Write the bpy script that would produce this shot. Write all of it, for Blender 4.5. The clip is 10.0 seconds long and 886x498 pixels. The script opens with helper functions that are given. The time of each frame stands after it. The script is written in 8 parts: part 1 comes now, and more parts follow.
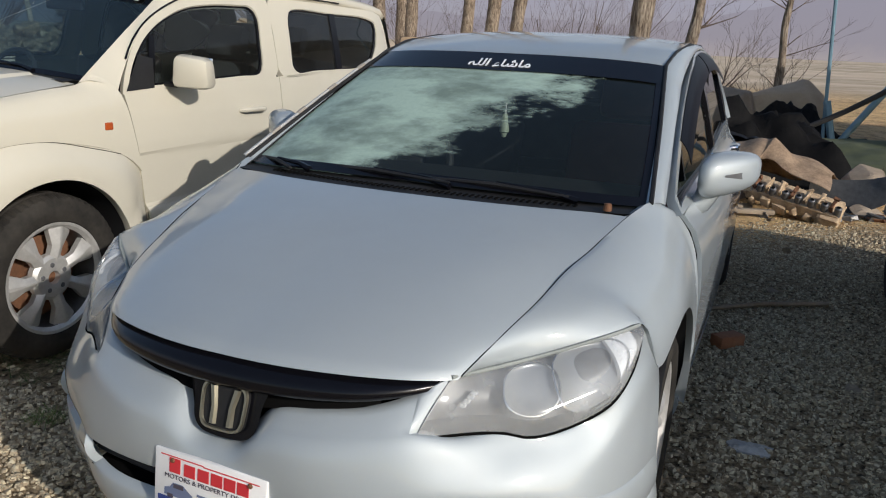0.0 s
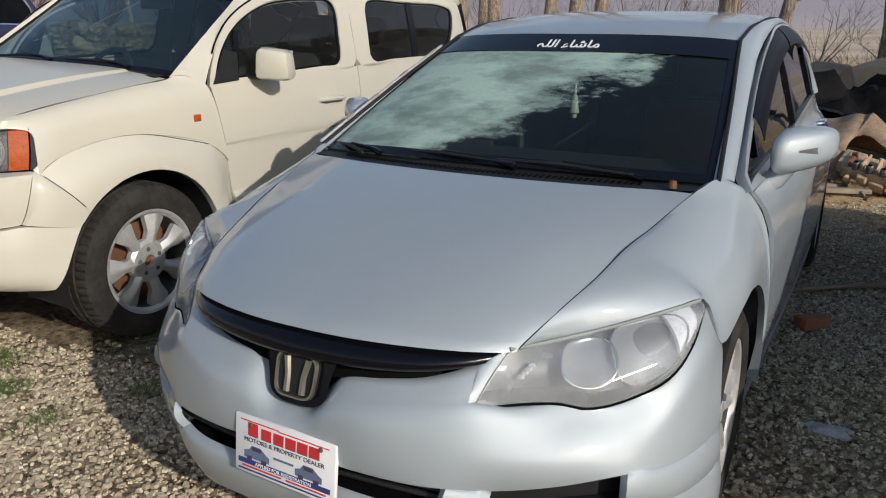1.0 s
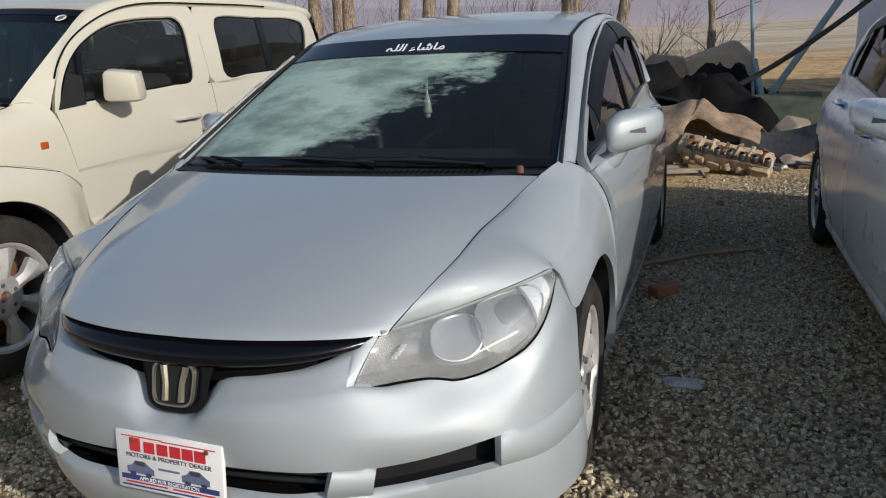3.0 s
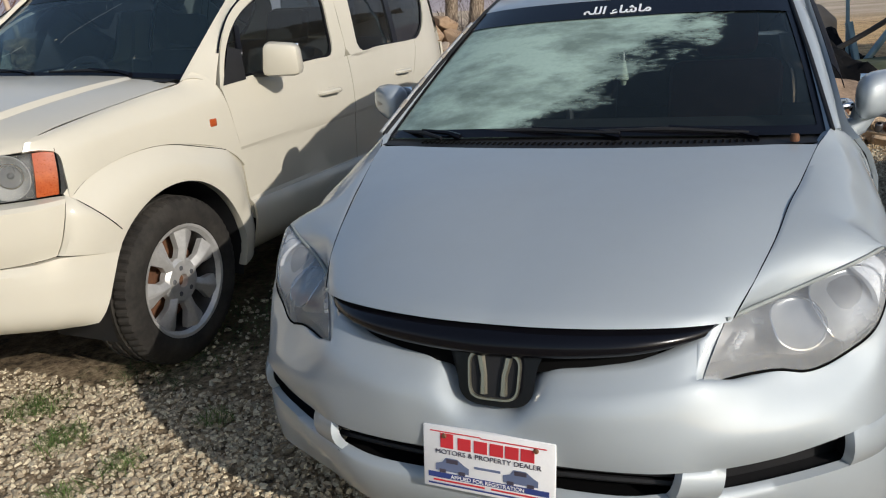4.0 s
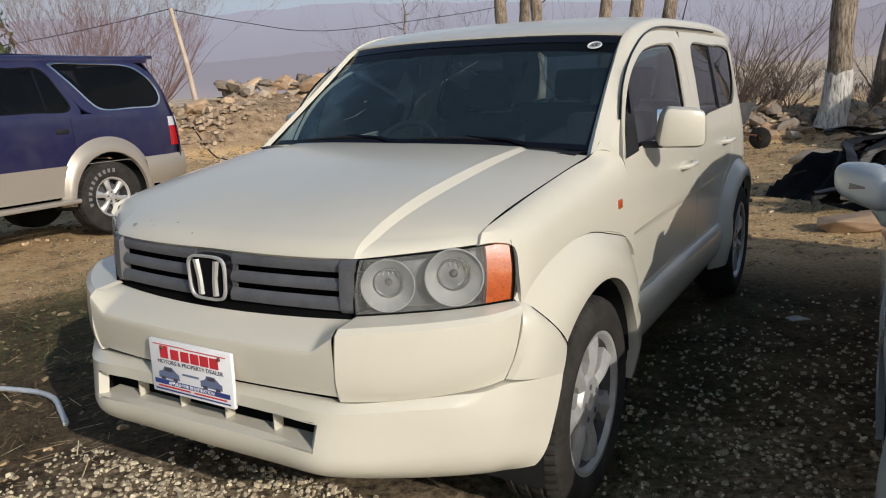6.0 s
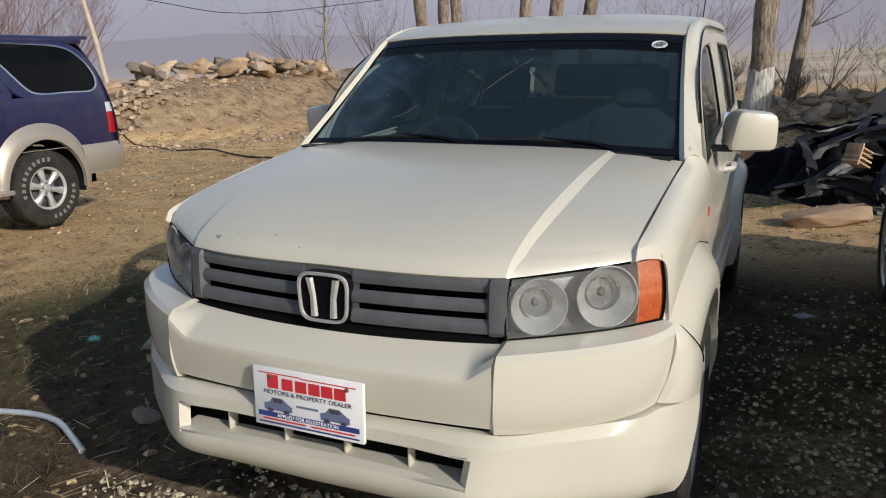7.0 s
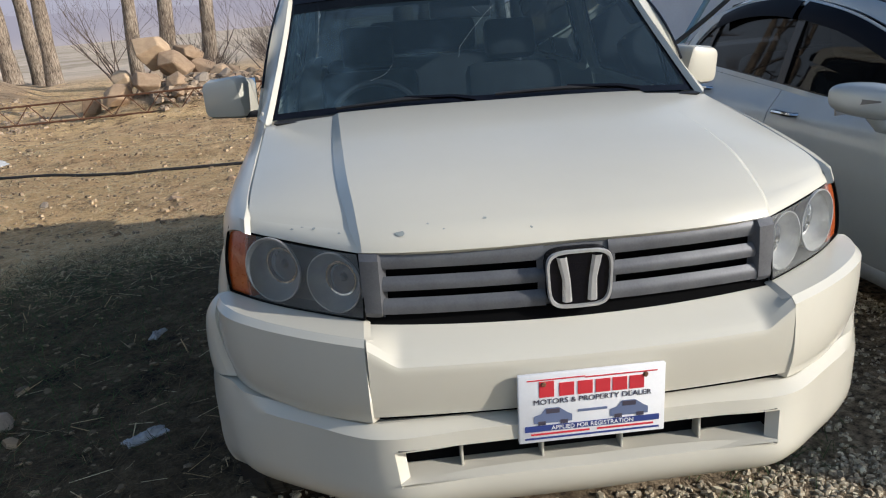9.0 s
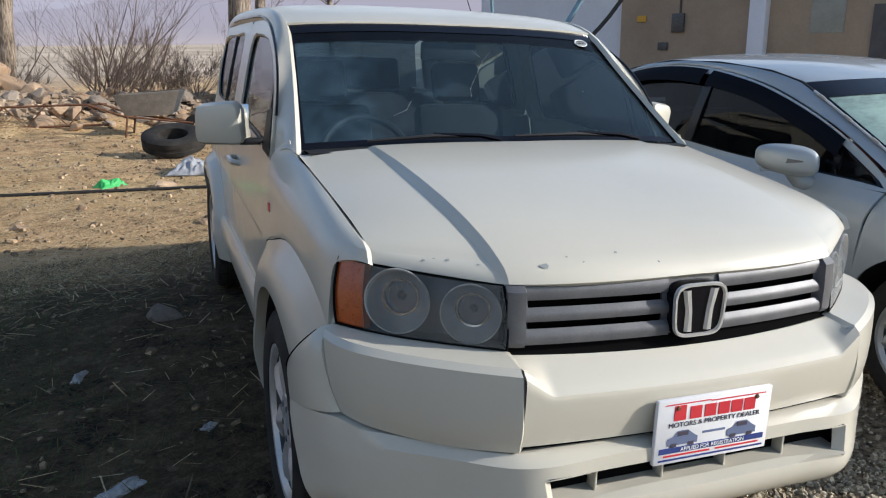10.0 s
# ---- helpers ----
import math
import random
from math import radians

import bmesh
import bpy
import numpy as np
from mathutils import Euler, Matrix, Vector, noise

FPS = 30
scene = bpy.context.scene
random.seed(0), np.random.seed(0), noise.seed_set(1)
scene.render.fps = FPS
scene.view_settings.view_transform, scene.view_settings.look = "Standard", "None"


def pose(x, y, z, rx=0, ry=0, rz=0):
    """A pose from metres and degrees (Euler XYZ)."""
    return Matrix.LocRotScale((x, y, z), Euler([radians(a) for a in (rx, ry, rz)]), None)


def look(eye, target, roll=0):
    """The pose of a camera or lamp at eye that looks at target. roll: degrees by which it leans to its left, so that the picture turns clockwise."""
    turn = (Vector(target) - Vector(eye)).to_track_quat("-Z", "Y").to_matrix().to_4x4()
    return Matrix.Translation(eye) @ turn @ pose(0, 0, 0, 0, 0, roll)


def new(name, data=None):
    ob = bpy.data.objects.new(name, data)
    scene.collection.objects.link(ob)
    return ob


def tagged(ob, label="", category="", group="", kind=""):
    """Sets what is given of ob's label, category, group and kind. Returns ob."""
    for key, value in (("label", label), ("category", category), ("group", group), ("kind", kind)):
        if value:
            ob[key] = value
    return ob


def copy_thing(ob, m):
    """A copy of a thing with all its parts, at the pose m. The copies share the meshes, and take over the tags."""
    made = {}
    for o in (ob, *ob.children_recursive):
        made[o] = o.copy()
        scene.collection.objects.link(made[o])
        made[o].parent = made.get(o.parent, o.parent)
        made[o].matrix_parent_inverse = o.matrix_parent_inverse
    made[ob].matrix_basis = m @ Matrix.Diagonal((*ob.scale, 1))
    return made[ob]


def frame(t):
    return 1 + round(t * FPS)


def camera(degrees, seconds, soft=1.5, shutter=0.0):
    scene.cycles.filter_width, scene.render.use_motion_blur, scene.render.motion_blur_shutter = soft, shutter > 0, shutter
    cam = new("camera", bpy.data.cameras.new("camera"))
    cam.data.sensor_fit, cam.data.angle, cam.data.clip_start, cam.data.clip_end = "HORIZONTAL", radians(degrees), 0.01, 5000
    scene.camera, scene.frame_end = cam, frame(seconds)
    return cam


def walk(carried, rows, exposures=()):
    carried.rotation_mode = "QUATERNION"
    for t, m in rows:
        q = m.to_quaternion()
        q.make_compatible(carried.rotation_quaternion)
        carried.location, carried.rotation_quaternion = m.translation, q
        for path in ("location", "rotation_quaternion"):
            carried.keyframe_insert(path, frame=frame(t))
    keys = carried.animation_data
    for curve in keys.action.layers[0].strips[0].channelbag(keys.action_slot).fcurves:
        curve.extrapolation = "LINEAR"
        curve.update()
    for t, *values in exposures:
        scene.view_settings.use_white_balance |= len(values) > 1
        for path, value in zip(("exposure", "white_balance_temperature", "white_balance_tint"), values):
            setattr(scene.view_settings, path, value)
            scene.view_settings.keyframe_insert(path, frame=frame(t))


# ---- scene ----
cam = camera(60.2, 10.0, soft=1.1)
PATH = [
    (0, (0.011, 0.267, 1.312), (0.094, 2.202, 0.812), 2.7),
    (0.5, (-0.022, 0.239, 1.297), (-0.104, 2.153, 0.723), 2.3),
    (1, (0.069, 0.206, 1.308), (-0.071, 2.127, 0.769), 0.5),
    (1.5, (0.252, 0.153, 1.288), (0.203, 2.099, 0.826), 1.5),
    (2, (0.383, 0.116, 1.284), (0.443, 2.069, 0.861), 0.2),
    (2.2, (0.387, 0.11, 1.277), (0.481, 2.061, 0.845), -0.8),
    (3.3, (-0.076, 0.1, 1.298), (0.108, 2.016, 0.755), -2.7),
    (3.5, (-0.193, 0.112, 1.314), (-0.035, 2.027, 0.759), -3.0),
    (4, (-0.509, 0.308, 1.285), (-0.428, 2.223, 0.713), -4.0),
    (4.5, (-0.823, 0.439, 1.36), (-0.938, 2.377, 0.881), -3.4),
    (5, (-1.164, 0.519, 1.384), (-1.421, 2.46, 0.974), -3.2),
    (5.5, (-1.387, 0.707, 1.357), (-1.637, 2.649, 0.951), -3.5),
    (5.7, (-1.482, 0.835, 1.343), (-1.725, 2.78, 0.947), -3.7),
    (6.8, (-2.11, 1.102, 1.402), (-2.121, 3.054, 0.968), -2.1),
    (7, (-2.23, 1.126, 1.415), (-2.2, 3.076, 0.97), -2.4),
    (7.5, (-2.539, 1.331, 1.406), (-2.368, 3.255, 0.888), -4.6),
    (8, (-2.818, 1.479, 1.434), (-2.417, 3.355, 0.869), -5.2),
    (8.5, (-3.206, 1.575, 1.465), (-2.522, 3.363, 0.885), -6.0),
    (9, (-3.484, 1.763, 1.44), (-2.545, 3.431, 0.862), -5.6),
    (9.5, (-3.738, 2.018, 1.473), (-2.548, 3.532, 0.932), -2.6),
    (10, (-4.078, 2.176, 1.47), (-2.716, 3.551, 0.967), -0.6),
]
walk(cam, [(t, look(eye, target, roll)) for t, eye, target, roll in PATH],
     exposures=((0.0, -0.26, 6450, 10), (2.2, -0.30, 6450, 10), (4.5, -0.18, 6450, 10), (6.0, -0.22, 6450, 10),
                (7.5, -0.20, 6350, 10), (9.0, 0.13, 6150, 10), (10.0, 0.29, 6100, 10)))

# ---- light ----
SUN_FROM = Vector((0.4417, -0.531, 0.290)).normalized()
world = bpy.data.worlds.new("world")
scene.world = world
world.use_nodes = True
wn = world.node_tree
sky = wn.nodes.new("ShaderNodeTexSky")
sky.sky_type, sky.sun_disc = "NISHITA", False
sky.sun_elevation = math.asin(SUN_FROM.z)
sky.sun_rotation = math.atan2(SUN_FROM.x, SUN_FROM.y)
sky.air_density, sky.dust_density, sky.ozone_density = 1.0, 1.0, 1.2
wn.links.new(sky.outputs[0], wn.nodes["Background"].inputs[0])
wn.nodes["Background"].inputs[1].default_value = 0.148
sun_data = bpy.data.lights.new("sun", "SUN")
sun_data.energy, sun_data.angle, sun_data.color = 4.2, radians(0.55), (1.0, 0.945, 0.875)
sun = new("sun", sun_data)
sun.matrix_world = look(SUN_FROM * 40, (0, 0, 0))

# ---- materials ----
def mat(name, col, rough=0.5, metal=0.0, coat=0.0, spec=0.5):
    m = bpy.data.materials.new(name)
    m.use_nodes = True
    b = m.node_tree.nodes["Principled BSDF"]
    b.inputs["Base Color"].default_value = (*col, 1)
    b.inputs["Roughness"].default_value = rough
    b.inputs["Metallic"].default_value = metal
    b.inputs["Coat Weight"].default_value = coat
    b.inputs["Coat Roughness"].default_value = 0.06
    b.inputs["Specular IOR Level"].default_value = spec
    return m


def nodes_of(m):
    t = m.node_tree
    return t, t.nodes["Principled BSDF"]


def coords(t, kind="Object"):
    return t.nodes.new("ShaderNodeTexCoord").outputs[kind]


def noise_tex(t, scale, detail=4.0, vec=None, rough=0.6):
    n = t.nodes.new("ShaderNodeTexNoise")
    n.inputs["Scale"].default_value, n.inputs["Detail"].default_value, n.inputs["Roughness"].default_value = scale, detail, rough
    if vec is not None:
        t.links.new(vec, n.inputs["Vector"])
    return n.outputs["Fac"]


def ramp(t, fac, stops):
    r = t.nodes.new("ShaderNodeValToRGB")
    while len(r.color_ramp.elements) < len(stops):
        r.color_ramp.elements.new(0.5)
    for e, (p, c) in zip(r.color_ramp.elements, stops):
        e.position = p
        e.color = (*c, 1) if len(c) == 3 else c
    t.links.new(fac, r.inputs[0])
    return r.outputs[0]


def mix(t, fac, a, b, mode="MIX"):
    n = t.nodes.new("ShaderNodeMix")
    n.data_type, n.blend_type = "RGBA", mode
    for key, v in (("Factor", fac), ("A", a), ("B", b)):
        s = [i for i in n.inputs if i.name == key and (i.type == "VALUE" if key == "Factor" else i.type == "RGBA")][0]
        if isinstance(v, (int, float)):
            s.default_value = v
        elif isinstance(v, tuple):
            s.default_value = (*v, 1)
        else:
            t.links.new(v, s)
    return [o for o in n.outputs if o.type == "RGBA"][0]


def math_node(t, op, a, b=0.0):
    n = t.nodes.new("ShaderNodeMath")
    n.operation = op
    for i, v in enumerate((a, b)):
        if isinstance(v, (int, float)):
            n.inputs[i].default_value = v
        else:
            t.links.new(v, n.inputs[i])
    return n.outputs[0]


def bump(t, b, height, strength=0.2, dist=0.01):
    n = t.nodes.new("ShaderNodeBump")
    n.inputs["Strength"].default_value, n.inputs["Distance"].default_value = strength, dist
    t.links.new(height, n.inputs["Height"])
    t.links.new(n.outputs[0], b.inputs["Normal"])


def varied(name, c1, c2, rough=0.6, scale=6.0, metal=0.0, fine=60.0, bumpy=0.15, dist=0.004, coat=0.0, spec=0.5, island=0.0, detail=5.0):
    """A surface between two colours, with a coarse and a fine grain and a little relief."""
    m = mat(name, c1, rough, metal, coat, spec)
    t, b = nodes_of(m)
    co = coords(t)
    a, f = noise_tex(t, scale, detail, co), noise_tex(t, fine, 3.0, co)
    w = math_node(t, "ADD", math_node(t, "MULTIPLY", a, 0.7), math_node(t, "MULTIPLY", f, 0.3))
    col = ramp(t, w, [(0.32, c1), (0.68, c2)])
    if island:
        g = t.nodes.new("ShaderNodeNewGeometry").outputs["Random Per Island"]
        o = t.nodes.new("ShaderNodeObjectInfo").outputs["Random"]
        r = math_node(t, "FRACT", math_node(t, "ADD", g, o))
        col = mix(t, island, col, ramp(t, r, [(0.0, tuple(0.35 * c for c in c1)), (0.5, c1), (1.0, tuple(min(0.8, 1.5 * c) for c in c2))]))
    t.links.new(col, b.inputs["Base Color"])
    t.links.new(math_node(t, "ADD", math_node(t, "MULTIPLY", f, 0.2), rough - 0.1), b.inputs["Roughness"])
    if bumpy:
        bump(t, b, w, bumpy, dist)
    return m


def paint(name, col, dust, rough, metal, coat, dust_amount=0.35, spec=0.5, dull=0.22):
    """Car paint with thin road dust low down on upward and rough patches, and faint orange peel."""
    m = mat(name, col, rough, metal, coat, spec)
    t, b = nodes_of(m)
    co = coords(t)
    a = noise_tex(t, 3.5, 6.0, co, 0.65)
    f = noise_tex(t, 90.0, 2.0, co)
    fac = math_node(t, "MULTIPLY", ramp(t, a, [(0.40, (0, 0, 0)), (0.75, (1, 1, 1))]), dust_amount)
    t.links.new(mix(t, fac, col, dust), b.inputs["Base Color"])
    t.links.new(math_node(t, "ADD", math_node(t, "MULTIPLY", a, 0.22), rough - 0.08), b.inputs["Roughness"])
    t.links.new(math_node(t, "ADD", math_node(t, "MULTIPLY", a, dull), dull * 0.3), b.inputs["Coat Roughness"])
    bump(t, b, f, 0.02, 0.001)
    return m


def thin_glass(name, tint, film=None, film_mask=None, rough=0.02, ior=1.5):
    """A pane: tinted see-through with a mirror sheen, and where given a film on it for dew, dust or painted sky sheen.
    """
    m = bpy.data.materials.new(name)
    m.use_nodes = True
    t = m.node_tree
    t.nodes.remove(t.nodes["Principled BSDF"])
    out = t.nodes["Material Output"]
    tr, gl = t.nodes.new("ShaderNodeBsdfTransparent"), t.nodes.new("ShaderNodeBsdfGlossy")
    tr.inputs[0].default_value = (*tint, 1)
    gl.inputs["Roughness"].default_value = rough
    fr = t.nodes.new("ShaderNodeFresnel")
    fr.inputs[0].default_value = ior
    mx = t.nodes.new("ShaderNodeMixShader")
    t.links.new(fr.outputs[0], mx.inputs[0])
    t.links.new(tr.outputs[0], mx.inputs[1])
    t.links.new(gl.outputs[0], mx.inputs[2])
    end = mx.outputs[0]
    if film is not None:
        df = t.nodes.new("ShaderNodeBsdfDiffuse")
        df.inputs[0].default_value = (*film, 1)
        m2 = t.nodes.new("ShaderNodeMixShader")
        t.links.new(film_mask(t), m2.inputs[0])
        t.links.new(end, m2.inputs[1])
        t.links.new(df.outputs[0], m2.inputs[2])
        end = m2.outputs[0]
    t.links.new(end, out.inputs[0])
    return m


def even_film(amount):
    def f(t):
        a = noise_tex(t, 9.0, 5.0, coords(t))
        return math_node(t, "MULTIPLY", a, 2 * amount)
    return f


M_CREAM = paint("cream_paint", (0.560, 0.524, 0.430), (0.49, 0.45, 0.36), 0.5, 0.0, 0.9, 0.25, 0.3)
M_SILVER = paint("silver_paint", (0.375, 0.412, 0.432), (0.35, 0.375, 0.38), 0.55, 0.30, 0.9, 0.3, 0.4, 0.08)
M_WHITE = paint("white_paint", (0.82, 0.83, 0.84), (0.74, 0.73, 0.70), 0.26, 0.15, 0.7, 0.2)
M_NAVY = paint("navy_paint", (0.015, 0.015, 0.058), (0.10, 0.09, 0.10), 0.3, 0.1, 0.7, 0.25)
M_TAUPE = paint("taupe_paint", (0.36, 0.32, 0.27), (0.40, 0.34, 0.26), 0.4, 0.35, 0.3, 0.4)
M_GAP = mat("shut_line", (0.006, 0.006, 0.006), 0.95, spec=0.0)
M_BLACK = varied("black_plastic", (0.010, 0.010, 0.011), (0.022, 0.022, 0.023), 0.55, 8, spec=0.25, bumpy=0.1, dist=0.001, fine=300)
M_GLOSSBLACK = mat("gloss_black", (0.004, 0.004, 0.006), 0.22, 0, 0.0, 0.3)
M_RUBBER = varied("tyre_rubber", (0.014, 0.013, 0.012), (0.048, 0.043, 0.036), 0.85, 7, spec=0.2, fine=40, bumpy=0.3, dist=0.002)
M_LETTER = mat("tyre_letter", (0.17, 0.165, 0.155), 0.7)
M_ALLOY = varied("alloy", (0.43, 0.42, 0.395), (0.62, 0.605, 0.58), 0.40, 12, 0.5, fine=80, bumpy=0.03, dist=0.001)
M_CHROME = mat("chrome", (0.72, 0.73, 0.75), 0.12, 1.0)
M_GUNMETAL = varied("gunmetal", (0.075, 0.075, 0.082), (0.135, 0.135, 0.138), 0.5, 10, 0.3, fine=200, bumpy=0.03, dist=0.001)
M_RUST = varied("rusty_steel", (0.10, 0.045, 0.022), (0.22, 0.10, 0.05), 0.8, 14, 0.2, fine=80, bumpy=0.4, dist=0.003)
M_REFLECTOR = mat("reflector", (0.40, 0.41, 0.42), 0.32, 0.6)
M_HOUSING = varied("lamp_housing", (0.085, 0.087, 0.09), (0.14, 0.14, 0.145), 0.42, 20, 0.2, fine=100, bumpy=0.03, dist=0.001)
M_DARKHOUSING = varied("dark_housing", (0.05, 0.05, 0.05), (0.10, 0.10, 0.10), 0.4, 20, 0.2, fine=100, bumpy=0.02, dist=0.001)
M_FUNNEL = varied("lamp_funnel", (0.36, 0.365, 0.365), (0.52, 0.52, 0.51), 0.34, 20, 0.4, fine=100, bumpy=0.0, dist=0.001)
M_AMBER = varied("amber_lens", (0.33, 0.055, 0.010), (0.47, 0.10, 0.020), 0.3, 40, fine=160, bumpy=0.3, dist=0.002, coat=0.5)
M_REDLENS = mat("red_lens", (0.45, 0.015, 0.02), 0.18, 0, 0.6)
M_CLEARBULB = mat("bulb", (0.75, 0.76, 0.78), 0.12, 0.2, 0.6)
M_LENS = thin_glass("lamp_lens", (0.92, 0.93, 0.92), (0.60, 0.60, 0.56), even_film(0.11), 0.06, 1.28)
M_HAZELENS = thin_glass("hazy_lamp_lens", (0.93, 0.94, 0.93), (0.66, 0.68, 0.69), even_film(0.27), 0.10, 1.35)
M_SIDEGLASS = thin_glass("privacy_glass", (0.16, 0.19, 0.21), (0.35, 0.34, 0.31), even_film(0.02), 0.02, 1.45)
M_CLEARGLASS = thin_glass("door_glass", (0.50, 0.60, 0.60), (0.35, 0.36, 0.34), even_film(0.02), 0.02, 1.45)
M_DARKGLASS = thin_glass("tinted_glass", (0.045, 0.05, 0.06), (0.3, 0.3, 0.28), even_film(0.01), 0.02, 1.3)
M_VISOR = mat("smoked_visor", (0.008, 0.009, 0.013), 0.35, 0, 0.0, 0.02)
M_SEAT = varied("seat_cloth", (0.02, 0.02, 0.022), (0.045, 0.045, 0.047), 0.9, 12, fine=200, bumpy=0.2, dist=0.002)
M_REDSEAT = varied("red_seat_cover", (0.10, 0.02, 0.018), (0.16, 0.035, 0.03), 0.85, 12, fine=200, bumpy=0.2, dist=0.002)
M_DASH = varied("dashboard_plastic", (0.02, 0.021, 0.023), (0.04, 0.041, 0.044), 0.6, 14, fine=250, bumpy=0.1, dist=0.001)
M_TRIM = varied("grey_trim", (0.20, 0.22, 0.21), (0.30, 0.32, 0.30), 0.7, 9, fine=90, bumpy=0.05)
M_PAPER = varied("sign_board", (0.72, 0.71, 0.70), (0.80, 0.79, 0.78), 0.55, 12, fine=120, bumpy=0.05)
M_INKRED = mat("red_ink", (0.55, 0.03, 0.04), 0.5)
M_INKBLUE = mat("blue_ink", (0.03, 0.05, 0.20), 0.5)
M_INKDARK = mat("dark_ink", (0.06, 0.05, 0.07), 0.5)
M_INKGREY = mat("grey_ink", (0.13, 0.16, 0.26), 0.5)
M_WHITEINK = mat("white_ink", (0.82, 0.82, 0.82), 0.5)

# ---- building helpers ----
def mesh_object(name, bm, material, parent=None, label="", smooth=True, sharp=38):
    me = bpy.data.meshes.new(name)
    bm.to_mesh(me)
    bm.free()
    if material is not None:
        me.materials.append(material)
    if smooth:
        me.shade_smooth()
        me.set_sharp_from_angle(angle=radians(sharp))
    ob = new(name, me)
    ob.parent = parent
    if label:
        tagged(ob, label)
    return ob


def part(name, bm, material, parent, label="", smooth=True, sharp=38):
    return mesh_object(name, bm, material, parent, label, smooth, sharp)


def spline(pts, n):
    """n points along a smooth line through pts, even in arc length."""
    p = np.array(pts, float)
    if len(p) == 2:
        return p[0] + (p[1] - p[0]) * np.linspace(0, 1, n)[:, None]
    d = np.maximum(np.linalg.norm(np.diff(p, axis=0), axis=1), 1e-6)
    k = np.concatenate([[0], np.cumsum(np.sqrt(d))])
    tan = np.zeros_like(p)
    for i in range(1, len(p) - 1):
        a, b = k[i] - k[i - 1], k[i + 1] - k[i]
        tan[i] = ((p[i] - p[i - 1]) / a * b + (p[i + 1] - p[i]) / b * a) / (a + b)
    tan[0] = 2 * (p[1] - p[0]) / (k[1] - k[0]) - tan[1]
    tan[-1] = 2 * (p[-1] - p[-2]) / (k[-1] - k[-2]) - tan[-2]

    def at(s):
        i = np.clip(np.searchsorted(k, s, side="right") - 1, 0, len(p) - 2)
        h = (k[i + 1] - k[i])[:, None]
        u = ((s - k[i])[:, None]) / h
        return ((2 * u**3 - 3 * u**2 + 1) * p[i] + (u**3 - 2 * u**2 + u) * h * tan[i]
                + (-2 * u**3 + 3 * u**2) * p[i + 1] + (u**3 - u**2) * h * tan[i + 1])
    fine = at(np.linspace(0, k[-1], 24 * len(p)))
    s = np.concatenate([[0], np.cumsum(np.linalg.norm(np.diff(fine, axis=0), axis=1))])
    want = np.linspace(0, s[-1], n)
    return np.stack([np.interp(want, s, fine[:, j]) for j in range(fine.shape[1])], 1)


def sheet(sections, n_along, n_across):
    """A smooth grid through section lines."""
    rows = [spline(s, n_across) for s in sections]
    cols = [spline([r[j] for r in rows], n_along) for j in range(n_across)]
    return np.stack(cols, 1)


def add_grid(bm, g, close_u=False, close_v=False):
    g = np.asarray(g)
    vs = [[bm.verts.new(p) for p in row] for row in g]
    n, m = len(vs), len(vs[0])
    for i in range(n if close_u else n - 1):
        for j in range(m if close_v else m - 1):
            q = [vs[i][j], vs[(i + 1) % n][j], vs[(i + 1) % n][(j + 1) % m], vs[i][(j + 1) % m]]
            bm.faces.new(q)
    return vs


def hem(bm, depth, centre):
    """Turns the open rim of a panel inwards, so that it shows an edge."""
    rim = [e for e in bm.edges if len(e.link_faces) == 1]
    made = bmesh.ops.extrude_edge_only(bm, edges=rim)["geom"]
    for v in [x for x in made if isinstance(x, bmesh.types.BMVert)]:
        c = Vector((centre[0] * 0, v.co.y * 0.8 + centre[1] * 0.2, centre[2]))
        v.co += (c - v.co).normalized() * depth


def outward(bm, c=(0, 2.2, 0.7)):
    """Turns the faces of a pane away from the middle of its car."""
    for f in bm.faces:
        f.normal_update()
        if f.normal.dot(f.calc_center_median() - Vector(c)) < 0:
            f.normal_flip()


def mirrored(g):
    return np.asarray(g) * np.array([-1, 1, 1])


def panel(name, grids, material, parent, label="", centre=(0, 2.0, 0.6), depth=0.015, sharp=38, weld=True):
    bm = bmesh.new()
    for g in grids:
        add_grid(bm, g)
    if weld:
        bmesh.ops.remove_doubles(bm, verts=bm.verts, dist=0.0012)
    bmesh.ops.recalc_face_normals(bm, faces=bm.faces)
    if depth < 0.0045:
        outward(bm)
    if depth:
        hem(bm, depth, centre)
    return part(name, bm, material, parent, label, True, sharp)


def both(name, g, material, parent, label="", **kw):
    """A panel and its mirror image: two parts."""
    return panel(name, [g], material, parent, label, **kw), panel(name, [mirrored(g)], material, parent, label, **kw)


def whole(name, g, material, parent, label="", **kw):
    """A panel given from the middle line outwards, with its mirror image joined on."""
    return panel(name, [g, mirrored(g)], material, parent, label, **kw)


def bm_box(bm, c, s, m=None, bevel=0.0):
    r = bmesh.ops.create_cube(bm, size=1, matrix=(m or Matrix.Identity(4)) @ Matrix.Translation(c) @ Matrix.Diagonal((*s, 1)))
    if bevel:
        es = list({e for v in r["verts"] for e in v.link_edges})
        bmesh.ops.bevel(bm, geom=es, offset=bevel, segments=2, affect="EDGES", profile=0.5)


def box_part(name, c, s, material, parent, label="", m=None, bevel=0.004):
    bm = bmesh.new()
    bm_box(bm, c, s, m, bevel)
    return part(name, bm, material, parent, label)


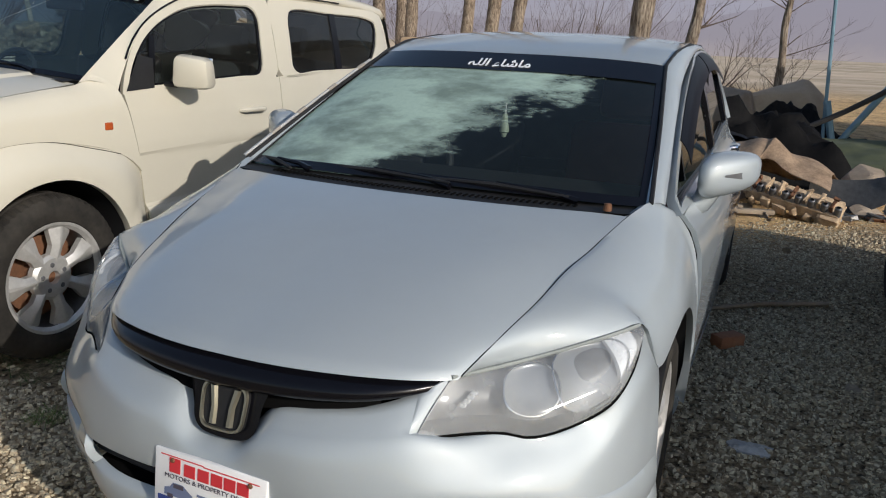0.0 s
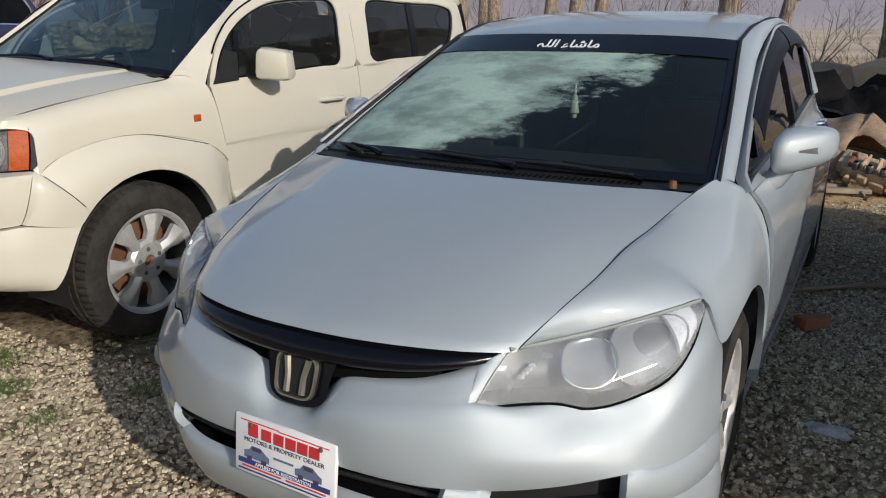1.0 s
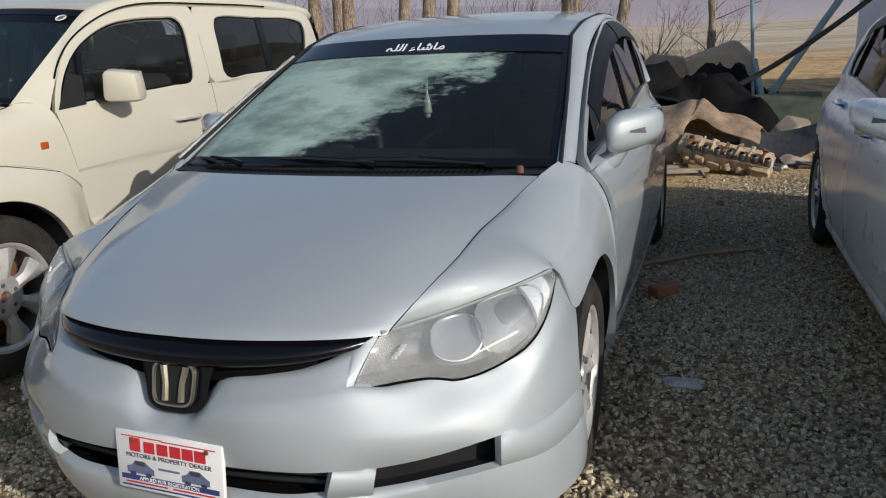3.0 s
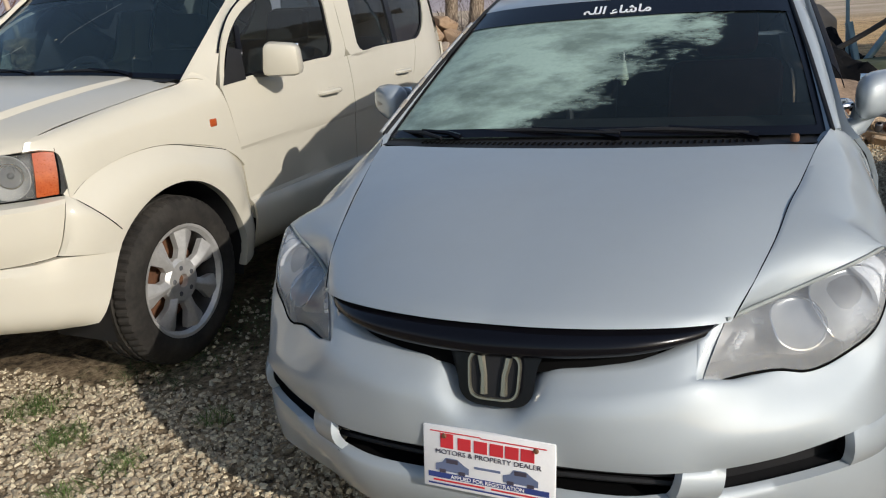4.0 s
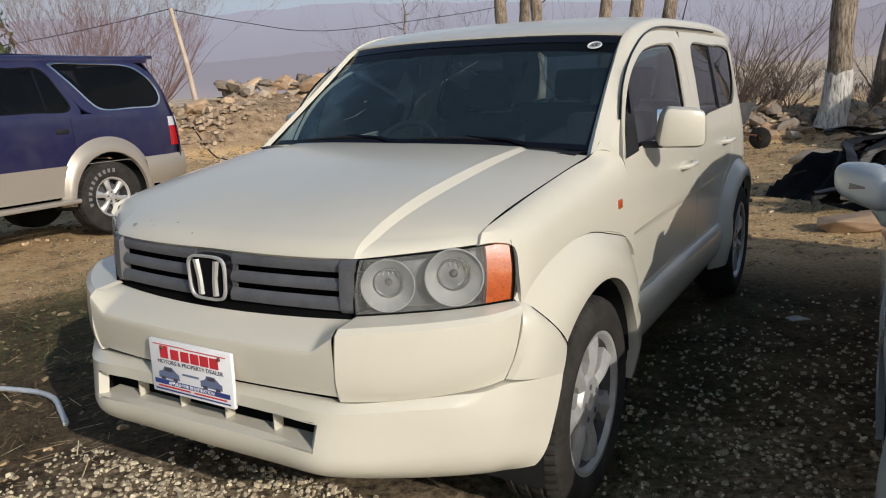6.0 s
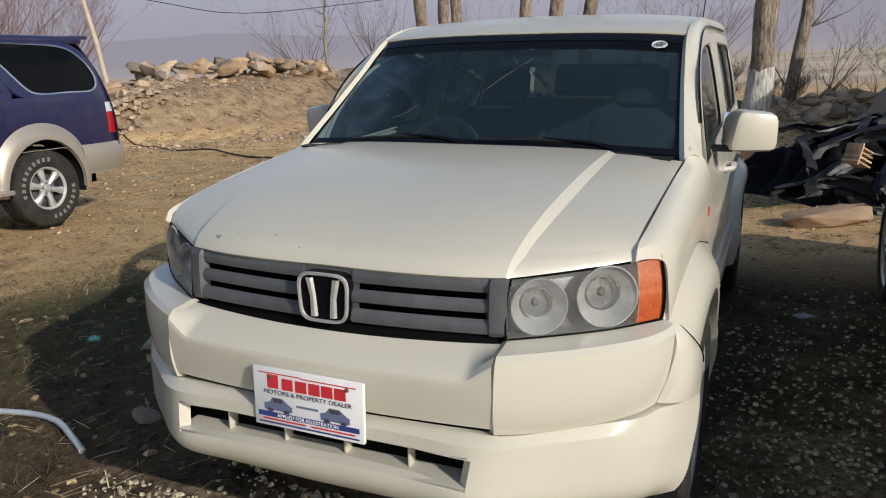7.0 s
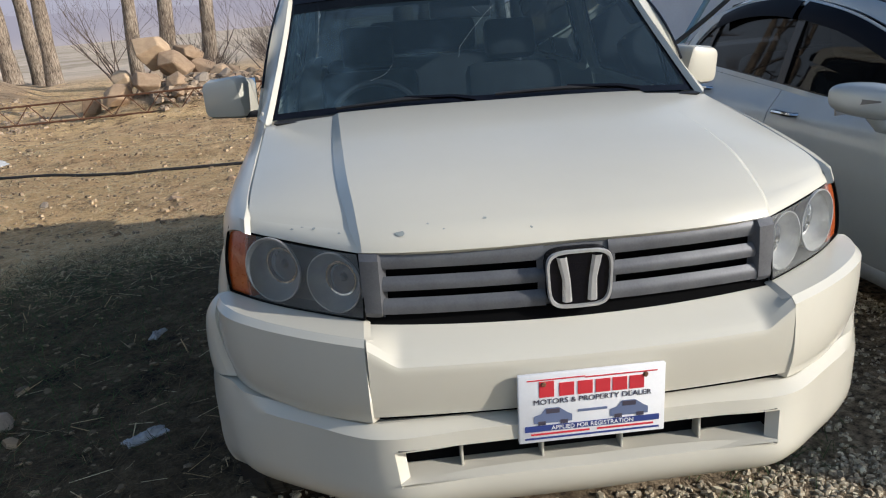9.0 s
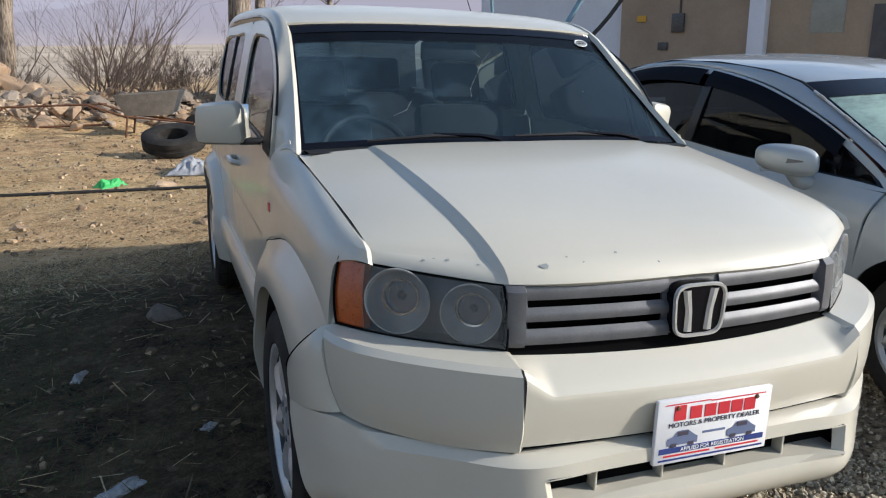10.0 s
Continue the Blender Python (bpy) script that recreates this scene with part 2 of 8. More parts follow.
def tube(bm, pts, radii, sides=8, cap=True):
    """A round bar along points, with its own radius at each."""
    p = [Vector(x) for x in pts]
    if isinstance(radii, (int, float)):
        radii = [radii] * len(p)
    rings, up = [], None
    for i, c in enumerate(p):
        d = (p[min(i + 1, len(p) - 1)] - p[max(i - 1, 0)]).normalized()
        if up is None:
            up = Vector((0, 0, 1)) if abs(d.z) < 0.9 else Vector((1, 0, 0))
        x = d.cross(up).normalized()
        up = x.cross(d).normalized()
        rings.append([bm.verts.new(c + (x * math.cos(a) + up * math.sin(a)) * radii[i]) for a in (2 * math.pi * k / sides for k in range(sides))])
    for a, b in zip(rings, rings[1:]):
        for k in range(sides):
            bm.faces.new((a[k], a[(k + 1) % sides], b[(k + 1) % sides], b[k]))
    if cap:
        bm.faces.new(rings[0][::-1])
        bm.faces.new(rings[-1])


def lathe(bm, profile, n, m, a0=0.0, a1=2 * math.pi, angles=None):
    """Turns a profile of (radius, along) round the z axis of the pose m."""
    full = angles is None and abs(a1 - a0 - 2 * math.pi) < 1e-6
    angs = angles if angles is not None else [a0 + (a1 - a0) * i / n for i in range(n if full else n + 1)]
    g = [[m @ Vector((r * math.cos(a), r * math.sin(a), h)) for r, h in profile] for a in angs]
    add_grid(bm, [[tuple(v) for v in row] for row in g], close_u=full)


def ring_between(outer, inner, n, fn):
    """A band between two closed outlines of the same plan, lifted to 3D by fn."""
    o, i = spline(list(outer) + [outer[0]], n + 1), spline(list(inner) + [inner[0]], n + 1)
    return [[fn(*a), fn(*(0.5 * (a + b))), fn(*b)] for a, b in zip(o, i)]


def polyfill(bm, pts):
    return bm.faces.new([bm.verts.new(p) for p in pts])


def text_mesh(body, size, align="CENTER", thick=0.0004, stretch=1.0, bold=0.0):
    cu = bpy.data.curves.new("lettering", "FONT")
    cu.body, cu.size, cu.align_x, cu.align_y, cu.extrude, cu.offset = body, size, align, "CENTER", thick, bold
    ob = bpy.data.objects.new("lettering", cu)
    scene.collection.objects.link(ob)
    dg = bpy.context.evaluated_depsgraph_get()
    me = bpy.data.meshes.new_from_object(ob.evaluated_get(dg))
    bpy.data.objects.remove(ob)
    bpy.data.curves.remove(cu)
    for v in me.vertices:
        v.co.x *= stretch
    return me

# ---- wheels ----
def wheel(car, u, v, z, radius, width, rim, spokes, split, bore=False, disc=M_RUST, alloy=M_ALLOY, hub=0.05, wide=(0.055, 0.10)):
    """A road wheel under a car: the barrel carries the tyre, the spokes, the cap, the nuts and the brake disc."""
    s = 1 if u > 0 else -1
    m = Matrix.Translation((u, v, z)) @ Matrix.Rotation(radians(90 * s), 4, "Y")
    h = width / 2
    bm = bmesh.new()
    lathe(bm, [(rim + 0.004, h - 0.012), (rim + 0.006, h - 0.004), (rim - 0.006, h - 0.006), (rim - 0.020, h - 0.022)], 56, m @ Matrix.Translation((0, 0, -h)))
    barrel = part("wheel", bm, alloy, car)
    bm = bmesh.new()
    lathe(bm, [(rim - 0.020, h - 0.022), (rim - 0.03, 0.0), (rim - 0.02, -h + 0.02)], 40, m @ Matrix.Translation((0, 0, -h)))
    part("barrel", bm, M_DARKHOUSING, barrel, "dark brake-dusted barrel")
    bm = bmesh.new()
    prof = [(rim, h - 0.012), (rim + 0.010, h - 0.001), (rim + (radius - rim) * 0.30, h + 0.006), (rim + (radius - rim) * 0.55, h + 0.007), (rim + (radius - rim) * 0.62, h + 0.003),
            (radius - 0.030, h - 0.001), (radius - 0.012, h - 0.012), (radius - 0.003, h - 0.030)]
    gr = [h * 0.52, h * 0.50, h * 0.38, h * 0.36, h * 0.08, h * 0.06, -h * 0.06, -h * 0.08, -h * 0.36, -h * 0.38, -h * 0.50, -h * 0.52]
    prof += [(radius - (0.008 if k in (1, 2, 5, 6, 9, 10) else 0.0), g) for k, g in enumerate(gr)]
    prof += [(radius - 0.003, -h + 0.03), (radius - 0.03, -h), (rim, -h + 0.012)]
    n = 180
    g = []
    for i in range(n):
        a = 2 * math.pi * i / n
        row = []
        for j, (r, k) in enumerate(prof):
            notch = 0.007 if (i % 3 == 0 and j in (6, 7, 8, 9, 12, 13, 16, 17)) else 0.0
            row.append(tuple(m @ Vector(((r - notch) * math.cos(a), (r - notch) * math.sin(a), k - h))))
        g.append(row)
    add_grid(bm, g, close_u=True)
    part("tyre", bm, M_RUBBER, barrel, "dusty black tyre", sharp=28)
    for k in range(spokes):
        a = 2 * math.pi * (k + 0.25) / spokes
        rot = m @ Matrix.Rotation(a, 4, "Z")
        bm = bmesh.new()
        cuts = ((-0.5, -0.08), (0.08, 0.5)) if split else ((-0.5, 0.5),)
        for lo, hi in cuts:
            rows = []
            for r, w, top in ((hub, wide[0], -0.022), (hub + (rim - hub) * 0.4, wide[0] * 1.05, -0.012), (rim * 0.82, wide[1] * 0.9, -0.014), (rim - 0.008, wide[1], -0.020)):
                a0, a1 = w * lo, w * hi
                rows.append([tuple(rot @ Vector((r, y, d))) for y, d in ((a0, top - 0.040), (a0, top - 0.014), (a0 * 0.80 + a1 * 0.20, top - 0.006), (a0 * 0.56 + a1 * 0.44, top + 0.002), (a0 * 0.44 + a1 * 0.56, top + 0.002), (a0 * 0.20 + a1 * 0.80, top - 0.006), (a1, top - 0.014), (a1, top - 0.040))])
            add_grid(bm, rows)
        part("spoke", bm, alloy, barrel, sharp=16)
    bm = bmesh.new()
    mid = [(0.026, -0.05), (0.028, -0.020), (0.032, -0.018), (hub + 0.016, -0.020)] if bore else [(0.0, -0.016), (0.028, -0.016), (0.034, -0.022), (0.036, -0.026), (hub + 0.022, -0.028)]
    lathe(bm, mid + [(hub + 0.03, -0.034), (hub + 0.03, -0.06)], 28, m)
    part("hub_cap", bm, alloy, barrel)
    for k in range(5):
        a = 2 * math.pi * (k + 0.6) / 5
        bm = bmesh.new()
        lathe(bm, [(0.0, -0.016), (0.009, -0.016), (0.012, -0.020), (0.012, -0.04)], 6, m @ Matrix.Translation((0.055 * math.cos(a), 0.055 * math.sin(a), 0)))
        part("lug_nut", bm, M_GUNMETAL, barrel)
    bm = bmesh.new()
    lathe(bm, [(0.0, -0.085), (0.075, -0.085), (0.08, -0.10), (rim * 0.72, -0.10), (rim * 0.72, -0.12), (0.0, -0.12)], 36, m)
    lathe(bm, [(rim * 0.72, -0.14), (rim * 0.98, -0.145), (0.0, -0.17)], 24, m)
    part("brake_disc", bm, disc, barrel, "rust-brown brake disc")
    if bore:
        bm = bmesh.new()
        lathe(bm, [(0.0, -0.045), (0.03, -0.045)], 16, m)
        part("centre_bore", bm, M_RUST, barrel, "open rusty centre bore")
    return barrel


def deep_lamp(name, centre, aim, r, deep, parent):
    """A lamp with a wide pale funnel that ends in a small bright projector."""
    m = look(centre, Vector(centre) + Vector(aim)) @ Matrix.Rotation(math.pi, 4, "X")
    bm = bmesh.new()
    lathe(bm, [(r * 1.03, -.004), (r * 1.03, .002), (r * .99, .002), (r * .97, -.003), (r * .72, -deep * .62), (r * .58, -deep)], 44, m)
    funnel = part(name, bm, M_FUNNEL, parent, "pale lamp funnel")
    bm = bmesh.new()
    lathe(bm, [(r * .60, -deep), (r * .60, -deep + .006), (r * .53, -deep + .006), (r * .50, -deep - .004)], 36, m)
    part("projector_ring", bm, M_CHROME, funnel)
    bm = bmesh.new()
    lathe(bm, [(r * .52, -deep - .002), (r * .40, -deep - .016), (r * .2, -deep - .024), (0, -deep - .026)], 30, m)
    part("projector", bm, M_REFLECTOR, funnel)
    bm = bmesh.new()
    lathe(bm, [(r * .17, -deep - .022), (r * .15, -deep - .004), (r * .08, -deep + .002), (0, -deep + .003)], 16, m)
    part("bulb", bm, M_DARKHOUSING, funnel)
    for k in range(5):
        bm = bmesh.new()
        x_ = r * (-.36 + .18 * k)
        tube(bm, [m @ Vector((x_, -r * .42, -deep - .006)), m @ Vector((x_, 0, -deep - .014)), m @ Vector((x_, r * .42, -deep - .006))], .0012, 4)
        part("flute", bm, M_CHROME, funnel)
    return funnel


def emblem(parent, centre, w, h, tilt=0.0, bright=M_CHROME, back=M_GLOSSBLACK):
    """A badge: a rounded ring on a black ground with two upright bars that lean apart."""
    m = Matrix.Translation(centre) @ Matrix.Rotation(radians(90 + tilt), 4, "X")

    def loop(kw, kh, z):
        pts = []
        for i in range(40):
            a = 2 * math.pi * i / 40
            c, s = math.cos(a), math.sin(a)
            x, y = abs(c) ** 0.45 * math.copysign(1, c) * kw / 2, abs(s) ** 0.45 * math.copysign(1, s) * kh / 2
            pts.append(tuple(m @ Vector((x * (1 + 0.10 * y / kh), y, z))))
        return pts
    bm = bmesh.new()
    polyfill(bm, loop(w * 0.97, h * 0.97, 0.004))
    add_grid(bm, np.array([loop(w * 0.97, h * 0.97, 0.004), loop(w, h, -0.03)]), close_v=True)
    ground = part("emblem", bm, back, parent, "black badge with a bright rim")
    bm = bmesh.new()
    add_grid(bm, np.array([loop(w, h, 0.002), loop(w * 0.98, h * 0.98, 0.010), loop(w * 0.91, h * 0.90, 0.010), loop(w * 0.88, h * 0.87, 0.003)]), close_v=True)
    part("rim", bm, bright, ground)
    for s in (-1, 1):
        bm = bmesh.new()
        lo, hi = s * w * 0.19, s * w * 0.27
        rows = []
        for y, x, half in ((-h * 0.38, lo, w * 0.075), (0.0, (lo + hi) / 2 - s * 0.004, w * 0.062), (h * 0.39, hi, w * 0.078)):
            rows.append([tuple(m @ Vector((x + dx, y, z))) for dx, z in ((-half, 0.004), (-half * 0.5, 0.011), (half * 0.5, 0.011), (half, 0.004))])
        add_grid(bm, rows)
        part("bar", bm, bright, ground)
    return ground


def dealer_plate(name, m, w, h, parent_label):
    """A dealer's paper plate: the dealer's name is a row of plain red blocks."""
    root = bmesh.new()
    bm_box(root, (0, 0, -0.006), (w, h, 0.012), None, 0.003)
    plate = mesh_object(name, root, M_PAPER)
    plate.matrix_world = m
    tagged(plate, parent_label, "sign")

    def slab(nm, x0, x1, y0, y1, material, z=0.0012):
        bm = bmesh.new()
        bm_box(bm, ((x0 + x1) / 2 * w, (y0 + y1) / 2 * h, z / 2), ((x1 - x0) * w, (y1 - y0) * h, z))
        part(nm, bm, material, plate, smooth=False)
    xs = [-0.36, -0.225, -0.10, 0.02, 0.135, 0.25]
    for k, x in enumerate(xs):
        slab("red_block", x, x + 0.10, 0.17, 0.40 if k == 0 else 0.36, M_INKRED)
    slab("red_line", -0.44, -0.05, 0.415, 0.43, M_INKRED)
    slab("red_line", -0.05, 0.44, 0.40, 0.415, M_INKRED)
    slab("blue_band", -0.46, 0.46, -0.33, -0.245, M_INKBLUE)
    slab("red_bar", -0.42, -0.02, -0.385, -0.36, M_INKRED)
    slab("red_bar", 0.03, 0.42, -0.385, -0.36, M_INKRED)
    slab("blue_line", -0.46, 0.46, -0.445, -0.42, M_INKBLUE)
    slab("grey_bar", -0.10, 0.10, -0.09, -0.055, M_INKGREY)
    for x in (-0.27, 0.25):
        pts = [(-0.13, -0.19), (-0.13, -0.08), (-0.08, -0.05), (-0.05, 0.03), (0.04, 0.03), (0.10, -0.06), (0.13, -0.09), (0.13, -0.19)]
        bm = bmesh.new()
        f = polyfill(bm, [((x + a) * w, (b - 0.02) * h, 0.0012) for a, b in pts])
        bmesh.ops.triangulate(bm, faces=[f])
        part("car_picture", bm, M_INKGREY, plate, smooth=False)
        slab("car_picture", x - 0.045, x + 0.045, -0.07, -0.005, M_INKDARK, 0.002)
        for d in (-0.075, 0.075):
            slab("car_picture", x + d - 0.025, x + d + 0.025, -0.235, -0.18, M_INKDARK, 0.002)
    for body, size, y, mtl, z, st in (("MOTORS & PROPERTY DEALER", 0.105, 0.10, M_INKDARK, 0.001, 0.5), ("APPLIED FOR REGISTRATION", 0.085, -0.288, M_WHITEINK, 0.0022, 0.45)):
        me = text_mesh(body, size * h)
        wid = max(v.co.x for v in me.vertices) - min(v.co.x for v in me.vertices)
        k = (0.80 if y > 0 else 0.56) * w / wid
        for v in me.vertices:
            v.co.x *= k
            v.co.y += y * h
            v.co.z += z
        me.materials.append(mtl)
        ob = new("lettering", me)
        ob.parent = plate
    for x in (-0.33, 0.36):
        bm = bmesh.new()
        lathe(bm, [(0.0, 0.004), (0.004, 0.004), (0.006, 0.001), (0.006, -0.004)], 10, Matrix.Translation((x * w, 0.36 * h, 0)))
        part("screw", bm, M_RUST, plate)
    return plate


def seat(car, u, v, z, material, name="seat", w=0.50):
    bm = bmesh.new()
    bm_box(bm, (u, v - 0.05, z + 0.06), (w, 0.50, 0.16), None, 0.05)
    s = part(name, bm, material, car)
    bm = bmesh.new()
    bm_box(bm, (0, 0, 0.30), (w * 0.96, 0.13, 0.60), Matrix.Translation((u, v + 0.20, z + 0.06)) @ Matrix.Rotation(radians(-18), 4, "X"), 0.05)
    part("backrest", bm, material, s)
    bm = bmesh.new()
    bm_box(bm, (0, 0, 0.72), (w * 0.52, 0.10, 0.20), Matrix.Translation((u, v + 0.20, z + 0.06)) @ Matrix.Rotation(radians(-18), 4, "X"), 0.04)
    part("headrest", bm, material, s)
    return s


def steering_wheel(car, u, v, z):
    m = Matrix.Translation((u, v, z)) @ Matrix.Rotation(radians(62), 4, "X")
    bm = bmesh.new()
    tube(bm, [m @ Vector((0.18 * math.cos(a), 0.18 * math.sin(a), 0)) for a in (2 * math.pi * i / 32 for i in range(33))], 0.015, 8, False)
    w = part("steering_wheel", bm, M_DASH, car)
    bm = bmesh.new()
    bm_box(bm, (0, -0.02, -0.01), (0.33, 0.03, 0.015), m, 0.005)
    bm_box(bm, (0, -0.02, 0.0), (0.12, 0.12, 0.04), m, 0.02)
    tube(bm, [m @ Vector((0, 0, -0.02)), m @ Vector((0, 0, -0.35))], 0.03, 10)
    part("column", bm, M_DASH, w)


def wiper(car, a, b, c, name="wiper"):
    """An arm from the pivot a to b, with a blade through b towards c."""
    a, b, c = Vector(a), Vector(b), Vector(c)
    bm = bmesh.new()
    tube(bm, [a, a.lerp(b, 0.3) + Vector((0, 0, 0.012)), b + Vector((0, 0, 0.014))], [0.012, 0.008, 0.006], 6)
    w = part(name, bm, M_GLOSSBLACK, car)
    bm = bmesh.new()
    d = c - b
    tube(bm, [b - d * 0.9, b + Vector((0, -0.003, 0.008)), c], [0.005, 0.008, 0.005], 6)
    part("blade", bm, M_BLACK, w)


# ---- the cream off-roader ----
cross = new("compact_suv")
cross.matrix_world = (pose(-2.523, 2.962, 0, 0, 0, math.degrees(math.atan2(0.906, 0.4235)) - 89.43) @ Matrix.Translation((0.8, 0, 0))
                      @ Matrix.Rotation(math.atan(0.033), 4, "Y") @ Matrix.Translation((-0.8, 0, 0)))
tagged(cross, "cream-white boxy compact off-road car with dusty paint, parked on gravel", "car", "parked cars")
WZ = ([0.2, 0.32, 0.42, 0.55, 0.70, 0.85, 0.97, 1.07, 1.20, 1.35, 1.50, 1.62], [0.765, 0.79, 0.808, 0.802, 0.806, 0.81, 0.803, 0.788, 0.762, 0.730, 0.694, 0.655])


def w_side(v, z, out=0.0):
    u = float(np.interp(z, *WZ)) + out - 0.006 * min(1.0, max(0.0, (0.803 + 0.012 * (v - 1.2) - z) / 0.016)) * (1.2 < v < 3.3) * (z > .55)
    if v < 1.1:
        u -= 0.03 * ((1.1 - v) / 0.8) ** 2
    if v > 3.6:
        u -= 0.13 * ((v - 3.6) / 0.56) ** 2
    return (u, v, z)


def side_grid(side, left, right, z0, z1, vs, nz, out=0.0):
    g = []
    for s in vs:
        row = []
        for k in range(nz):
            t = k / (nz - 1)
            z, v = 0.8, 1.0
            for _ in range(4):
                v = left(z) + (right(z) - left(z)) * s
                z = z0(v) + (z1(v) - z0(v)) * t
            row.append(side(v, z, out))
        g.append(row)
    return np.array(g)


def line(zs, vs):
    return lambda z: float(np.interp(z, zs, vs))


def arch(hv, hz, r, base):
    return lambda v: max(base, hz + math.sqrt(max(0.0, r * r - (v - hv) ** 2)))


def fill_outline(outline, n, fn):
    p = spline(list(outline) + [outline[0]], n + 1)[:-1]
    c = p.mean(0)
    rows = []
    for k in (1.0, 0.66, 0.33, 0.02):
        rows.append([fn(*(c + (q - c) * k)) for q in p])
    return rows


ev = lambda n: [i / (n - 1) for i in range(n)]
W_FH, W_RH, W_HZ = 0.768, 3.466, 0.345
# bonnet: a raised middle, a narrow step and lower outer strips
def bands(groups, n_along, counts):
    """One grid out of several bands of section points that share their borders, so that the borders stay crisp."""
    return [sheet(g, n_along, n) for g, n in zip(groups, counts)]


hood_mid = [[(0, .012, .944), (.30, .024, .943), (.448, .058, .943)],
            [(0, .018, .978), (.30, .030, .977), (.450, .064, .974)],
            [(0, .034, 1.004), (.30, .046, 1.003), (.454, .080, 1.000)],
            [(0, .075, 1.018), (.30, .085, 1.017), (.458, .115, 1.013)],
            [(0, .30, 1.064), (.32, .30, 1.063), (.470, .31, 1.057)],
            [(0, .65, 1.120), (.32, .65, 1.118), (.484, .655, 1.111)],
            [(0, .97, 1.146), (.32, .975, 1.145), (.495, .985, 1.139)]]
hood_step = [[(.448, .058, .943), (.456, .064, .9420)], [(.450, .064, .974), (.462, .074, .967)], [(.454, .080, 1.000), (.472, .095, .987)],
             [(.458, .115, 1.013), (.478, .130, .999)], [(.470, .31, 1.057), (.495, .32, 1.041)], [(.484, .655, 1.111), (.509, .658, 1.095)], [(.495, .985, 1.139), (.514, .987, 1.130)]]
hood_out = [[(.456, .064, .9420), (.58, .155, .950), (.704, .248, .962)], [(.462, .074, .967), (.585, .163, .970), (.704, .256, .976)],
            [(.472, .095, .987), (.59, .178, .986), (.704, .268, .990)], [(.478, .130, .999), (.595, .20, .998), (.704, .282, .998)],
            [(.495, .32, 1.041), (.60, .34, 1.033), (.708, .37, 1.020)], [(.509, .658, 1.095), (.61, .662, 1.084), (.717, .67, 1.066)], [(.514, .987, 1.130), (.61, .99, 1.123), (.726, 1.005, 1.110)]]
for grid_ in (hood_mid, hood_step, hood_out):
    for row, dv, dz in ((1, .012, -.006), (2, .036, -.008), (3, .055, .002)):
        grid_[row] = [(a, b + dv * k, c + dz * k) for a, b, c in grid_[row] for k in (float(np.interp(a, [.46, .70], [1, .15])),)]
hg = []
for lo_, hi_, n_ in ((0, 3, 14), (2, 7, 44)):
    hg += bands((hood_mid[lo_:hi_], hood_step[lo_:hi_], hood_out[lo_:hi_]), n_, (16, 5, 10))
suv_bonnet = panel("bonnet", hg + [mirrored(g) for g in hg], M_CREAM, cross, sharp=17)
CHIPS = random.Random(8)
for i_, j_, g_, r_ in ((7.5, 12.4, 0, .011), (11, 10.5, 0, .004), (12, 6.5, 0, .005), (8, 9.5, 0, .003), (6, 3.0, 0, .004), (9, 1.6, 2, .004), (11, 3.2, 2, .006), (11.5, 4.0, 2, .003), (8, 5.6, 2, .004)):
    a_, b_ = (int(i_), int(j_))
    c_ = Vector(hg[g_][a_, b_] * [-1, 1, 1])
    n_ = (Vector(hg[g_][a_ + 1, b_] * [-1, 1, 1]) - c_).cross(Vector(hg[g_][a_, b_ - 1] * [-1, 1, 1]) - c_).normalized()
    n_ = n_ if n_.y < 0 else -n_
    m_ = look(c_ + n_ * .0012, c_ - n_)
    bm = bmesh.new()
    polyfill(bm, [tuple(m_ @ Vector((r_ * CHIPS.uniform(.5, 1.5) * math.cos(q * .9), r_ * CHIPS.uniform(.4, 1.0) * math.sin(q * .9), 0))) for q in range(7)])
    part("paint_chip", bm, M_TRIM, suv_bonnet, "bare grey paint chip", smooth=False)
# front wings: from the bonnet's seam over the shoulder to the flare
wing = [[(.711, .236, .962), (.742, .282, .962), (.768, .322, .945), (.780, .325, .87), (.786, .322, .785)],
        [(.711, .258, .996), (.745, .302, .984), (.772, .336, .950), (.783, .340, .88), (.788, .338, .80)],
        [(.711, .300, 1.004), (.745, .318, .990), (.773, .346, .952), (.785, .352, .885), (.790, .352, .815)],
        [(.715, .37, 1.018), (.750, .38, 1.005), (.783, .40, .965), (.793, .41, .90), (.795, .42, .850)],
        [(.722, .60, 1.056), (.757, .60, 1.040), (.790, .60, .995), (.800, .59, .940), (.803, .58, .890)],
        [(.728, .85, 1.090), (.763, .85, 1.066), (.796, .83, 1.010), (.806, .80, .95), (.807, .783, .896)],
        [(.734, 1.02, 1.112), (.772, 1.09, 1.085), (.800, 1.12, 1.03), (.810, 1.14, .93), (.812, 1.155, .815)],
        [(.742, 1.08, 1.15), (.780, 1.17, 1.10), (.800, 1.205, 1.035), (.811, 1.238, .92), (.811, 1.285, .72)]]
both("wing", sheet(wing, 28, 18), M_CREAM, cross)
# wheel-arch flares
outer = [(.325, .788), (.42, .850), (.58, .890), (.783, .896), (1.01, .850), (1.16, .812), (1.262, .735), (1.30, .56), (1.31, .34)]
ang = np.linspace(radians(36), radians(190), 9)
inner = [(W_FH + 0.005 - 0.398 * math.cos(a), W_HZ + 0.008 + 0.398 * math.sin(a)) for a in ang]


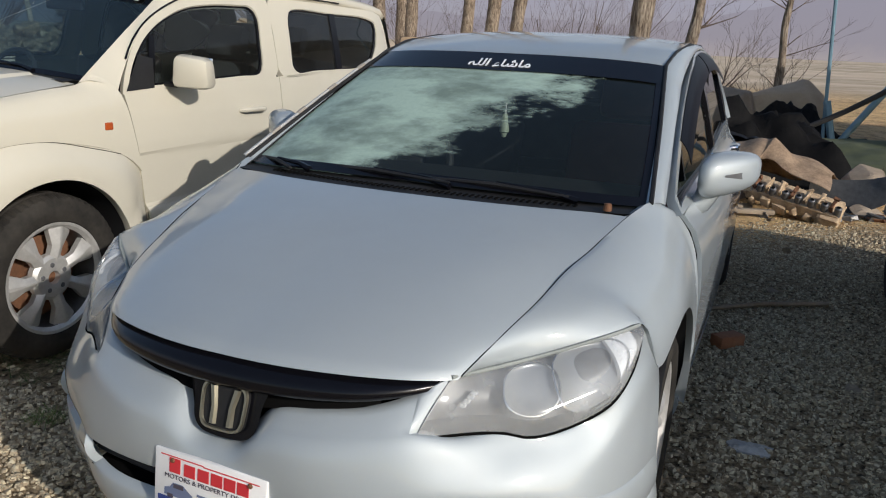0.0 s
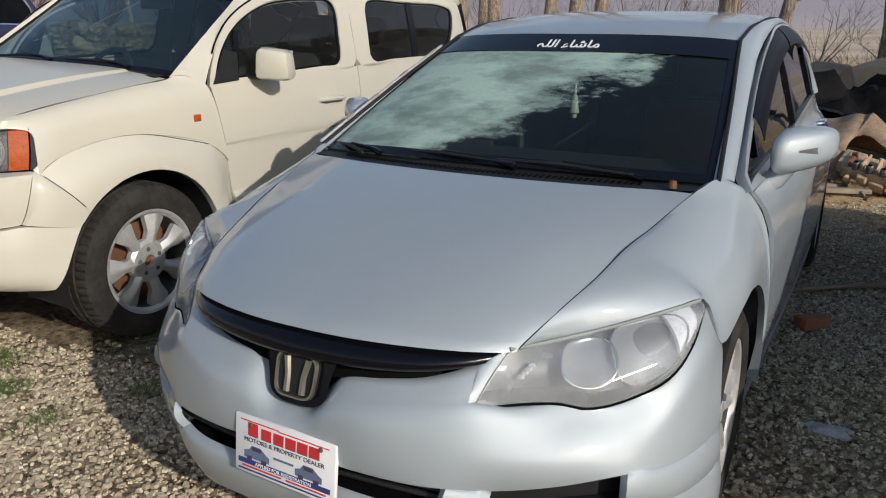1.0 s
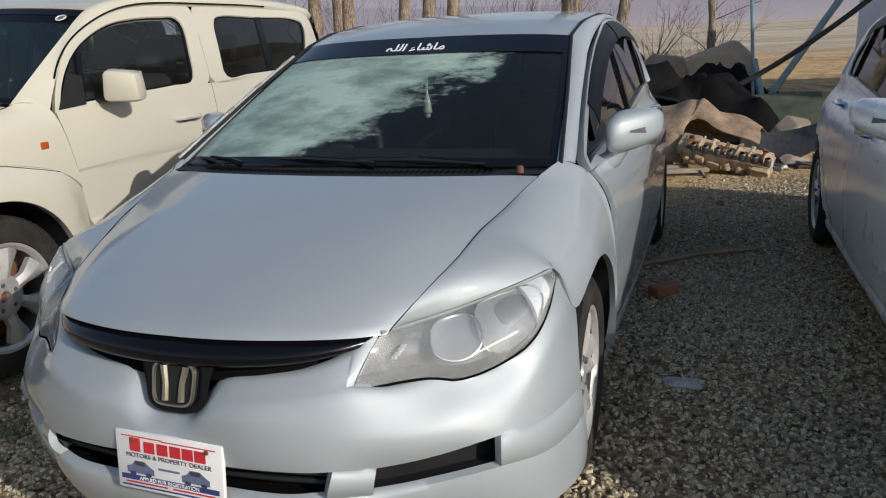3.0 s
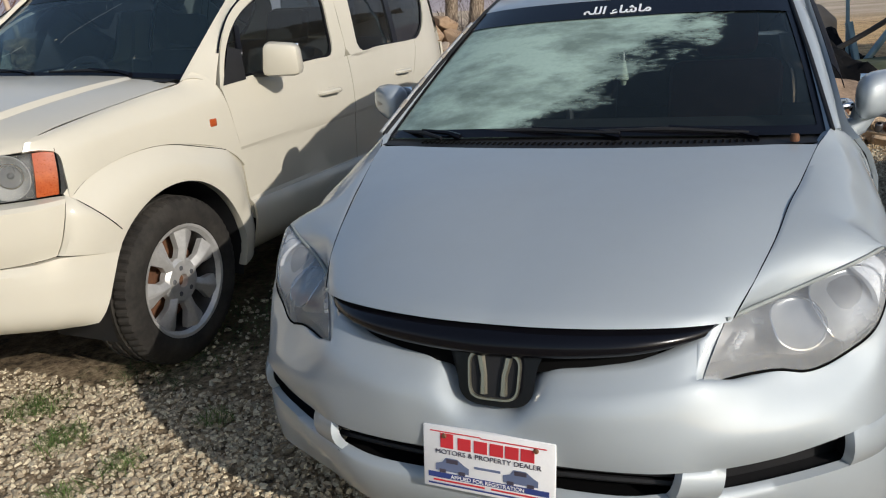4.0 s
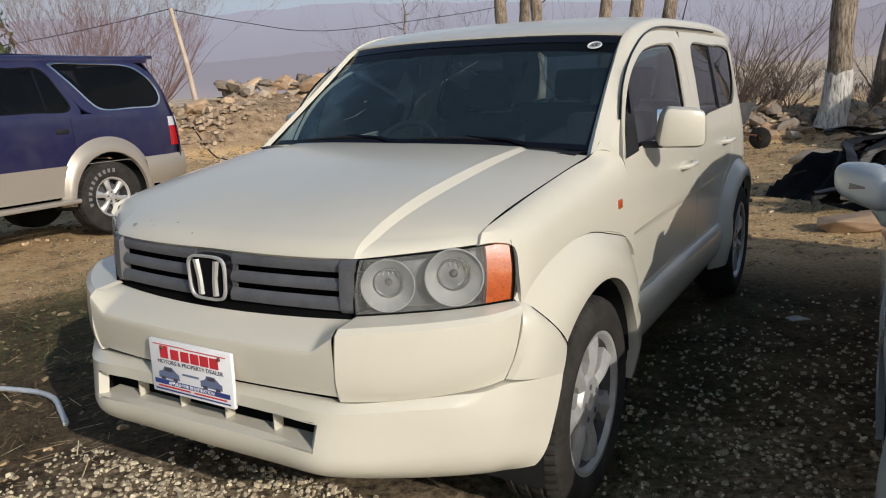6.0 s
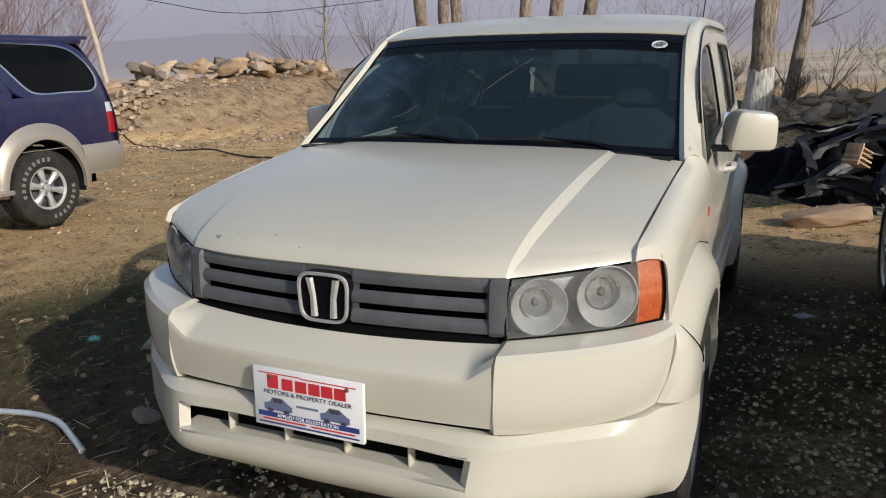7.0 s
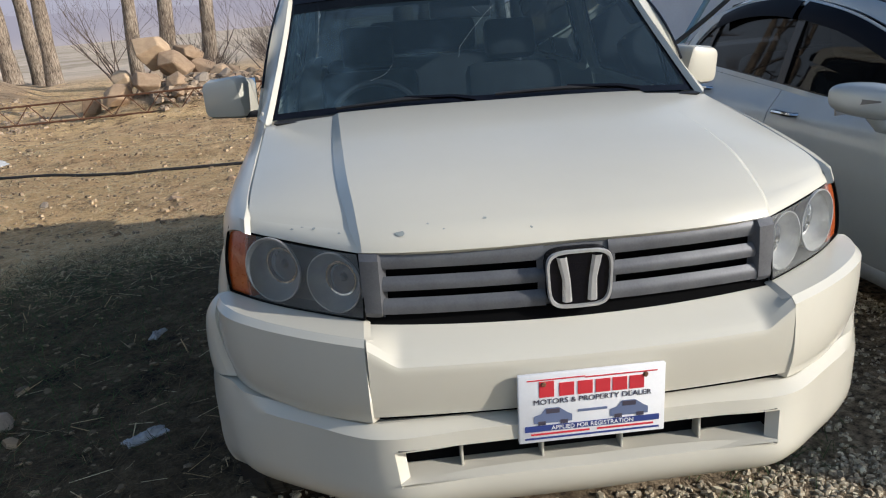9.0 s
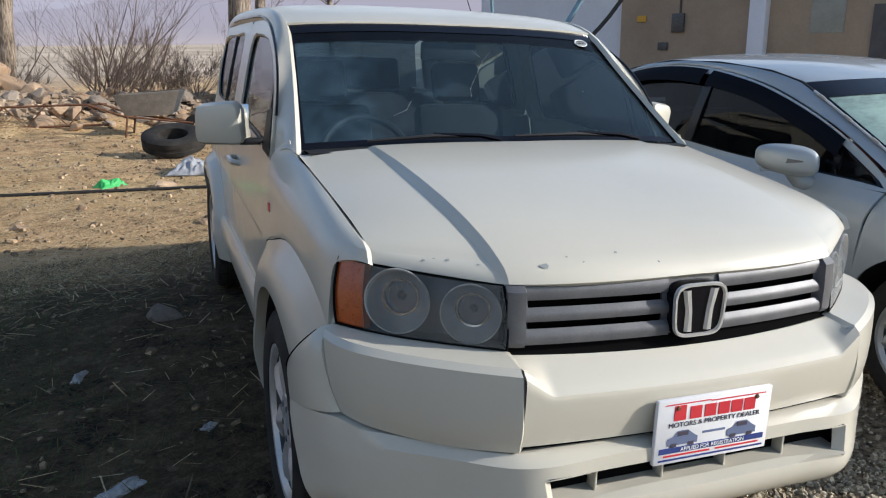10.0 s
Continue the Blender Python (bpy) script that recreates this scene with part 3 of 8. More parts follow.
def flare(outer, inner, n, side):
    o, i = spline(outer, n), spline(inner, n)
    rows = []
    for (v0, z0), (v1, z1) in zip(o, i):
        a = np.array(side(v0, z0, 0.001))
        b = np.array(side(v1, z1, 0.060))
        c = np.array(side(v0 * 0.45 + v1 * 0.55, z0 * 0.45 + z1 * 0.55, 0.052))
        d = np.array(side(v0 * 0.85 + v1 * 0.15, z0 * 0.85 + z1 * 0.15, 0.014))
        e = np.array(side(v1, z1, 0.03))
        under = np.array(side(v0 * 1.10 - v1 * 0.10, z0 * 1.10 - z1 * 0.10, -0.010))
        rows.append(np.vstack([under[None], spline([a, d, c, b], 9), e[None]]))
    return np.array(rows)


both("wheel_arch_flare", flare(outer, inner, 36, w_side), M_CREAM, cross, depth=0.01)
for s in (1, -1):
    bm = bmesh.new()
    tube(bm, [tuple(np.array(w_side(v, z, .003)) * [s, 1, 1]) for v, z in spline(outer[:6], 50)], .0015, 5)
    part("flare_seam", bm, M_GAP, cross, "dark shut line round a wheel-arch flare")
ra = np.linspace(radians(-8), radians(186), 13)
both("wheel_arch_flare", flare([(W_RH - 0.53 * math.cos(a), W_HZ + 0.50 * math.sin(a)) for a in ra], [(W_RH - 0.41 * math.cos(a), W_HZ + 0.40 * math.sin(a)) for a in ra], 40, w_side), M_CREAM, cross, depth=0.01)
# doors, sills and quarters
belt = lambda v: 1.072 + 0.048 * (v - 1.2)
for s in (1, -1):
    flip = (lambda g: g) if s > 0 else mirrored
    d1 = panel("door", [flip(side_grid(w_side, line([.42, .55, .8, 1.07], [1.33, 1.316, 1.272, 1.212]), lambda z: 2.40, lambda v: 0.46, belt, ev(20), 44))], M_CREAM, cross, sharp=12)
    d2 = panel("door", [flip(side_grid(w_side, lambda z: 2.408, line([.42, .6, .8, .9, 1.13], [2.95, 2.97, 3.08, 3.25, 3.40]), lambda v: 0.46, belt, ev(20), 44))], M_CREAM, cross, sharp=12)
    panel("quarter_panel", [flip(side_grid(w_side, line([.3, .6, .8, .9, 1.13], [2.96, 2.98, 3.09, 3.26, 3.408]), lambda z: 4.14, arch(W_RH, W_HZ, 0.42, 0.40), belt, ev(44), 18))], M_CREAM, cross)
    panel("sill", [flip(sheet([[w_side(v, .545, .004), w_side(v, .52, .022), w_side(v, .44, .020), w_side(v, .36, .008), w_side(v, .30, -.03)] for v in (1.315, 1.7, 2.4, 2.99)], 12, 12))], M_CREAM, cross)
    for door, outl, inn in ((d1, [(1.205, 1.068), (1.275, 1.22), (1.40, 1.365), (1.63, 1.487), (1.9, 1.553), (2.2, 1.572), (2.36, 1.576), (2.399, 1.545), (2.402, 1.33), (2.402, 1.17), (2.37, 1.128), (2.15, 1.118), (1.8, 1.10)],
                             [(1.245, 1.092), (1.318, 1.228), (1.45, 1.35), (1.68, 1.452), (1.9, 1.488), (2.12, 1.500), (2.24, 1.498), (2.285, 1.46), (2.278, 1.31), (2.262, 1.19), (2.225, 1.148), (2.05, 1.136), (1.8, 1.122)]),
                            (d2, [(2.41, 1.17), (2.41, 1.35), (2.412, 1.545), (2.45, 1.577), (3.0, 1.585), (3.6, 1.575), (3.84, 1.54), (3.93, 1.33), (3.92, 1.21), (3.86, 1.18), (3.4, 1.175), (2.9, 1.15), (2.45, 1.131)],
                             [(2.560, 1.19), (2.57, 1.33), (2.585, 1.46), (2.62, 1.502), (3.1, 1.515), (3.6, 1.510), (3.72, 1.47), (3.635, 1.29), (3.51, 1.20), (3.44, 1.18), (3.1, 1.168), (2.8, 1.160), (2.60, 1.152)])):
        g = ring_between(outl, inn, 72, lambda v, z: w_side(v, z))
        panel("window_frame", [flip(np.array(g))], M_CREAM, door, depth=0.03)
        g = ring_between([tuple(np.array(inn).mean(0) + (np.array(p) - np.array(inn).mean(0)) * 1.012) for p in inn], [tuple(np.array(inn).mean(0) + (np.array(p) - np.array(inn).mean(0)) * 0.955) for p in inn], 72, lambda v, z: w_side(v, z, -0.008))
        panel("window_seal", [flip(np.array(g))], M_GLOSSBLACK, door, depth=0.012)
        bm = bmesh.new()
        add_grid(bm, flip(np.array(fill_outline(inn, 48, lambda v, z: w_side(v, z, -0.014)))), close_v=True)
        outward(bm)
        part("window_pane", bm, M_CLEARGLASS if door is d1 else M_SIDEGLASS, door, "tinted window pane").visible_shadow = False
    bar = panel("window_bar", [flip(np.array([[w_side(3.075, z, -.004), w_side(3.145, z, -.004)] for z in (1.165, 1.3, 1.513)]))], M_GLOSSBLACK, d2)
    panel("window_bar", [flip(np.array([[w_side(v + 0.0, z, -.004), w_side(v + 0.035, z, -.004)] for v, z in ((1.375, 1.098), (1.40, 1.2), (1.43, 1.325))]))], M_GLOSSBLACK, d1)
    bm = bmesh.new()
    polyfill(bm, [tuple(np.array(w_side(v, z, 0.003)) * [s, 1, 1]) for v, z in ((1.225, 1.078), (1.40, 1.09), (1.42, 1.22), (1.33, 1.235))])
    part("mirror_mount", bm, M_BLACK, d1, smooth=False)
    for door, v, z in ((d1, 2.11, .958), (d2, 3.10, .985)):
        bm = bmesh.new()
        u = w_side(v, z)[0]
        pts = spline([(u - .005, v - .10, z), (u + .028, v - .08, z + .004), (u + .034, v, z + .006), (u + .028, v + .08, z + .004), (u - .005, v + .10, z)], 14)
        tube(bm, [tuple(p * [s, 1, 1]) for p in pts], 0.013, 8)
        bm_box(bm, (s * (u - .004), v, z), (.01, .15, .045), None, 0.003)
        part("handle", bm, M_CREAM, door)
    # side repeater
    bm = bmesh.new()
    u = w_side(1.10, .937)[0]
    bm_box(bm, (s * (u + .0), 1.10, .937), (.018, .045, .034), None, 0.006)
    part("side_repeater", bm, M_AMBER if s > 0 else M_REDLENS, cross, "amber side repeater lamp")
    # roof pillar and rail
    rail = [[(.730, 1.02, 1.115), (.755, 1.08, 1.125), (.775, 1.19, 1.078)],
            [(.702, 1.20, 1.240), (.722, 1.24, 1.235), (.750, 1.275, 1.215)],
            [(.672, 1.42, 1.392), (.692, 1.43, 1.388), (.722, 1.40, 1.362)],
            [(.652, 1.63, 1.530), (.672, 1.635, 1.525), (.700, 1.63, 1.482)],
            [(.652, 1.90, 1.592), (.674, 1.90, 1.585), (.688, 1.90, 1.550)],
            [(.655, 2.60, 1.622), (.676, 2.60, 1.612), (.684, 2.60, 1.578)],
            [(.655, 3.30, 1.624), (.674, 3.30, 1.614), (.682, 3.30, 1.580)],
            [(.640, 3.85, 1.590), (.655, 3.86, 1.58), (.660, 3.87, 1.54)]]
    panel("roof_rail", [flip(sheet(rail, 40, 8))], M_CREAM, cross, depth=0.02)
    bm = bmesh.new()
    tube(bm, [tuple(np.array(p) * [s, 1, 1]) for p in spline([(.753, 1.262, 1.215), (.726, 1.39, 1.360), (.703, 1.625, 1.482), (.690, 1.9, 1.553), (.686, 2.6, 1.580), (.684, 3.2, 1.583)], 40)], 0.0048, 6)
    part("drip_seal", bm, M_GLOSSBLACK, cross)
    # door mirror
    bm = bmesh.new()
    mc, mw_ = .905, .180
    turned = Matrix.Translation((s * mc, 1.515, 1.172)) @ Matrix.Rotation(radians(22 * s), 4, "Z")
    bm_box(bm, (0, 0, 0), (mw_, .13, .155), turned, 0.030)
    for v in bm.verts:
        side_, up_ = s * (turned.inverted() @ v.co).x / (mw_ / 2), (v.co.z - 1.172) / .0775
        if up_ < -.2:
            v.co.y += 0.014
        if up_ > 0 and side_ < 0:
            v.co.x += s * 0.034 * up_ * -side_
        if up_ > .5 and side_ > .5:
            v.co.z -= 0.016 * side_
    mir = part("door_mirror", bm, M_CREAM, cross)
    bm = bmesh.new()
    bm_box(bm, (s * .815, 1.49, 1.106), (.09, .05, .024), None, 0.010)
    part("mirror_arm", bm, M_BLACK, mir)
    bm = bmesh.new()
    bm_box(bm, (0, .068, .006), (mw_ - .03, .006, .115), turned, 0.002)
    part("mirror_glass", bm, M_CHROME, mir)
# roof
roof = [[(0, 1.60, 1.545), (.35, 1.605, 1.542), (.56, 1.62, 1.535), (.648, 1.635, 1.528)],
        [(0, 1.70, 1.575), (.35, 1.70, 1.572), (.57, 1.71, 1.560), (.649, 1.72, 1.553)],
        [(0, 1.95, 1.618), (.35, 1.95, 1.614), (.58, 1.95, 1.603), (.648, 1.95, 1.595)],
        [(0, 2.6, 1.662), (.35, 2.6, 1.655), (.58, 2.6, 1.636), (.650, 2.6, 1.622)],
        [(0, 3.3, 1.664), (.35, 3.3, 1.657), (.58, 3.3, 1.638), (.650, 3.3, 1.624)],
        [(0, 3.95, 1.62), (.35, 3.94, 1.614), (.56, 3.90, 1.60), (.636, 3.85, 1.590)],
        [(0, 4.12, 1.55), (.35, 4.10, 1.55), (.56, 4.05, 1.545), (.63, 3.97, 1.54)]]
whole("roof", sheet(roof, 40, 20), M_CREAM, cross, depth=0.03)
# windscreen with a dark band along its top, dew on one lower corner and a painted sky sheen
def w_film(t):
    co = coords(t)
    x = t.nodes.new("ShaderNodeSeparateXYZ")
    t.links.new(co, x.inputs[0])
    big, fine = noise_tex(t, 4.5, 6.0, co, 0.62), noise_tex(t, 30.0, 5.0, co)
    a = math_node(t, "MULTIPLY", math_node(t, "ADD", x.outputs[0], 0.06), -1.5)
    a = math_node(t, "ADD", a, math_node(t, "MULTIPLY", math_node(t, "SUBTRACT", big, 0.5), 3.2))
    a = math_node(t, "SUBTRACT", a, math_node(t, "MULTIPLY", math_node(t, "ABSOLUTE", math_node(t, "SUBTRACT", x.outputs[2], 1.30)), 2.4))
    r = ramp(t, a, [(0.25, (0, 0, 0)), (0.75, (0.11, 0.11, 0.11))])
    # the even part of this blue film stands in for reflected sky
    return math_node(t, "ADD", math_node(t, "MULTIPLY", r, math_node(t, "ADD", fine, 0.3)), math_node(t, "MULTIPLY", math_node(t, "ADD", fine, 0.6), 0.045))


M_WSCREEN = thin_glass("windscreen_glass", (0.27, 0.38, 0.44), (0.20, 0.34, 0.45), w_film, 0.02, 1.33)
screen = [[(0, 1.03, 1.135), (.35, 1.035, 1.133), (.60, 1.05, 1.125), (.720, 1.065, 1.118)],
          [(0, 1.32, 1.35), (.35, 1.325, 1.346), (.60, 1.34, 1.325), (.687, 1.35, 1.315)],
          [(0, 1.61, 1.540), (.35, 1.615, 1.537), (.56, 1.63, 1.528), (.649, 1.645, 1.520)]]
gs = sheet(screen, 18, 18)
ws = panel("windscreen", [gs, mirrored(gs)], M_WSCREEN, cross, "tinted windscreen with dew, a painted sky sheen, chips and a crack", depth=0)
ws.visible_shadow = False
edge = [gs[i, -1] for i in range(len(gs))]
inn_ = [gs[i, -1] + (gs[i, -3] - gs[i, -1]) * 0.30 for i in range(len(gs))]
frit = [np.array([edge, inn_]) + [0, -.003, .003], mirrored(np.array([edge, inn_]) + [0, -.003, .003])]
for row, k in ((0, 2), (len(gs) - 1, -2)):
    a = np.array([gs[row], gs[row] + (gs[row + k] - gs[row]) * (0.75 if k < 0 else 0.35)]) + [0, -.003, .003]
    frit += [a, mirrored(a)]
panel("windscreen_border", frit, M_GLOSSBLACK, ws, "black border band", depth=0, weld=False)
panel("sun_band", [np.array([gs[-1] + (gs[-4] - gs[-1]) * k for k in (0.0, 1.0)]) + [0, -.0015, .0015], mirrored(np.array([gs[-1] + (gs[-4] - gs[-1]) * k for k in (0.0, 1.0)]) + [0, -.0015, .0015])], M_DARKGLASS, ws, "dark tinted sun band", depth=0).visible_shadow = False
for pts in (((.10, 1.45, 1.437), (.05, 1.40, 1.401), (.0, 1.33, 1.358), (-.06, 1.25, 1.302), (-.07, 1.21, 1.270)), ((-.30, 1.20, 1.260), (-.33, 1.16, 1.232), (-.38, 1.14, 1.215)), ((.02, 1.44, 1.436), (.04, 1.41, 1.414))):
    bm = bmesh.new()
    tube(bm, [Vector(p) + Vector((0, -.004, .006)) for p in pts], 0.0004, 4)
    part("crack", bm, M_TRIM, ws)
for nm, c, w, h, mtl, r in (("sticker", (.56, 1.555, 1.479), .062, .05, M_INKGREY, 12), ("sticker", (-.15, 1.572, 1.508), .035, .03, M_TRIM, 4)):
    bm = bmesh.new()
    m = Matrix.Translation(Vector(c) + Vector((0, -.004, .006))) @ Matrix.Rotation(radians(34), 4, "X")
    polyfill(bm, [tuple(m @ Vector((w / 2 * math.cos(2 * math.pi * k / r + .78), h / 2 * math.sin(2 * math.pi * k / r + .78), 0))) for k in range(r)])
    stk = part(nm, bm, M_TRIM if r == 12 else mat("teal_sticker", (0.05, 0.45, 0.42), 0.5), ws, "grey oval sticker" if r == 12 else "small teal sticker", smooth=False)
    if r == 12:
        bm = bmesh.new()
        tube(bm, [tuple(m @ Vector((.44 * w * math.cos(2 * math.pi * k / 24), .44 * h * math.sin(2 * math.pi * k / 24), .001))) for k in range(25)], .0022, 5)
        part("sticker_rim", bm, M_WHITEINK, stk)
        for dx, dy, bw, bh in ((-.007, -.004, .009, .018), (.007, -.004, .009, .018), (0, .013, .026, .004)):
            bm = bmesh.new()
            bm_box(bm, m @ Vector((dx, dy, .001)), (bw, .002, bh * .6))
            part("print_bar", bm, M_INKDARK, stk)
wiper(cross, (.50, 1.0, 1.145), (.26, 1.02, 1.155), (.02, 1.03, 1.158))
wiper(cross, (-.05, 1.0, 1.150), (-.28, 1.02, 1.155), (-.50, 1.03, 1.148))
panel("cowl", [np.array([[(u, .975, 1.12), (u, 1.03, 1.122), (u, 1.08, 1.115)] for u in np.linspace(-.70, .70, 14)])], M_BLACK, cross, depth=0.02)
# headlamps
lens = [[(.455, .040, .800), (.56, .115, .800), (.67, .20, .802), (.772, .295, .810)],
        [(.453, .045, .87), (.56, .118, .875), (.67, .205, .88), (.774, .305, .885)],
        [(.458, .066, .940), (.57, .150, .944), (.68, .235, .954), (.758, .318, .962)]]
gl = sheet(lens, 10, 18)
for s in (1, -1):
    flip = (lambda g: g) if s > 0 else mirrored
    back = gl + np.array([-.02, .095, 0.0])
    h = panel("headlamp", [flip(back), flip(np.array([gl[0], back[0]])), flip(np.array([gl[-1], back[-1]])), flip(np.array([gl[:, 0], back[:, 0]])), flip(np.array([gl[:, -1], back[:, -1]]))], M_DARKHOUSING, cross, "clouded twin headlamp with an amber corner", depth=0)
    panel("lamp_bezel", [flip(gl[:, :-4] + np.array([-.010, .062, 0]))], M_HOUSING, h, "dull grey bezel plate", depth=0)
    for c, r, deep in (((.516, .104, .868), .067, .036), ((.655, .202, .880), .074, .040)):
        deep_lamp("reflector", (c[0] * s, c[1], c[2]), (0.62 * s, -1, 0.0), r, deep, h)
    am = gl[:, -4:] + np.array([-.004, .006, 0])
    panel("turn_lamp", [flip(am)], M_AMBER, h, "amber turn lamp", depth=0.02)
    panel("lamp_lens", [flip(gl[:, :-3])], M_LENS, h, "clouded clear lens", depth=0.004).visible_shadow = False
    bm = bmesh.new()
    tube(bm, flip(np.concatenate([gl[0], gl[1:, -1], gl[-1, ::-1][1:], gl[::-1, 0][1:]]) + np.array([0, .002, 0])), .003, 5, False)
    part("lamp_seal", bm, M_GAP, h)
# grille
bm = bmesh.new()
bm_box(bm, (0, .085, .865), (.90, .03, .17), None, 0.004)
grille = part("grille", bm, M_GAP, cross, "gun-grey grille of three slatted bars")


def bow(u, v0):
    return v0 + 0.042 * (abs(u) / 0.45) ** 2


for z0, z1, dv in ((.9000, .942, .022), (.8535, .8900, .014), (.803, .8430, .008)):
    for s in (-1, 1):
        us = np.linspace(.07, .456, 14) * s
        rows = [[(u, bow(u, dv), z1), (u, bow(u, dv - .008), z1 - .010), (u, bow(u, dv - .011), (z0 + z1) / 2), (u, bow(u, dv - .009), z0 + .006), (u, bow(u, dv + .03), z0 + .002)] for u in us]
        panel("grille_bar", [np.array(rows)], M_GUNMETAL, grille, depth=0.01)
for s in (-1, 1):
    rows = [[(s * u, bow(u, .012) + dv, .941), (s * u, bow(u, -.002) + dv, .928), (s * u, bow(u, -.006) + dv, .872), (s * u, bow(u, -.007) + dv, .815), (s * u, bow(u, .0) + dv, .804)] for u, dv in ((.408, .020), (.417, .001), (.436, .000), (.456, .006))]
    panel("grille_end", [np.array(rows)], M_GUNMETAL, grille, depth=.01, sharp=20)
us = np.linspace(-.085, .085, 5)
panel("grille_centre", [np.array([[(u, bow(u, .022), .938), (u, bow(u, .008), .87), (u, bow(u, .012), .808)] for u in us])], M_GUNMETAL, grille, depth=0.01)
emblem(grille, (0, -.008, .866), .142, .128, 0.0, M_ALLOY)
panel("grille_lip", [np.array([[(u, bow(u, .012), .806), (u, bow(u, .010), .790), (u, bow(u, -.006), .765)] for u in np.linspace(-.455, .455, 16)])], M_GAP, grille, depth=0.02)
# bumper: a middle with a chamfered top, two corner modules and a lower bar that runs round to the wheel arches
mu_ = [0, .10, .20, .30, .36, .392, .402, .425, .44, .4555]
face_v = lambda u: -.090 + .028 * (u / .452) ** 2
crease = lambda u: float(np.interp(u, [0, .396, .4555], [.731, .733, .775]))
m0 = [(u, -.010 + .05 * (u / .452) ** 2, .782 + .007 * (u / .452) ** 2) for u in mu_]
m1 = [(u, face_v(u) + .020, crease(u) + .012) for u in mu_]
m2 = [(u, face_v(u) + .002, crease(u) - .003) for u in mu_]
m3 = [(u, face_v(u), crease(u) - .012) for u in mu_]
m4 = [(u, face_v(u) + .006, .66) for u in mu_]
m5 = [(u, face_v(u) + .017, .613) for u in mu_]
mg = [sheet(g, n, 60) for g, n in (([m0, m1], 6), ([m1, m2], 5), ([m2, m3], 3), ([m3, m4, m5], 10))]
bumper = panel("bumper", mg + [mirrored(g) for g in mg], M_CREAM, cross, depth=0.02, sharp=18)
c0 = [(.458, .045, .797), (.56, .125, .797), (.67, .21, .800), (.780, .300, .806)]
c1 = [(.459, -.036, .788), (.58, .015, .791), (.68, .085, .793), (.755, .185, .796), (.790, .285, .800)]
c2 = [(.460, -.052, .775), (.585, .0, .778), (.69, .075, .780), (.765, .178, .782), (.797, .275, .785)]
c3 = [(.460, -.060, .760), (.585, -.008, .763), (.692, .068, .765), (.768, .172, .766), (.800, .268, .768)]
c4 = [(.459, -.060, .67), (.583, -.008, .67), (.682, .066, .672), (.755, .164, .676), (.788, .247, .682)]
c5 = [(.458, -.052, .625), (.580, -.002, .622), (.672, .068, .624), (.740, .155, .630), (.775, .233, .638)]
c6 = [(.457, -.044, .600), (.575, .008, .597), (.666, .075, .599), (.730, .150, .605), (.766, .220, .612)]
c1, c2, c3, c4, c5, c6 = ([(u + .010 * float(np.interp(u, [.62, .78], [0, 1])), v, z) for u, v, z in r] for r in (c1, c2, c3, c4, c5, c6))
flat_ = lambda r: [(u, v + .034 * float(np.interp(u, [.47, .60, .68, .76, .82], [0, .75, 1, .6, 0])), z) for u, v, z in r]
c1, c2, c3, c4, c5, c6 = (flat_(r) for r in (c1, c2, c3, c4, c5, c6))
cg = bands(([c0, c1], [c1, c2], [c2, c4, c5], [c5, c6]), 8, (22, 22, 22, 22))
panel("bumper_gap", [np.array([[(u, face_v(abs(u)) + .028, .622), (u, face_v(abs(u)) + .032, .60)] for u in np.linspace(-.45, .45, 20)])], M_GAP, bumper, "dark gap over the lower bar", depth=0)
for s in (1, -1):
    panel("bumper_corner", cg if s > 0 else [mirrored(g) for g in cg], M_CREAM, bumper, depth=0.02, sharp=18)
sd = [[(.786, .302, .803), (.802, .272, .768), (.792, .248, .69), (.782, .23, .638), (.772, .217, .610)],
      [(.790, .312, .797), (.818, .308, .755), (.820, .295, .69), (.812, .278, .64), (.800, .265, .608)],
      [(.793, .322, .789), (.838, .395, .712), (.845, .448, .655), (.845, .435, .60), (.845, .42, .578)]]
B = [[(0, -.056, .601), (.25, -.051, .601), (.41, -.047, .598), (.47, -.036, .595), (.58, .018, .594), (.672, .085, .595), (.74, .150, .599), (.772, .217, .606), (.800, .265, .604), (.845, .42, .578)],
     [(0, -.098, .588), (.25, -.094, .588), (.41, -.090, .582), (.475, -.066, .577), (.59, -.002, .574), (.695, .085, .570), (.752, .165, .572), (.787, .235, .574), (.812, .29, .572), (.848, .40, .548)],
     [(0, -.100, .556), (.25, -.096, .556), (.415, -.092, .550), (.48, -.066, .542), (.595, .0, .535), (.705, .092, .530), (.765, .178, .527), (.795, .245, .525), (.818, .30, .522), (.846, .378, .50)],
     [(0, -.116, .486), (.25, -.112, .486), (.41, -.106, .476), (.478, -.074, .470), (.595, -.002, .460), (.703, .09, .450), (.762, .175, .443), (.79, .24, .438), (.812, .29, .436), (.838, .352, .43)],
     [(0, -.112, .440), (.25, -.107, .438), (.41, -.100, .432), (.47, -.068, .425), (.58, .002, .408), (.685, .09, .392), (.745, .17, .382), (.774, .23, .378), (.796, .275, .377), (.826, .325, .375)],
     [(0, -.070, .395), (.25, -.065, .395), (.40, -.058, .392), (.455, -.030, .386), (.56, .035, .370), (.66, .115, .355), (.72, .19, .346), (.75, .24, .342), (.775, .275, .341), (.806, .310, .345)]]
wide_ = lambda r: [(u + .020 * float(np.interp(u, [.62, .80], [0, 1])), v, z) for u, v, z in r]
B, sd = [flat_(wide_(r)) for r in B], [wide_(r) for r in sd]
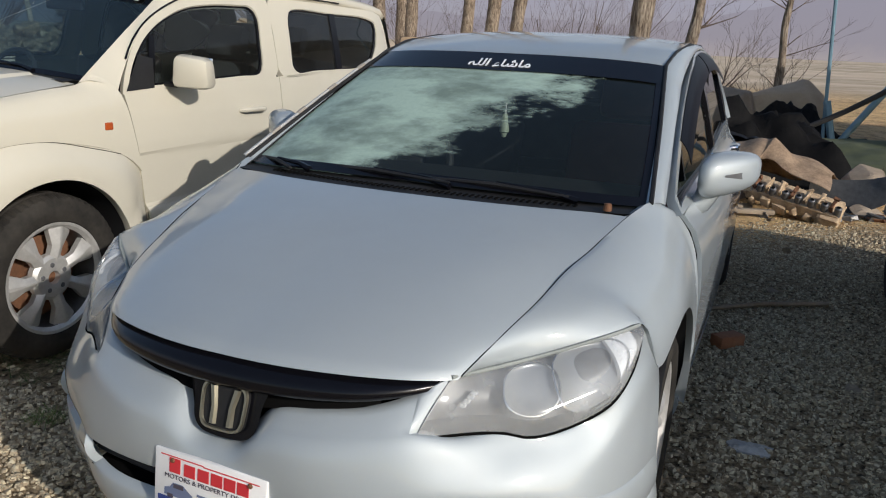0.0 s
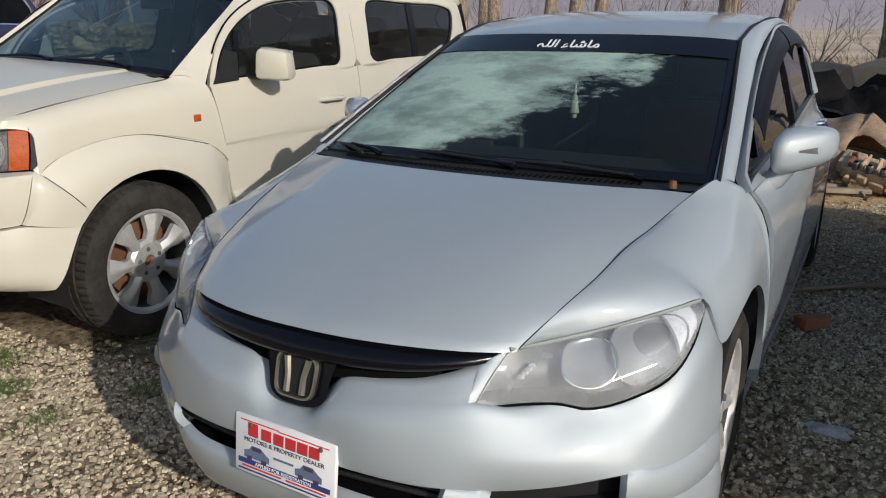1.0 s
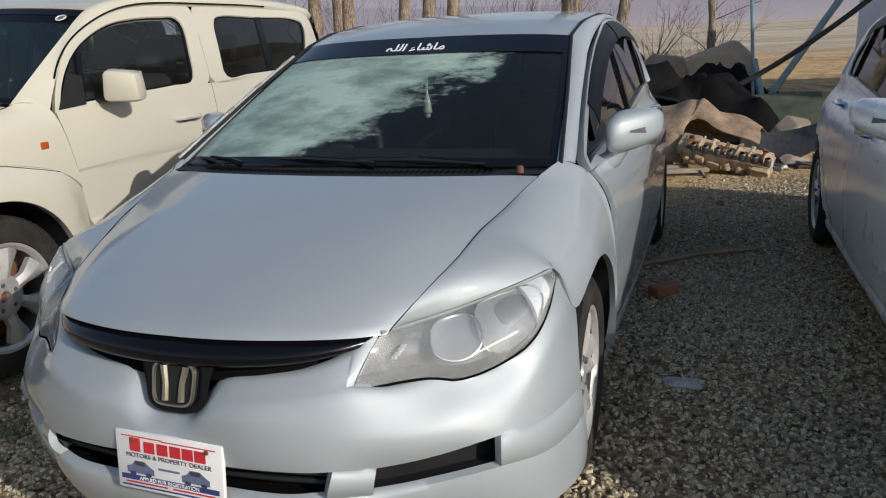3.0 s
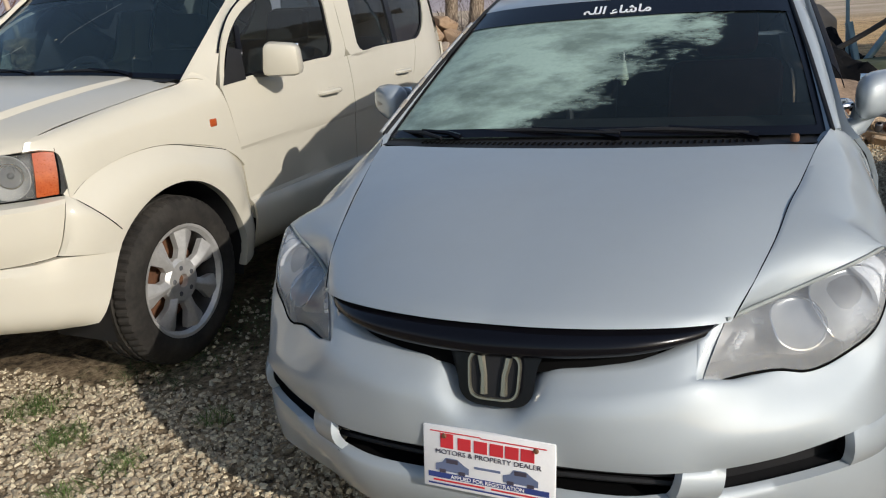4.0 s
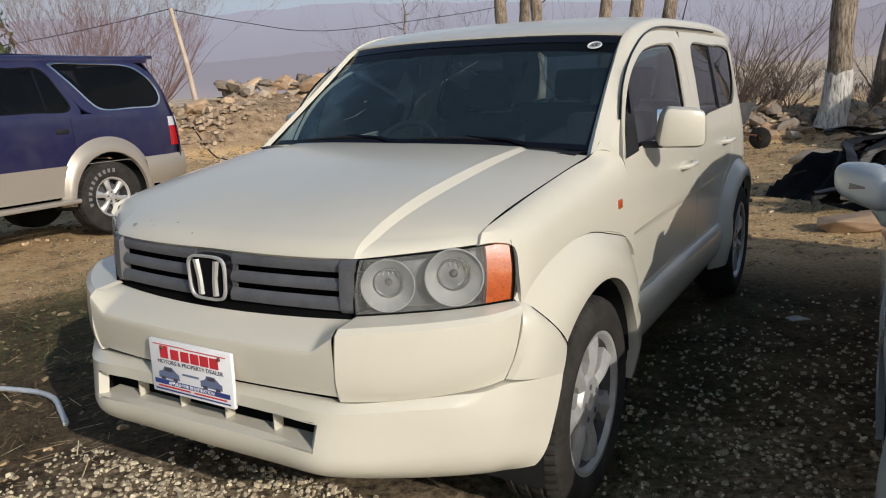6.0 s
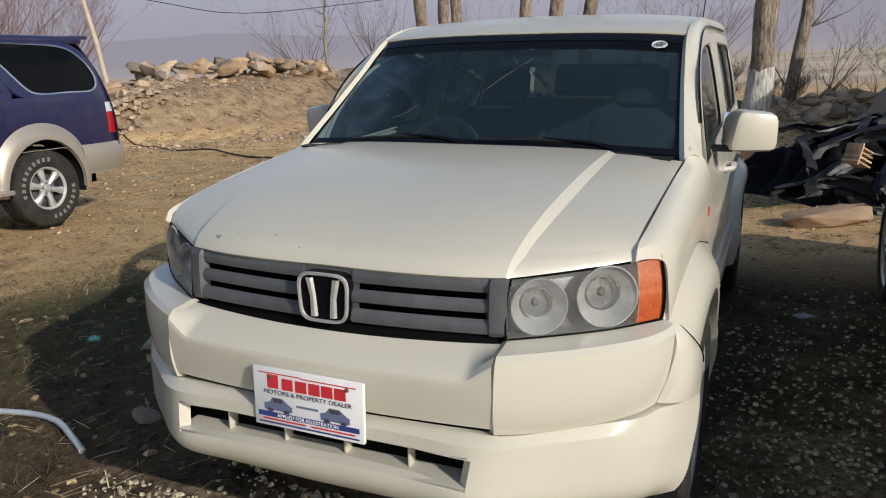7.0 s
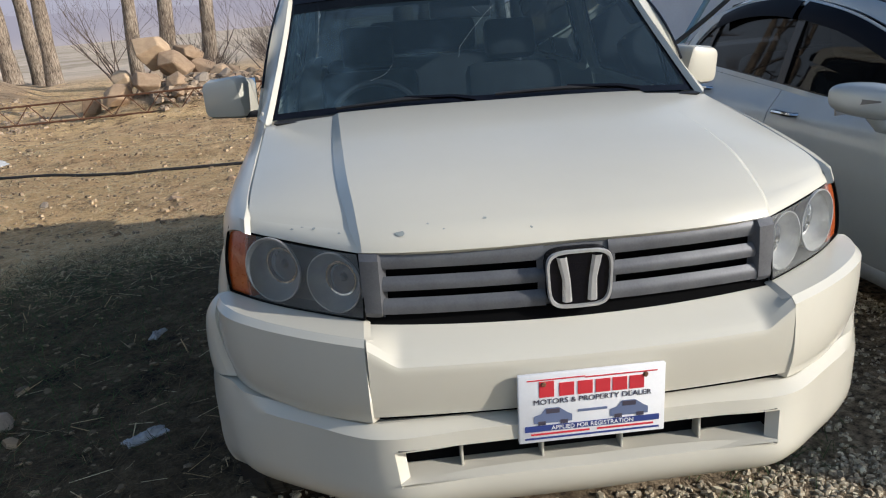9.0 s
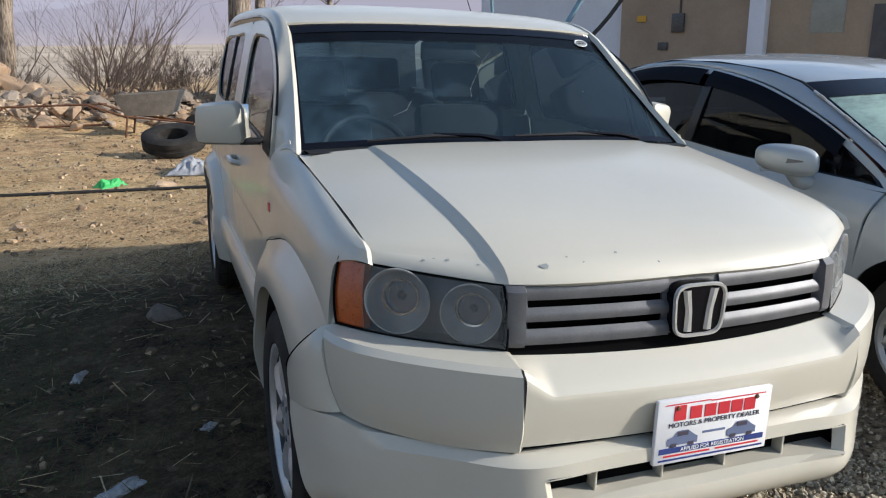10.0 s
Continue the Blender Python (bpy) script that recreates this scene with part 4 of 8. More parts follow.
sd[0] = [tuple(np.array(r[-1]) + [.002, .003, 0]) for r in (c0, c3, c4, c5, c6)]
rows = [spline(r, 48) for r in B]
cut = next(j for j in range(48) if rows[2][j][0] > .405)
grids = []
for group, n in (((0, 1), 4), ((1, 2), 5), ((3, 4, 5), 10)):
    grids.append(np.stack([spline([rows[k][j] for k in group], n) for j in range(48)], 1))
grids.append(np.stack([spline([rows[k][j] for k in (2, 3)], 4) for j in range(cut, 48)], 1))
grids.append(sheet(sd, 12, 14))
panel("bumper_bar", grids + [mirrored(g) for g in grids], M_CREAM, bumper, "lower bumper with a slatted air intake", depth=0.03, sharp=20)
for s in (1, -1):
    bm = bmesh.new()
    tube(bm, [tuple(np.array(p) * [s, 1, 1] + [.0015 * s, 0, 0]) for p in spline(sd[2][:3], 20)], .0018, 5)
    part("bumper_seam", bm, M_GAP, bumper, "dark joint between bumper and flare")
bm = bmesh.new()
bm_box(bm, (0, .02, .515), (.90, .10, .12), None, 0.0)
part("air_intake", bm, M_GAP, bumper)
panel("air_intake", [np.array([[(u, -.097, .556), (u, -.02, .550), (u, -.02, .49)] for u in (-.41, 0, .41)])], M_BLACK, bumper, depth=0)
panel("intake_floor", [np.array([[(u, -.02, .49), (u, -.112, .486)] for u in (-.41, 0, .41)])], M_CREAM, bumper, depth=0)
# body-coloured slot ends given black, shade put into their colour against the sun
for s in (-1, 1):
    panel("intake_cheek", [np.array([[(s * .414, -.080, .549), (s * .445, -.015, .545)], [(s * .411, -.092, .479), (s * .445, -.02, .485)]])], M_BLACK, bumper, depth=0)
for u in (-.275, -.10, .075, .25):
    bm = bmesh.new()
    bm_box(bm, (u, -.048, .52), (.006, .034, .070), None, 0.002)
    part("intake_fin", bm, M_CREAM, bumper)
# inner shells that close the view below the panels
for c, s_ in (((0, .66, .63), (1.08, .74, .56)), ((0, 2.4, .36), (1.40, 3.0, .14)), ((0, 3.6, .6), (1.08, .9, .5)), ((0, .12, .62), (.8, .2, .30))):
    bm = bmesh.new()
    bm_box(bm, c, s_, None, 0.0)
    part("inner_shell", bm, M_GAP, cross, "dark underbody")
for s in (1, -1):
    for hv in (W_FH, W_RH):
        bm = bmesh.new()
        a = np.linspace(radians(-15), radians(195), 22)
        add_grid(bm, np.array([[(s * u, hv - .405 * math.cos(k), W_HZ + .405 * math.sin(k)) for k in a] for u in (.83, .54)]))
        part("wheel_liner", bm, M_BLACK, cross)
    for hv in (W_FH, W_RH):
        wheel(cross, s * .845, hv, W_HZ, .345, .215, .228, 7, False, True, hub=0.066, wide=(0.050, 0.112))
# tail
tail = [[(0, 4.17, .42), (.5, 4.16, .42), (.715, 4.10, .42)], [(0, 4.19, .8), (.5, 4.18, .8), (.72, 4.11, .8)], [(0, 4.18, 1.13), (.5, 4.17, 1.13), (.70, 4.10, 1.13)], ]
whole("tailgate", sheet(tail, 10, 10), M_CREAM, cross)
tg = sheet([[(0, 4.18, 1.14), (.5, 4.17, 1.14), (.69, 4.09, 1.14)], [(0, 4.10, 1.54), (.5, 4.09, 1.54), (.63, 3.98, 1.54)]], 8, 10)
whole("rear_window", tg, M_SIDEGLASS, cross, depth=0).visible_shadow = False
# cabin
panel("dashboard", [np.array([[(u, 1.03, 1.10), (u, 1.22, 1.115), (u, 1.36, 1.08), (u, 1.42, .95), (u, 1.42, .6)] for u in np.linspace(-.70, .70, 10)])], M_DASH, cross, depth=0)
for u in (-.36, .36):
    seat(cross, u, 2.05, .55, M_SEAT)
seat(cross, 0, 2.95, .57, M_SEAT, "rear_seat", 1.25)
steering_wheel(cross, -.36, 1.56, 1.02)
panel("headlining", [sheet([[(x, y - .0, z - .035) for x, y, z in r] for r in roof[1:]], 12, 8), mirrored(sheet([[(x, y, z - .035) for x, y, z in r] for r in roof[1:]], 12, 8))], M_TRIM, cross, depth=0)
bm = bmesh.new()
bm_box(bm, (0, 1.63, 1.44), (.24, .03, .07), None, 0.01)
part("rear_view_mirror", bm, M_DASH, cross)
dealer_plate("dealer_plate", cross.matrix_world @ Matrix.Translation((-.002, -.104, .622)) @ Matrix.Rotation(radians(.4), 4, "Y") @ Matrix.Rotation(radians(90), 4, "X"), .312, .155, "white dealer's paper plate with red and blue print on a bumper")
bm = bmesh.new()
lathe(bm, [(.014, 0), (.012, .012), (.006, .018), (0, .018)], 12, Matrix.Translation((.60, 2.83, 1.618)))
aer = part("aerial", bm, M_BLACK, cross, "short black roof aerial")
bm = bmesh.new()
tube(bm, [(.60, 2.83, 1.63), (.60, 2.88, 1.69), (.60, 2.94, 1.755)], [.004, .003, .0025], 6)
part("aerial_rod", bm, M_BLACK, aer)

# ---- the silver saloon ----
saloon = new("saloon_car")
saloon.matrix_world = pose(-0.365, 1.761, 0, 0, 0, math.degrees(math.atan2(0.9033, 0.4287)) - 89.68)
tagged(saloon, "silver-blue saloon car with a dewy windscreen, parked on gravel", "car", "parked cars")
CZ = ([0.18, 0.30, 0.45, 0.65, 0.76, 0.83, 0.88, 0.92, 1.10, 1.30, 1.36], [0.79, 0.825, 0.842, 0.846, 0.836, 0.812, 0.775, 0.742, 0.695, 0.636, 0.60])


def c_side(v, z, out=0.0):
    z_ = z
    u = float(np.interp(z_, *CZ)) + out
    u += 0.02 * min(1.0, max(0.0, v - 1.2))
    if v > 3.3:
        u -= 0.10 * ((v - 3.3) / 1.05) ** 2
    return (u, v, z)


C_FH, C_RH, C_HZ = 0.835, 3.650, 0.305
chood = [[(0, -.012, .688), (.15, -.004, .688), (.30, .036, .684), (.40, .086, .678), (.464, .140, .672)],
         [(0, -.006, .697), (.15, .002, .697), (.30, .043, .693), (.405, .094, .687), (.468, .150, .680)],
         [(0, .03, .716), (.16, .036, .715), (.31, .075, .709), (.42, .125, .700), (.480, .180, .693)],
         [(0, .16, .765), (.20, .165, .762), (.34, .19, .754), (.44, .22, .742), (.508, .25, .727)],
         [(0, .40, .838), (.25, .40, .834), (.39, .41, .824), (.48, .42, .806), (.550, .425, .786)],
         [(0, .60, .884), (.28, .61, .880), (.43, .63, .872), (.53, .65, .863), (.602, .66, .852)],
         [(0, .765, .912), (.30, .785, .911), (.47, .825, .908), (.57, .860, .905), (.648, .872, .902)]]
whole("bonnet", sheet(chood, 44, 30), M_SILVER, saloon, depth=0.02)
fen = [[(.470, .148, .679), (.476, .18, .678), (.486, .205, .676), (.494, .222, .674), (.498, .230, .673)],
       [(.513, .262, .733), (.538, .285, .724), (.563, .308, .708), (.590, .332, .692), (.598, .340, .687)],
       [(.551, .405, .780), (.598, .408, .771), (.64, .41, .757), (.685, .415, .732), (.705, .420, .722)],
       [(.576, .525, .820), (.641, .50, .800), (.70, .488, .780), (.748, .484, .756), (.770, .482, .741)],
       [(.606, .655, .850), (.670, .635, .829), (.732, .605, .780), (.785, .58, .705), (.808, .565, .612)],
       [(.627, .755, .875), (.692, .755, .850), (.754, .745, .799), (.805, .725, .725), (.826, .715, .652)],
       [(.650, .862, .899), (.714, .865, .868), (.770, .855, .812), (.814, .845, .74), (.832, .835, .672)],
       [(.668, .920, .916), (.730, .96, .878), (.782, .97, .815), (.822, .985, .73), (.836, 1.00, .632)],
       [(.690, 1.0, .926), (.748, 1.055, .880), (.797, 1.08, .80), (.833, 1.10, .68), (.840, 1.135, .52)],
       [(.722, 1.07, .905), (.765, 1.115, .868), (.809, 1.14, .79), (.840, 1.155, .62), (.838, 1.18, .26)]]
for row_ in fen[1:7]:
    row_[0] = (row_[0][0] - .0022, row_[0][1], row_[0][2])
fen[-1] = [(u, v + .005, z) for u, v, z in fen[-1]]
both("wing", sheet(fen, 54, 20), M_SILVER, saloon, depth=0.02)
for s in (1, -1):
    bm = bmesh.new()
    tube(bm, [tuple(np.array(p) * [s, 1, 1] + [-.002 * s, 0, -.001]) for p in spline([r[0] for r in fen[:8]], 40)], 0.0016, 6)
    part("bonnet_seal", bm, M_GAP, saloon, "dark shut line beside the bonnet")
A = [[(0, -.030, .520), (.050, -.026, .523), (.078, -.022, .552), (.12, -.022, .588), (.22, -.004, .603), (.32, .034, .616), (.402, .086, .645)],
     [(0, -.060, .506), (.050, -.057, .508), (.085, -.055, .534), (.12, -.056, .558), (.22, -.042, .568), (.33, -.004, .576), (.405, .038, .584)],
     [(0, -.082, .490), (.055, -.080, .492), (.12, -.078, .528), (.22, -.066, .538), (.33, -.024, .546), (.412, .022, .560)],
     [(0, -.092, .47), (.12, -.088, .47), (.22, -.077, .47), (.33, -.043, .47), (.42, -.005, .47)],
     [(0, -.088, .415), (.12, -.084, .415), (.22, -.072, .415), (.33, -.045, .414), (.39, -.022, .414)]]
for row_ in A:
    row_[:] = [(u, v + .030 * max(0.0, 1 - u / .36), z) for u, v, z in row_]
Bc = [[(.412, .042, .567), (.48, .095, .568), (.55, .155, .566), (.615, .193, .554), (.69, .275, .567), (.745, .333, .601), (.768, .398, .648), (.774, .500, .715)],
      [(.412, .022, .560), (.49, .080, .550), (.565, .148, .546), (.635, .200, .540), (.715, .282, .550), (.772, .355, .585), (.793, .44, .630), (.804, .585, .612)],
      [(.42, -.005, .47), (.52, .055, .47), (.62, .130, .47), (.70, .210, .475), (.76, .295, .48), (.80, .385, .49), (.816, .46, .50), (.824, .525, .51)],
      [(.39, -.022, .414), (.47, .035, .403), (.58, .100, .412), (.70, .190, .430), (.775, .305, .42), (.808, .40, .42), (.824, .475, .42), (.830, .53, .41)]]
Bd = [[(.37, -.022, .345), (.47, .040, .335), (.58, .104, .343), (.70, .190, .352), (.778, .305, .335), (.813, .40, .33), (.830, .475, .33), (.836, .54, .33)],
      [(.37, -.024, .30), (.47, .040, .29), (.58, .106, .29), (.70, .190, .29), (.785, .305, .28), (.820, .40, .27), (.840, .475, .27), (.844, .545, .27)],
      [(.36, .01, .215), (.46, .07, .21), (.57, .13, .205), (.69, .20, .20), (.785, .31, .195), (.822, .40, .19), (.840, .48, .19), (.842, .55, .19)]]
Ad = [[(0, -.052, .338), (.2, -.056, .338), (.30, -.045, .340), (.37, -.022, .345)], [(0, -.056, .30), (.2, -.060, .30), (.30, -.048, .30), (.37, -.024, .30)], [(0, -.025, .215), (.2, -.025, .215), (.30, -.015, .215), (.36, .01, .215)]]
ag = sheet([A[1] + Bc[0][1:], A[2] + Bc[1][1:], A[3] + Bc[2][1:], A[4] + Bc[3][1:]], 26, 64)
nose = [p for p in ag[0] if p[0] < .409]
bg = np.stack([spline([a_, b_], 6) for a_, b_ in zip(spline(A[0], len(nose)), nose)], 1)
ad = sheet([Ad[k] + Bd[k][1:] for k in range(3)], 12, 60)
blade = sheet([[(.402, .086, .645), (.425, .106, .662), (.450, .130, .676)], [(.403, .062, .612), (.418, .078, .622), (.434, .094, .626)], [(.405, .038, .584), (.409, .042, .576), (.412, .045, .570)]], 8, 6)
lo3, lo4 = spline(Bc[3], 40), spline(Bd[0], 40)
ja = next(j for j in range(40) if lo3[j][0] > .475)
jb = next(j for j in range(40) if lo3[j][0] > .695)
belly = lambda a_, b_: np.stack([spline([p, (p + q) / 2 + [.004, -.014, 0], q], 7) for p, q in zip(a_, b_)], 1)
link = [belly(lo3[:ja], lo4[:ja]), belly(lo3[jb:], lo4[jb:])]
allg = [ag, bg, ad, blade] + link
cb = panel("bumper", allg + [mirrored(g) for g in allg], M_SILVER, saloon, "silver front bumper with three dark openings", depth=0.02, sharp=60)
for s in (1, -1):
    f = (lambda g: g) if s > 0 else mirrored
    t0, t1 = lo3[ja - 1:jb + 1], lo4[ja - 1:jb + 1]
    dp = np.array([-.02, .06, 0])
    panel("fog_recess", [f(np.array([t0, t0 + dp])), f(np.array([t0 + dp, t1 + dp])), f(np.array([t1 + dp, t1]))], M_BLACK, cb, "dark fog lamp recess", depth=0)
    panel("recess_cheek", [f(np.array([[t0[-1], t0[-1] + dp], [t1[-1], t1[-1] + dp]])), f(np.array([[t0[0], t0[0] + dp], [t1[0], t1[0] + dp]]))], M_BLACK, cb, depth=0)
us = np.linspace(-.385, .385, 24)
arcv = lambda u: -.058 + .036 * (abs(u) / .39) ** 2
panel("air_intake", [np.array([[(u, arcv(u) + .004, .418), (u, arcv(u) + .07, .412), (u, arcv(u) + .07, .345), (u, arcv(u) + .004, .338)] for u in us])], M_GAP, cb, depth=0)
for z in (.372, .392):
    bm = bmesh.new()
    tube(bm, [(u, arcv(u) + .03, z) for u in us], 0.007, 6)
    part("intake_slat", bm, M_BLACK, cb)
# grille: glossy upper bar over a dark slot
gr = [[(0, .000, .682), (.2, .022, .680), (.34, .068, .674), (.452, .138, .668)],
      [(0, -.034, .662), (.2, -.014, .662), (.33, .030, .660), (.432, .114, .659)],
      [(0, -.038, .636), (.2, -.016, .638), (.32, .026, .642), (.415, .097, .652)],
      [(0, -.010, .618), (.2, .010, .624), (.32, .047, .632), (.405, .102, .648)]]
grl = whole("grille", sheet(gr, 14, 20), M_GLOSSBLACK, saloon, "glossy black grille bar with a badge", depth=0.02)
panel("grille_slot", [sheet([[(0, .01, .620), (.2, .03, .626), (.33, .07, .634)], [(0, .0, .574), (.2, .012, .598), (.33, .06, .612)]], 4, 12), mirrored(sheet([[(0, .01, .620), (.2, .03, .626), (.33, .07, .634)], [(0, .0, .574), (.2, .012, .598), (.33, .06, .612)]], 4, 12))], M_GAP, grl, depth=0)
bm = bmesh.new()
shield = spline([(-.105, .055), (-.088, .02), (-.076, -.045), (-.055, -.064), (0, -.070), (.055, -.064), (.076, -.045), (.088, .02), (.105, .055)], 40)
sm_ = Matrix.Translation((.018, -.022, .585)) @ Matrix.Rotation(radians(90 - 16), 4, "X")
f_ = polyfill(bm, [tuple(sm_ @ Vector((a_, b_, 0))) for a_, b_ in shield])
bmesh.ops.triangulate(bm, faces=[f_])
hem(bm, .03, (0, .5, .5))
part("badge_surround", bm, M_GLOSSBLACK, grl, "black shield round the badge")
emblem(grl, (.018, -.030, .583), .112, .102, -16.0, mat("aged_chrome", (0.42, 0.40, 0.32), 0.3, 0.9), M_BLACK)
# headlamps
def lens_point(g, i, j):
    """The point of a lens grid at a row and column between its nodes."""
    i, j = min(max(i, 0), g.shape[0] - 1.001), min(max(j, 0), g.shape[1] - 1.001)
    a, b = int(i), int(j)
    p, q = i - a, j - b
    return (g[a, b] * (1 - p) + g[a + 1, b] * p) * (1 - q) + (g[a, b + 1] * (1 - p) + g[a + 1, b + 1] * p) * q


top = [(.454, .134, .678), (.502, .222, .673), (.598, .336, .686), (.705, .417, .720), (.764, .476, .739)]
mid = [(.434, .088, .628), (.535, .165, .622), (.650, .255, .628), (.735, .345, .660), (.778, .462, .728)]
bot = [(.415, .046, .572), (.55, .158, .571), (.612, .194, .559), (.688, .276, .571), (.743, .333, .605), (.768, .395, .652), (.774, .455, .712)]
lg = sheet([top, mid, bot], 16, 30)
for s in (1, -1):
    f = (lambda g: g) if s > 0 else mirrored
    back = lg + np.array([-.02, .06, .006])
    hd = panel("headlamp", [f(back), f(np.array([lg[0], back[0]])), f(np.array([lg[-1], back[-1]])), f(np.array([lg[:, 0], back[:, 0]])), f(np.array([lg[:, -1], back[:, -1]]))], M_DARKHOUSING, saloon, "long swept headlamp under a clear lens", depth=0)
    panel("reflector_plate", [f(lg[1:15, 9:26] + np.array([-.014, .040, .002]))], M_HOUSING, hd, "dark lamp plate", depth=0)
    for ic, jc, ai, aj, deep, rows_ in ((6.6, 11.3, 5.3, 3.5, .030, 10), (7.0, 19.6, 6.9, 5.4, .036, 12)):
        bowl_grid = []
        for k in range(rows_ + 1):
            rho = k / rows_
            ring_ = []
            for q in range(40):
                a_ = 2 * math.pi * q / 40
                ca, sa = math.cos(a_), math.sin(a_)
                p_ = lens_point(lg, ic + ai * rho * math.copysign(abs(sa) ** .82, sa), jc + aj * rho * math.copysign(abs(ca) ** .82, ca))
                ring_.append(p_ + np.array([-.30, .95, .04]) * (.010 + deep * (1 - rho ** 3)))
            bowl_grid.append(ring_)
        bm = bmesh.new()
        add_grid(bm, f(np.array(bowl_grid)), close_v=True)
        bowl_ = part("reflector", bm, M_REFLECTOR, hd, "bright lamp bowl")
        bm = bmesh.new()
        tube(bm, f(np.array(bowl_grid[-1] + bowl_grid[-1][:1])), .0022, 5, False)
        part("bezel", bm, M_CHROME, bowl_, "bright bezel ring")
    for k in range(4):
        bm = bmesh.new()
        c_ = (lens_point(lg, 7 + .9 * k, 4.2 - .25 * k) + np.array([-.010, .032, 0])) * [s, 1, 1]
        bm_box(bm, c_, (.014, .010, .008), None, .002)
        part("position_lamp", bm, M_CLEARBULB, hd)
    panel("turn_lamp", [f(lg[1:14, -7:-2] + np.array([-.006, .010, 0]))], M_CLEARBULB, hd, "pale blue clear turn lamp", depth=0.01)
    bm = bmesh.new()
    tube(bm, f(lg[0] + np.array([0, -.002, .001])), 0.0045, 6)
    part("lamp_seal", bm, M_TRIM, hd)
    bm = bmesh.new()
    tube(bm, f(lg[-1] + np.array([0, .000, -.003])), 0.0035, 6)
    part("lamp_seal", bm, M_GAP, hd)
    panel("lamp_lens", [f(lg)], M_HAZELENS, hd, "hazy clear lens", depth=0.003).visible_shadow = False
# doors, quarters, sills
cbelt = lambda v: float(np.interp(v, [1.1, 1.5, 2.0, 2.5, 3.3, 3.75], [.880, .888, .903, .936, .986, 1.005]))
win = [(1.13, .896), (1.25, .962), (1.45, 1.065), (1.67, 1.153), (2.00, 1.255), (2.38, 1.322), (2.74, 1.341), (3.04, 1.325), (3.30, 1.268), (3.48, 1.190), (3.60, 1.105), (3.60, 1.035), (3.3, 1.013), (2.5, .962), (2.0, .928), (1.5, .912), (1.25, .904)]
wout = [(1.085, .884), (1.22, .982), (1.43, 1.092), (1.65, 1.182), (1.98, 1.285), (2.37, 1.351), (2.76, 1.371), (3.09, 1.355), (3.38, 1.294), (3.59, 1.205), (3.73, 1.105), (3.72, 1.010), (3.3, .987), (2.5, .937), (2.0, .903), (1.5, .888), (1.2, .883)]
c_glass = lambda v, z: (.728 - .283 * (z - .92) + .02 * min(1.0, max(0.0, v - 1.2)) - .01 * (z - .9) * (1.3 - z), v, z)
for s in (1, -1):
    f = (lambda g: np.asarray(g)) if s > 0 else mirrored
    d1 = panel("door", [f(side_grid(c_side, line([.26, .53, .78, .9], [1.188, 1.168, 1.15, 1.11]), lambda z: 2.41, lambda v: 0.27, cbelt, ev(16), 26))], M_SILVER, saloon)
    d2 = panel("door", [f(side_grid(c_side, lambda z: 2.418, line([.26, .5, .65, .8, 1.0], [3.12, 3.17, 3.29, 3.41, 3.47]), lambda v: 0.27, cbelt, ev(16), 26))], M_SILVER, saloon)
    panel("quarter_panel", [f(side_grid(c_side, line([.26, .5, .65, .8, 1.0], [3.13, 3.18, 3.30, 3.418, 3.478]), lambda z: 4.40, arch(C_RH, C_HZ, 0.365, 0.22), lambda v: cbelt(v) + 0.01 if v < 3.74 else 1.06, ev(44), 20))], M_SILVER, saloon)
    panel("sill", [f(sheet([[c_side(v, .275, .0), c_side(v, .25, .012), c_side(v, .21, .008), c_side(v, .17, -.03)] for v in (1.18, 1.8, 2.5, 3.13)], 10, 8))], M_SILVER, saloon)
    fr = panel("window_frame", [f(ring_between(wout, win, 96, lambda v, z: c_side(v, z)))], M_SILVER, saloon, depth=0.03)
    cen = np.array(win).mean(0)
    panel("window_seal", [f(ring_between([tuple(cen + (np.array(p) - cen) * 1.012) for p in win], [tuple(cen + (np.array(p) - cen) * 0.965) for p in win], 96, lambda v, z: c_side(v, z, -.006)))], M_GLOSSBLACK, fr, depth=0.01)
    bm = bmesh.new()
    add_grid(bm, f(np.array(fill_outline(win, 72, c_glass))), close_v=True)
    outward(bm)
    part("window_pane", bm, M_DARKGLASS, fr, "dark tinted side window")
    panel("window_bar", [f(np.array([[c_side(2.40 + k, z, -.003), c_side(2.47 + k, z, -.003)] for k, z in ((.02, .95), (.0, 1.15), (-.02, 1.325))]))], M_GLOSSBLACK, fr)
    panel("window_bar", [f(np.array([[c_side(3.33 + k, z, -.003), c_side(3.37 + k, z, -.003)] for k, z in ((.05, 1.01), (.0, 1.15), (-.06, 1.265))]))], M_GLOSSBLACK, fr)
    panel("window_bar", [f(np.array([[c_side(1.395, .94, -.003), c_side(1.425, .94, -.003)], [c_side(1.405, 1.03, -.003), c_side(1.43, 1.035, -.003)]]))], M_GLOSSBLACK, fr)
    vis = [[c_side(v, z + .012, .004), c_side(v, z - .02, .020), c_side(v, z - .065, .026)] for v, z in ((1.40, 1.058), (1.67, 1.168), (2.00, 1.268), (2.20, 1.306), (2.41, 1.335))]
    panel("window_visor", [f(sheet(vis, 16, 6))], M_VISOR, fr, "smoked rain visor", depth=0.003)
    vis = [[c_side(v, z + .012, .004), c_side(v, z - .02, .020), c_side(v, z - .065, .026)] for v, z in ((2.46, 1.338), (2.74, 1.352), (3.04, 1.336), (3.28, 1.284))]
    panel("window_visor", [f(sheet(vis, 16, 6))], M_VISOR, fr, "smoked rain visor", depth=0.003)
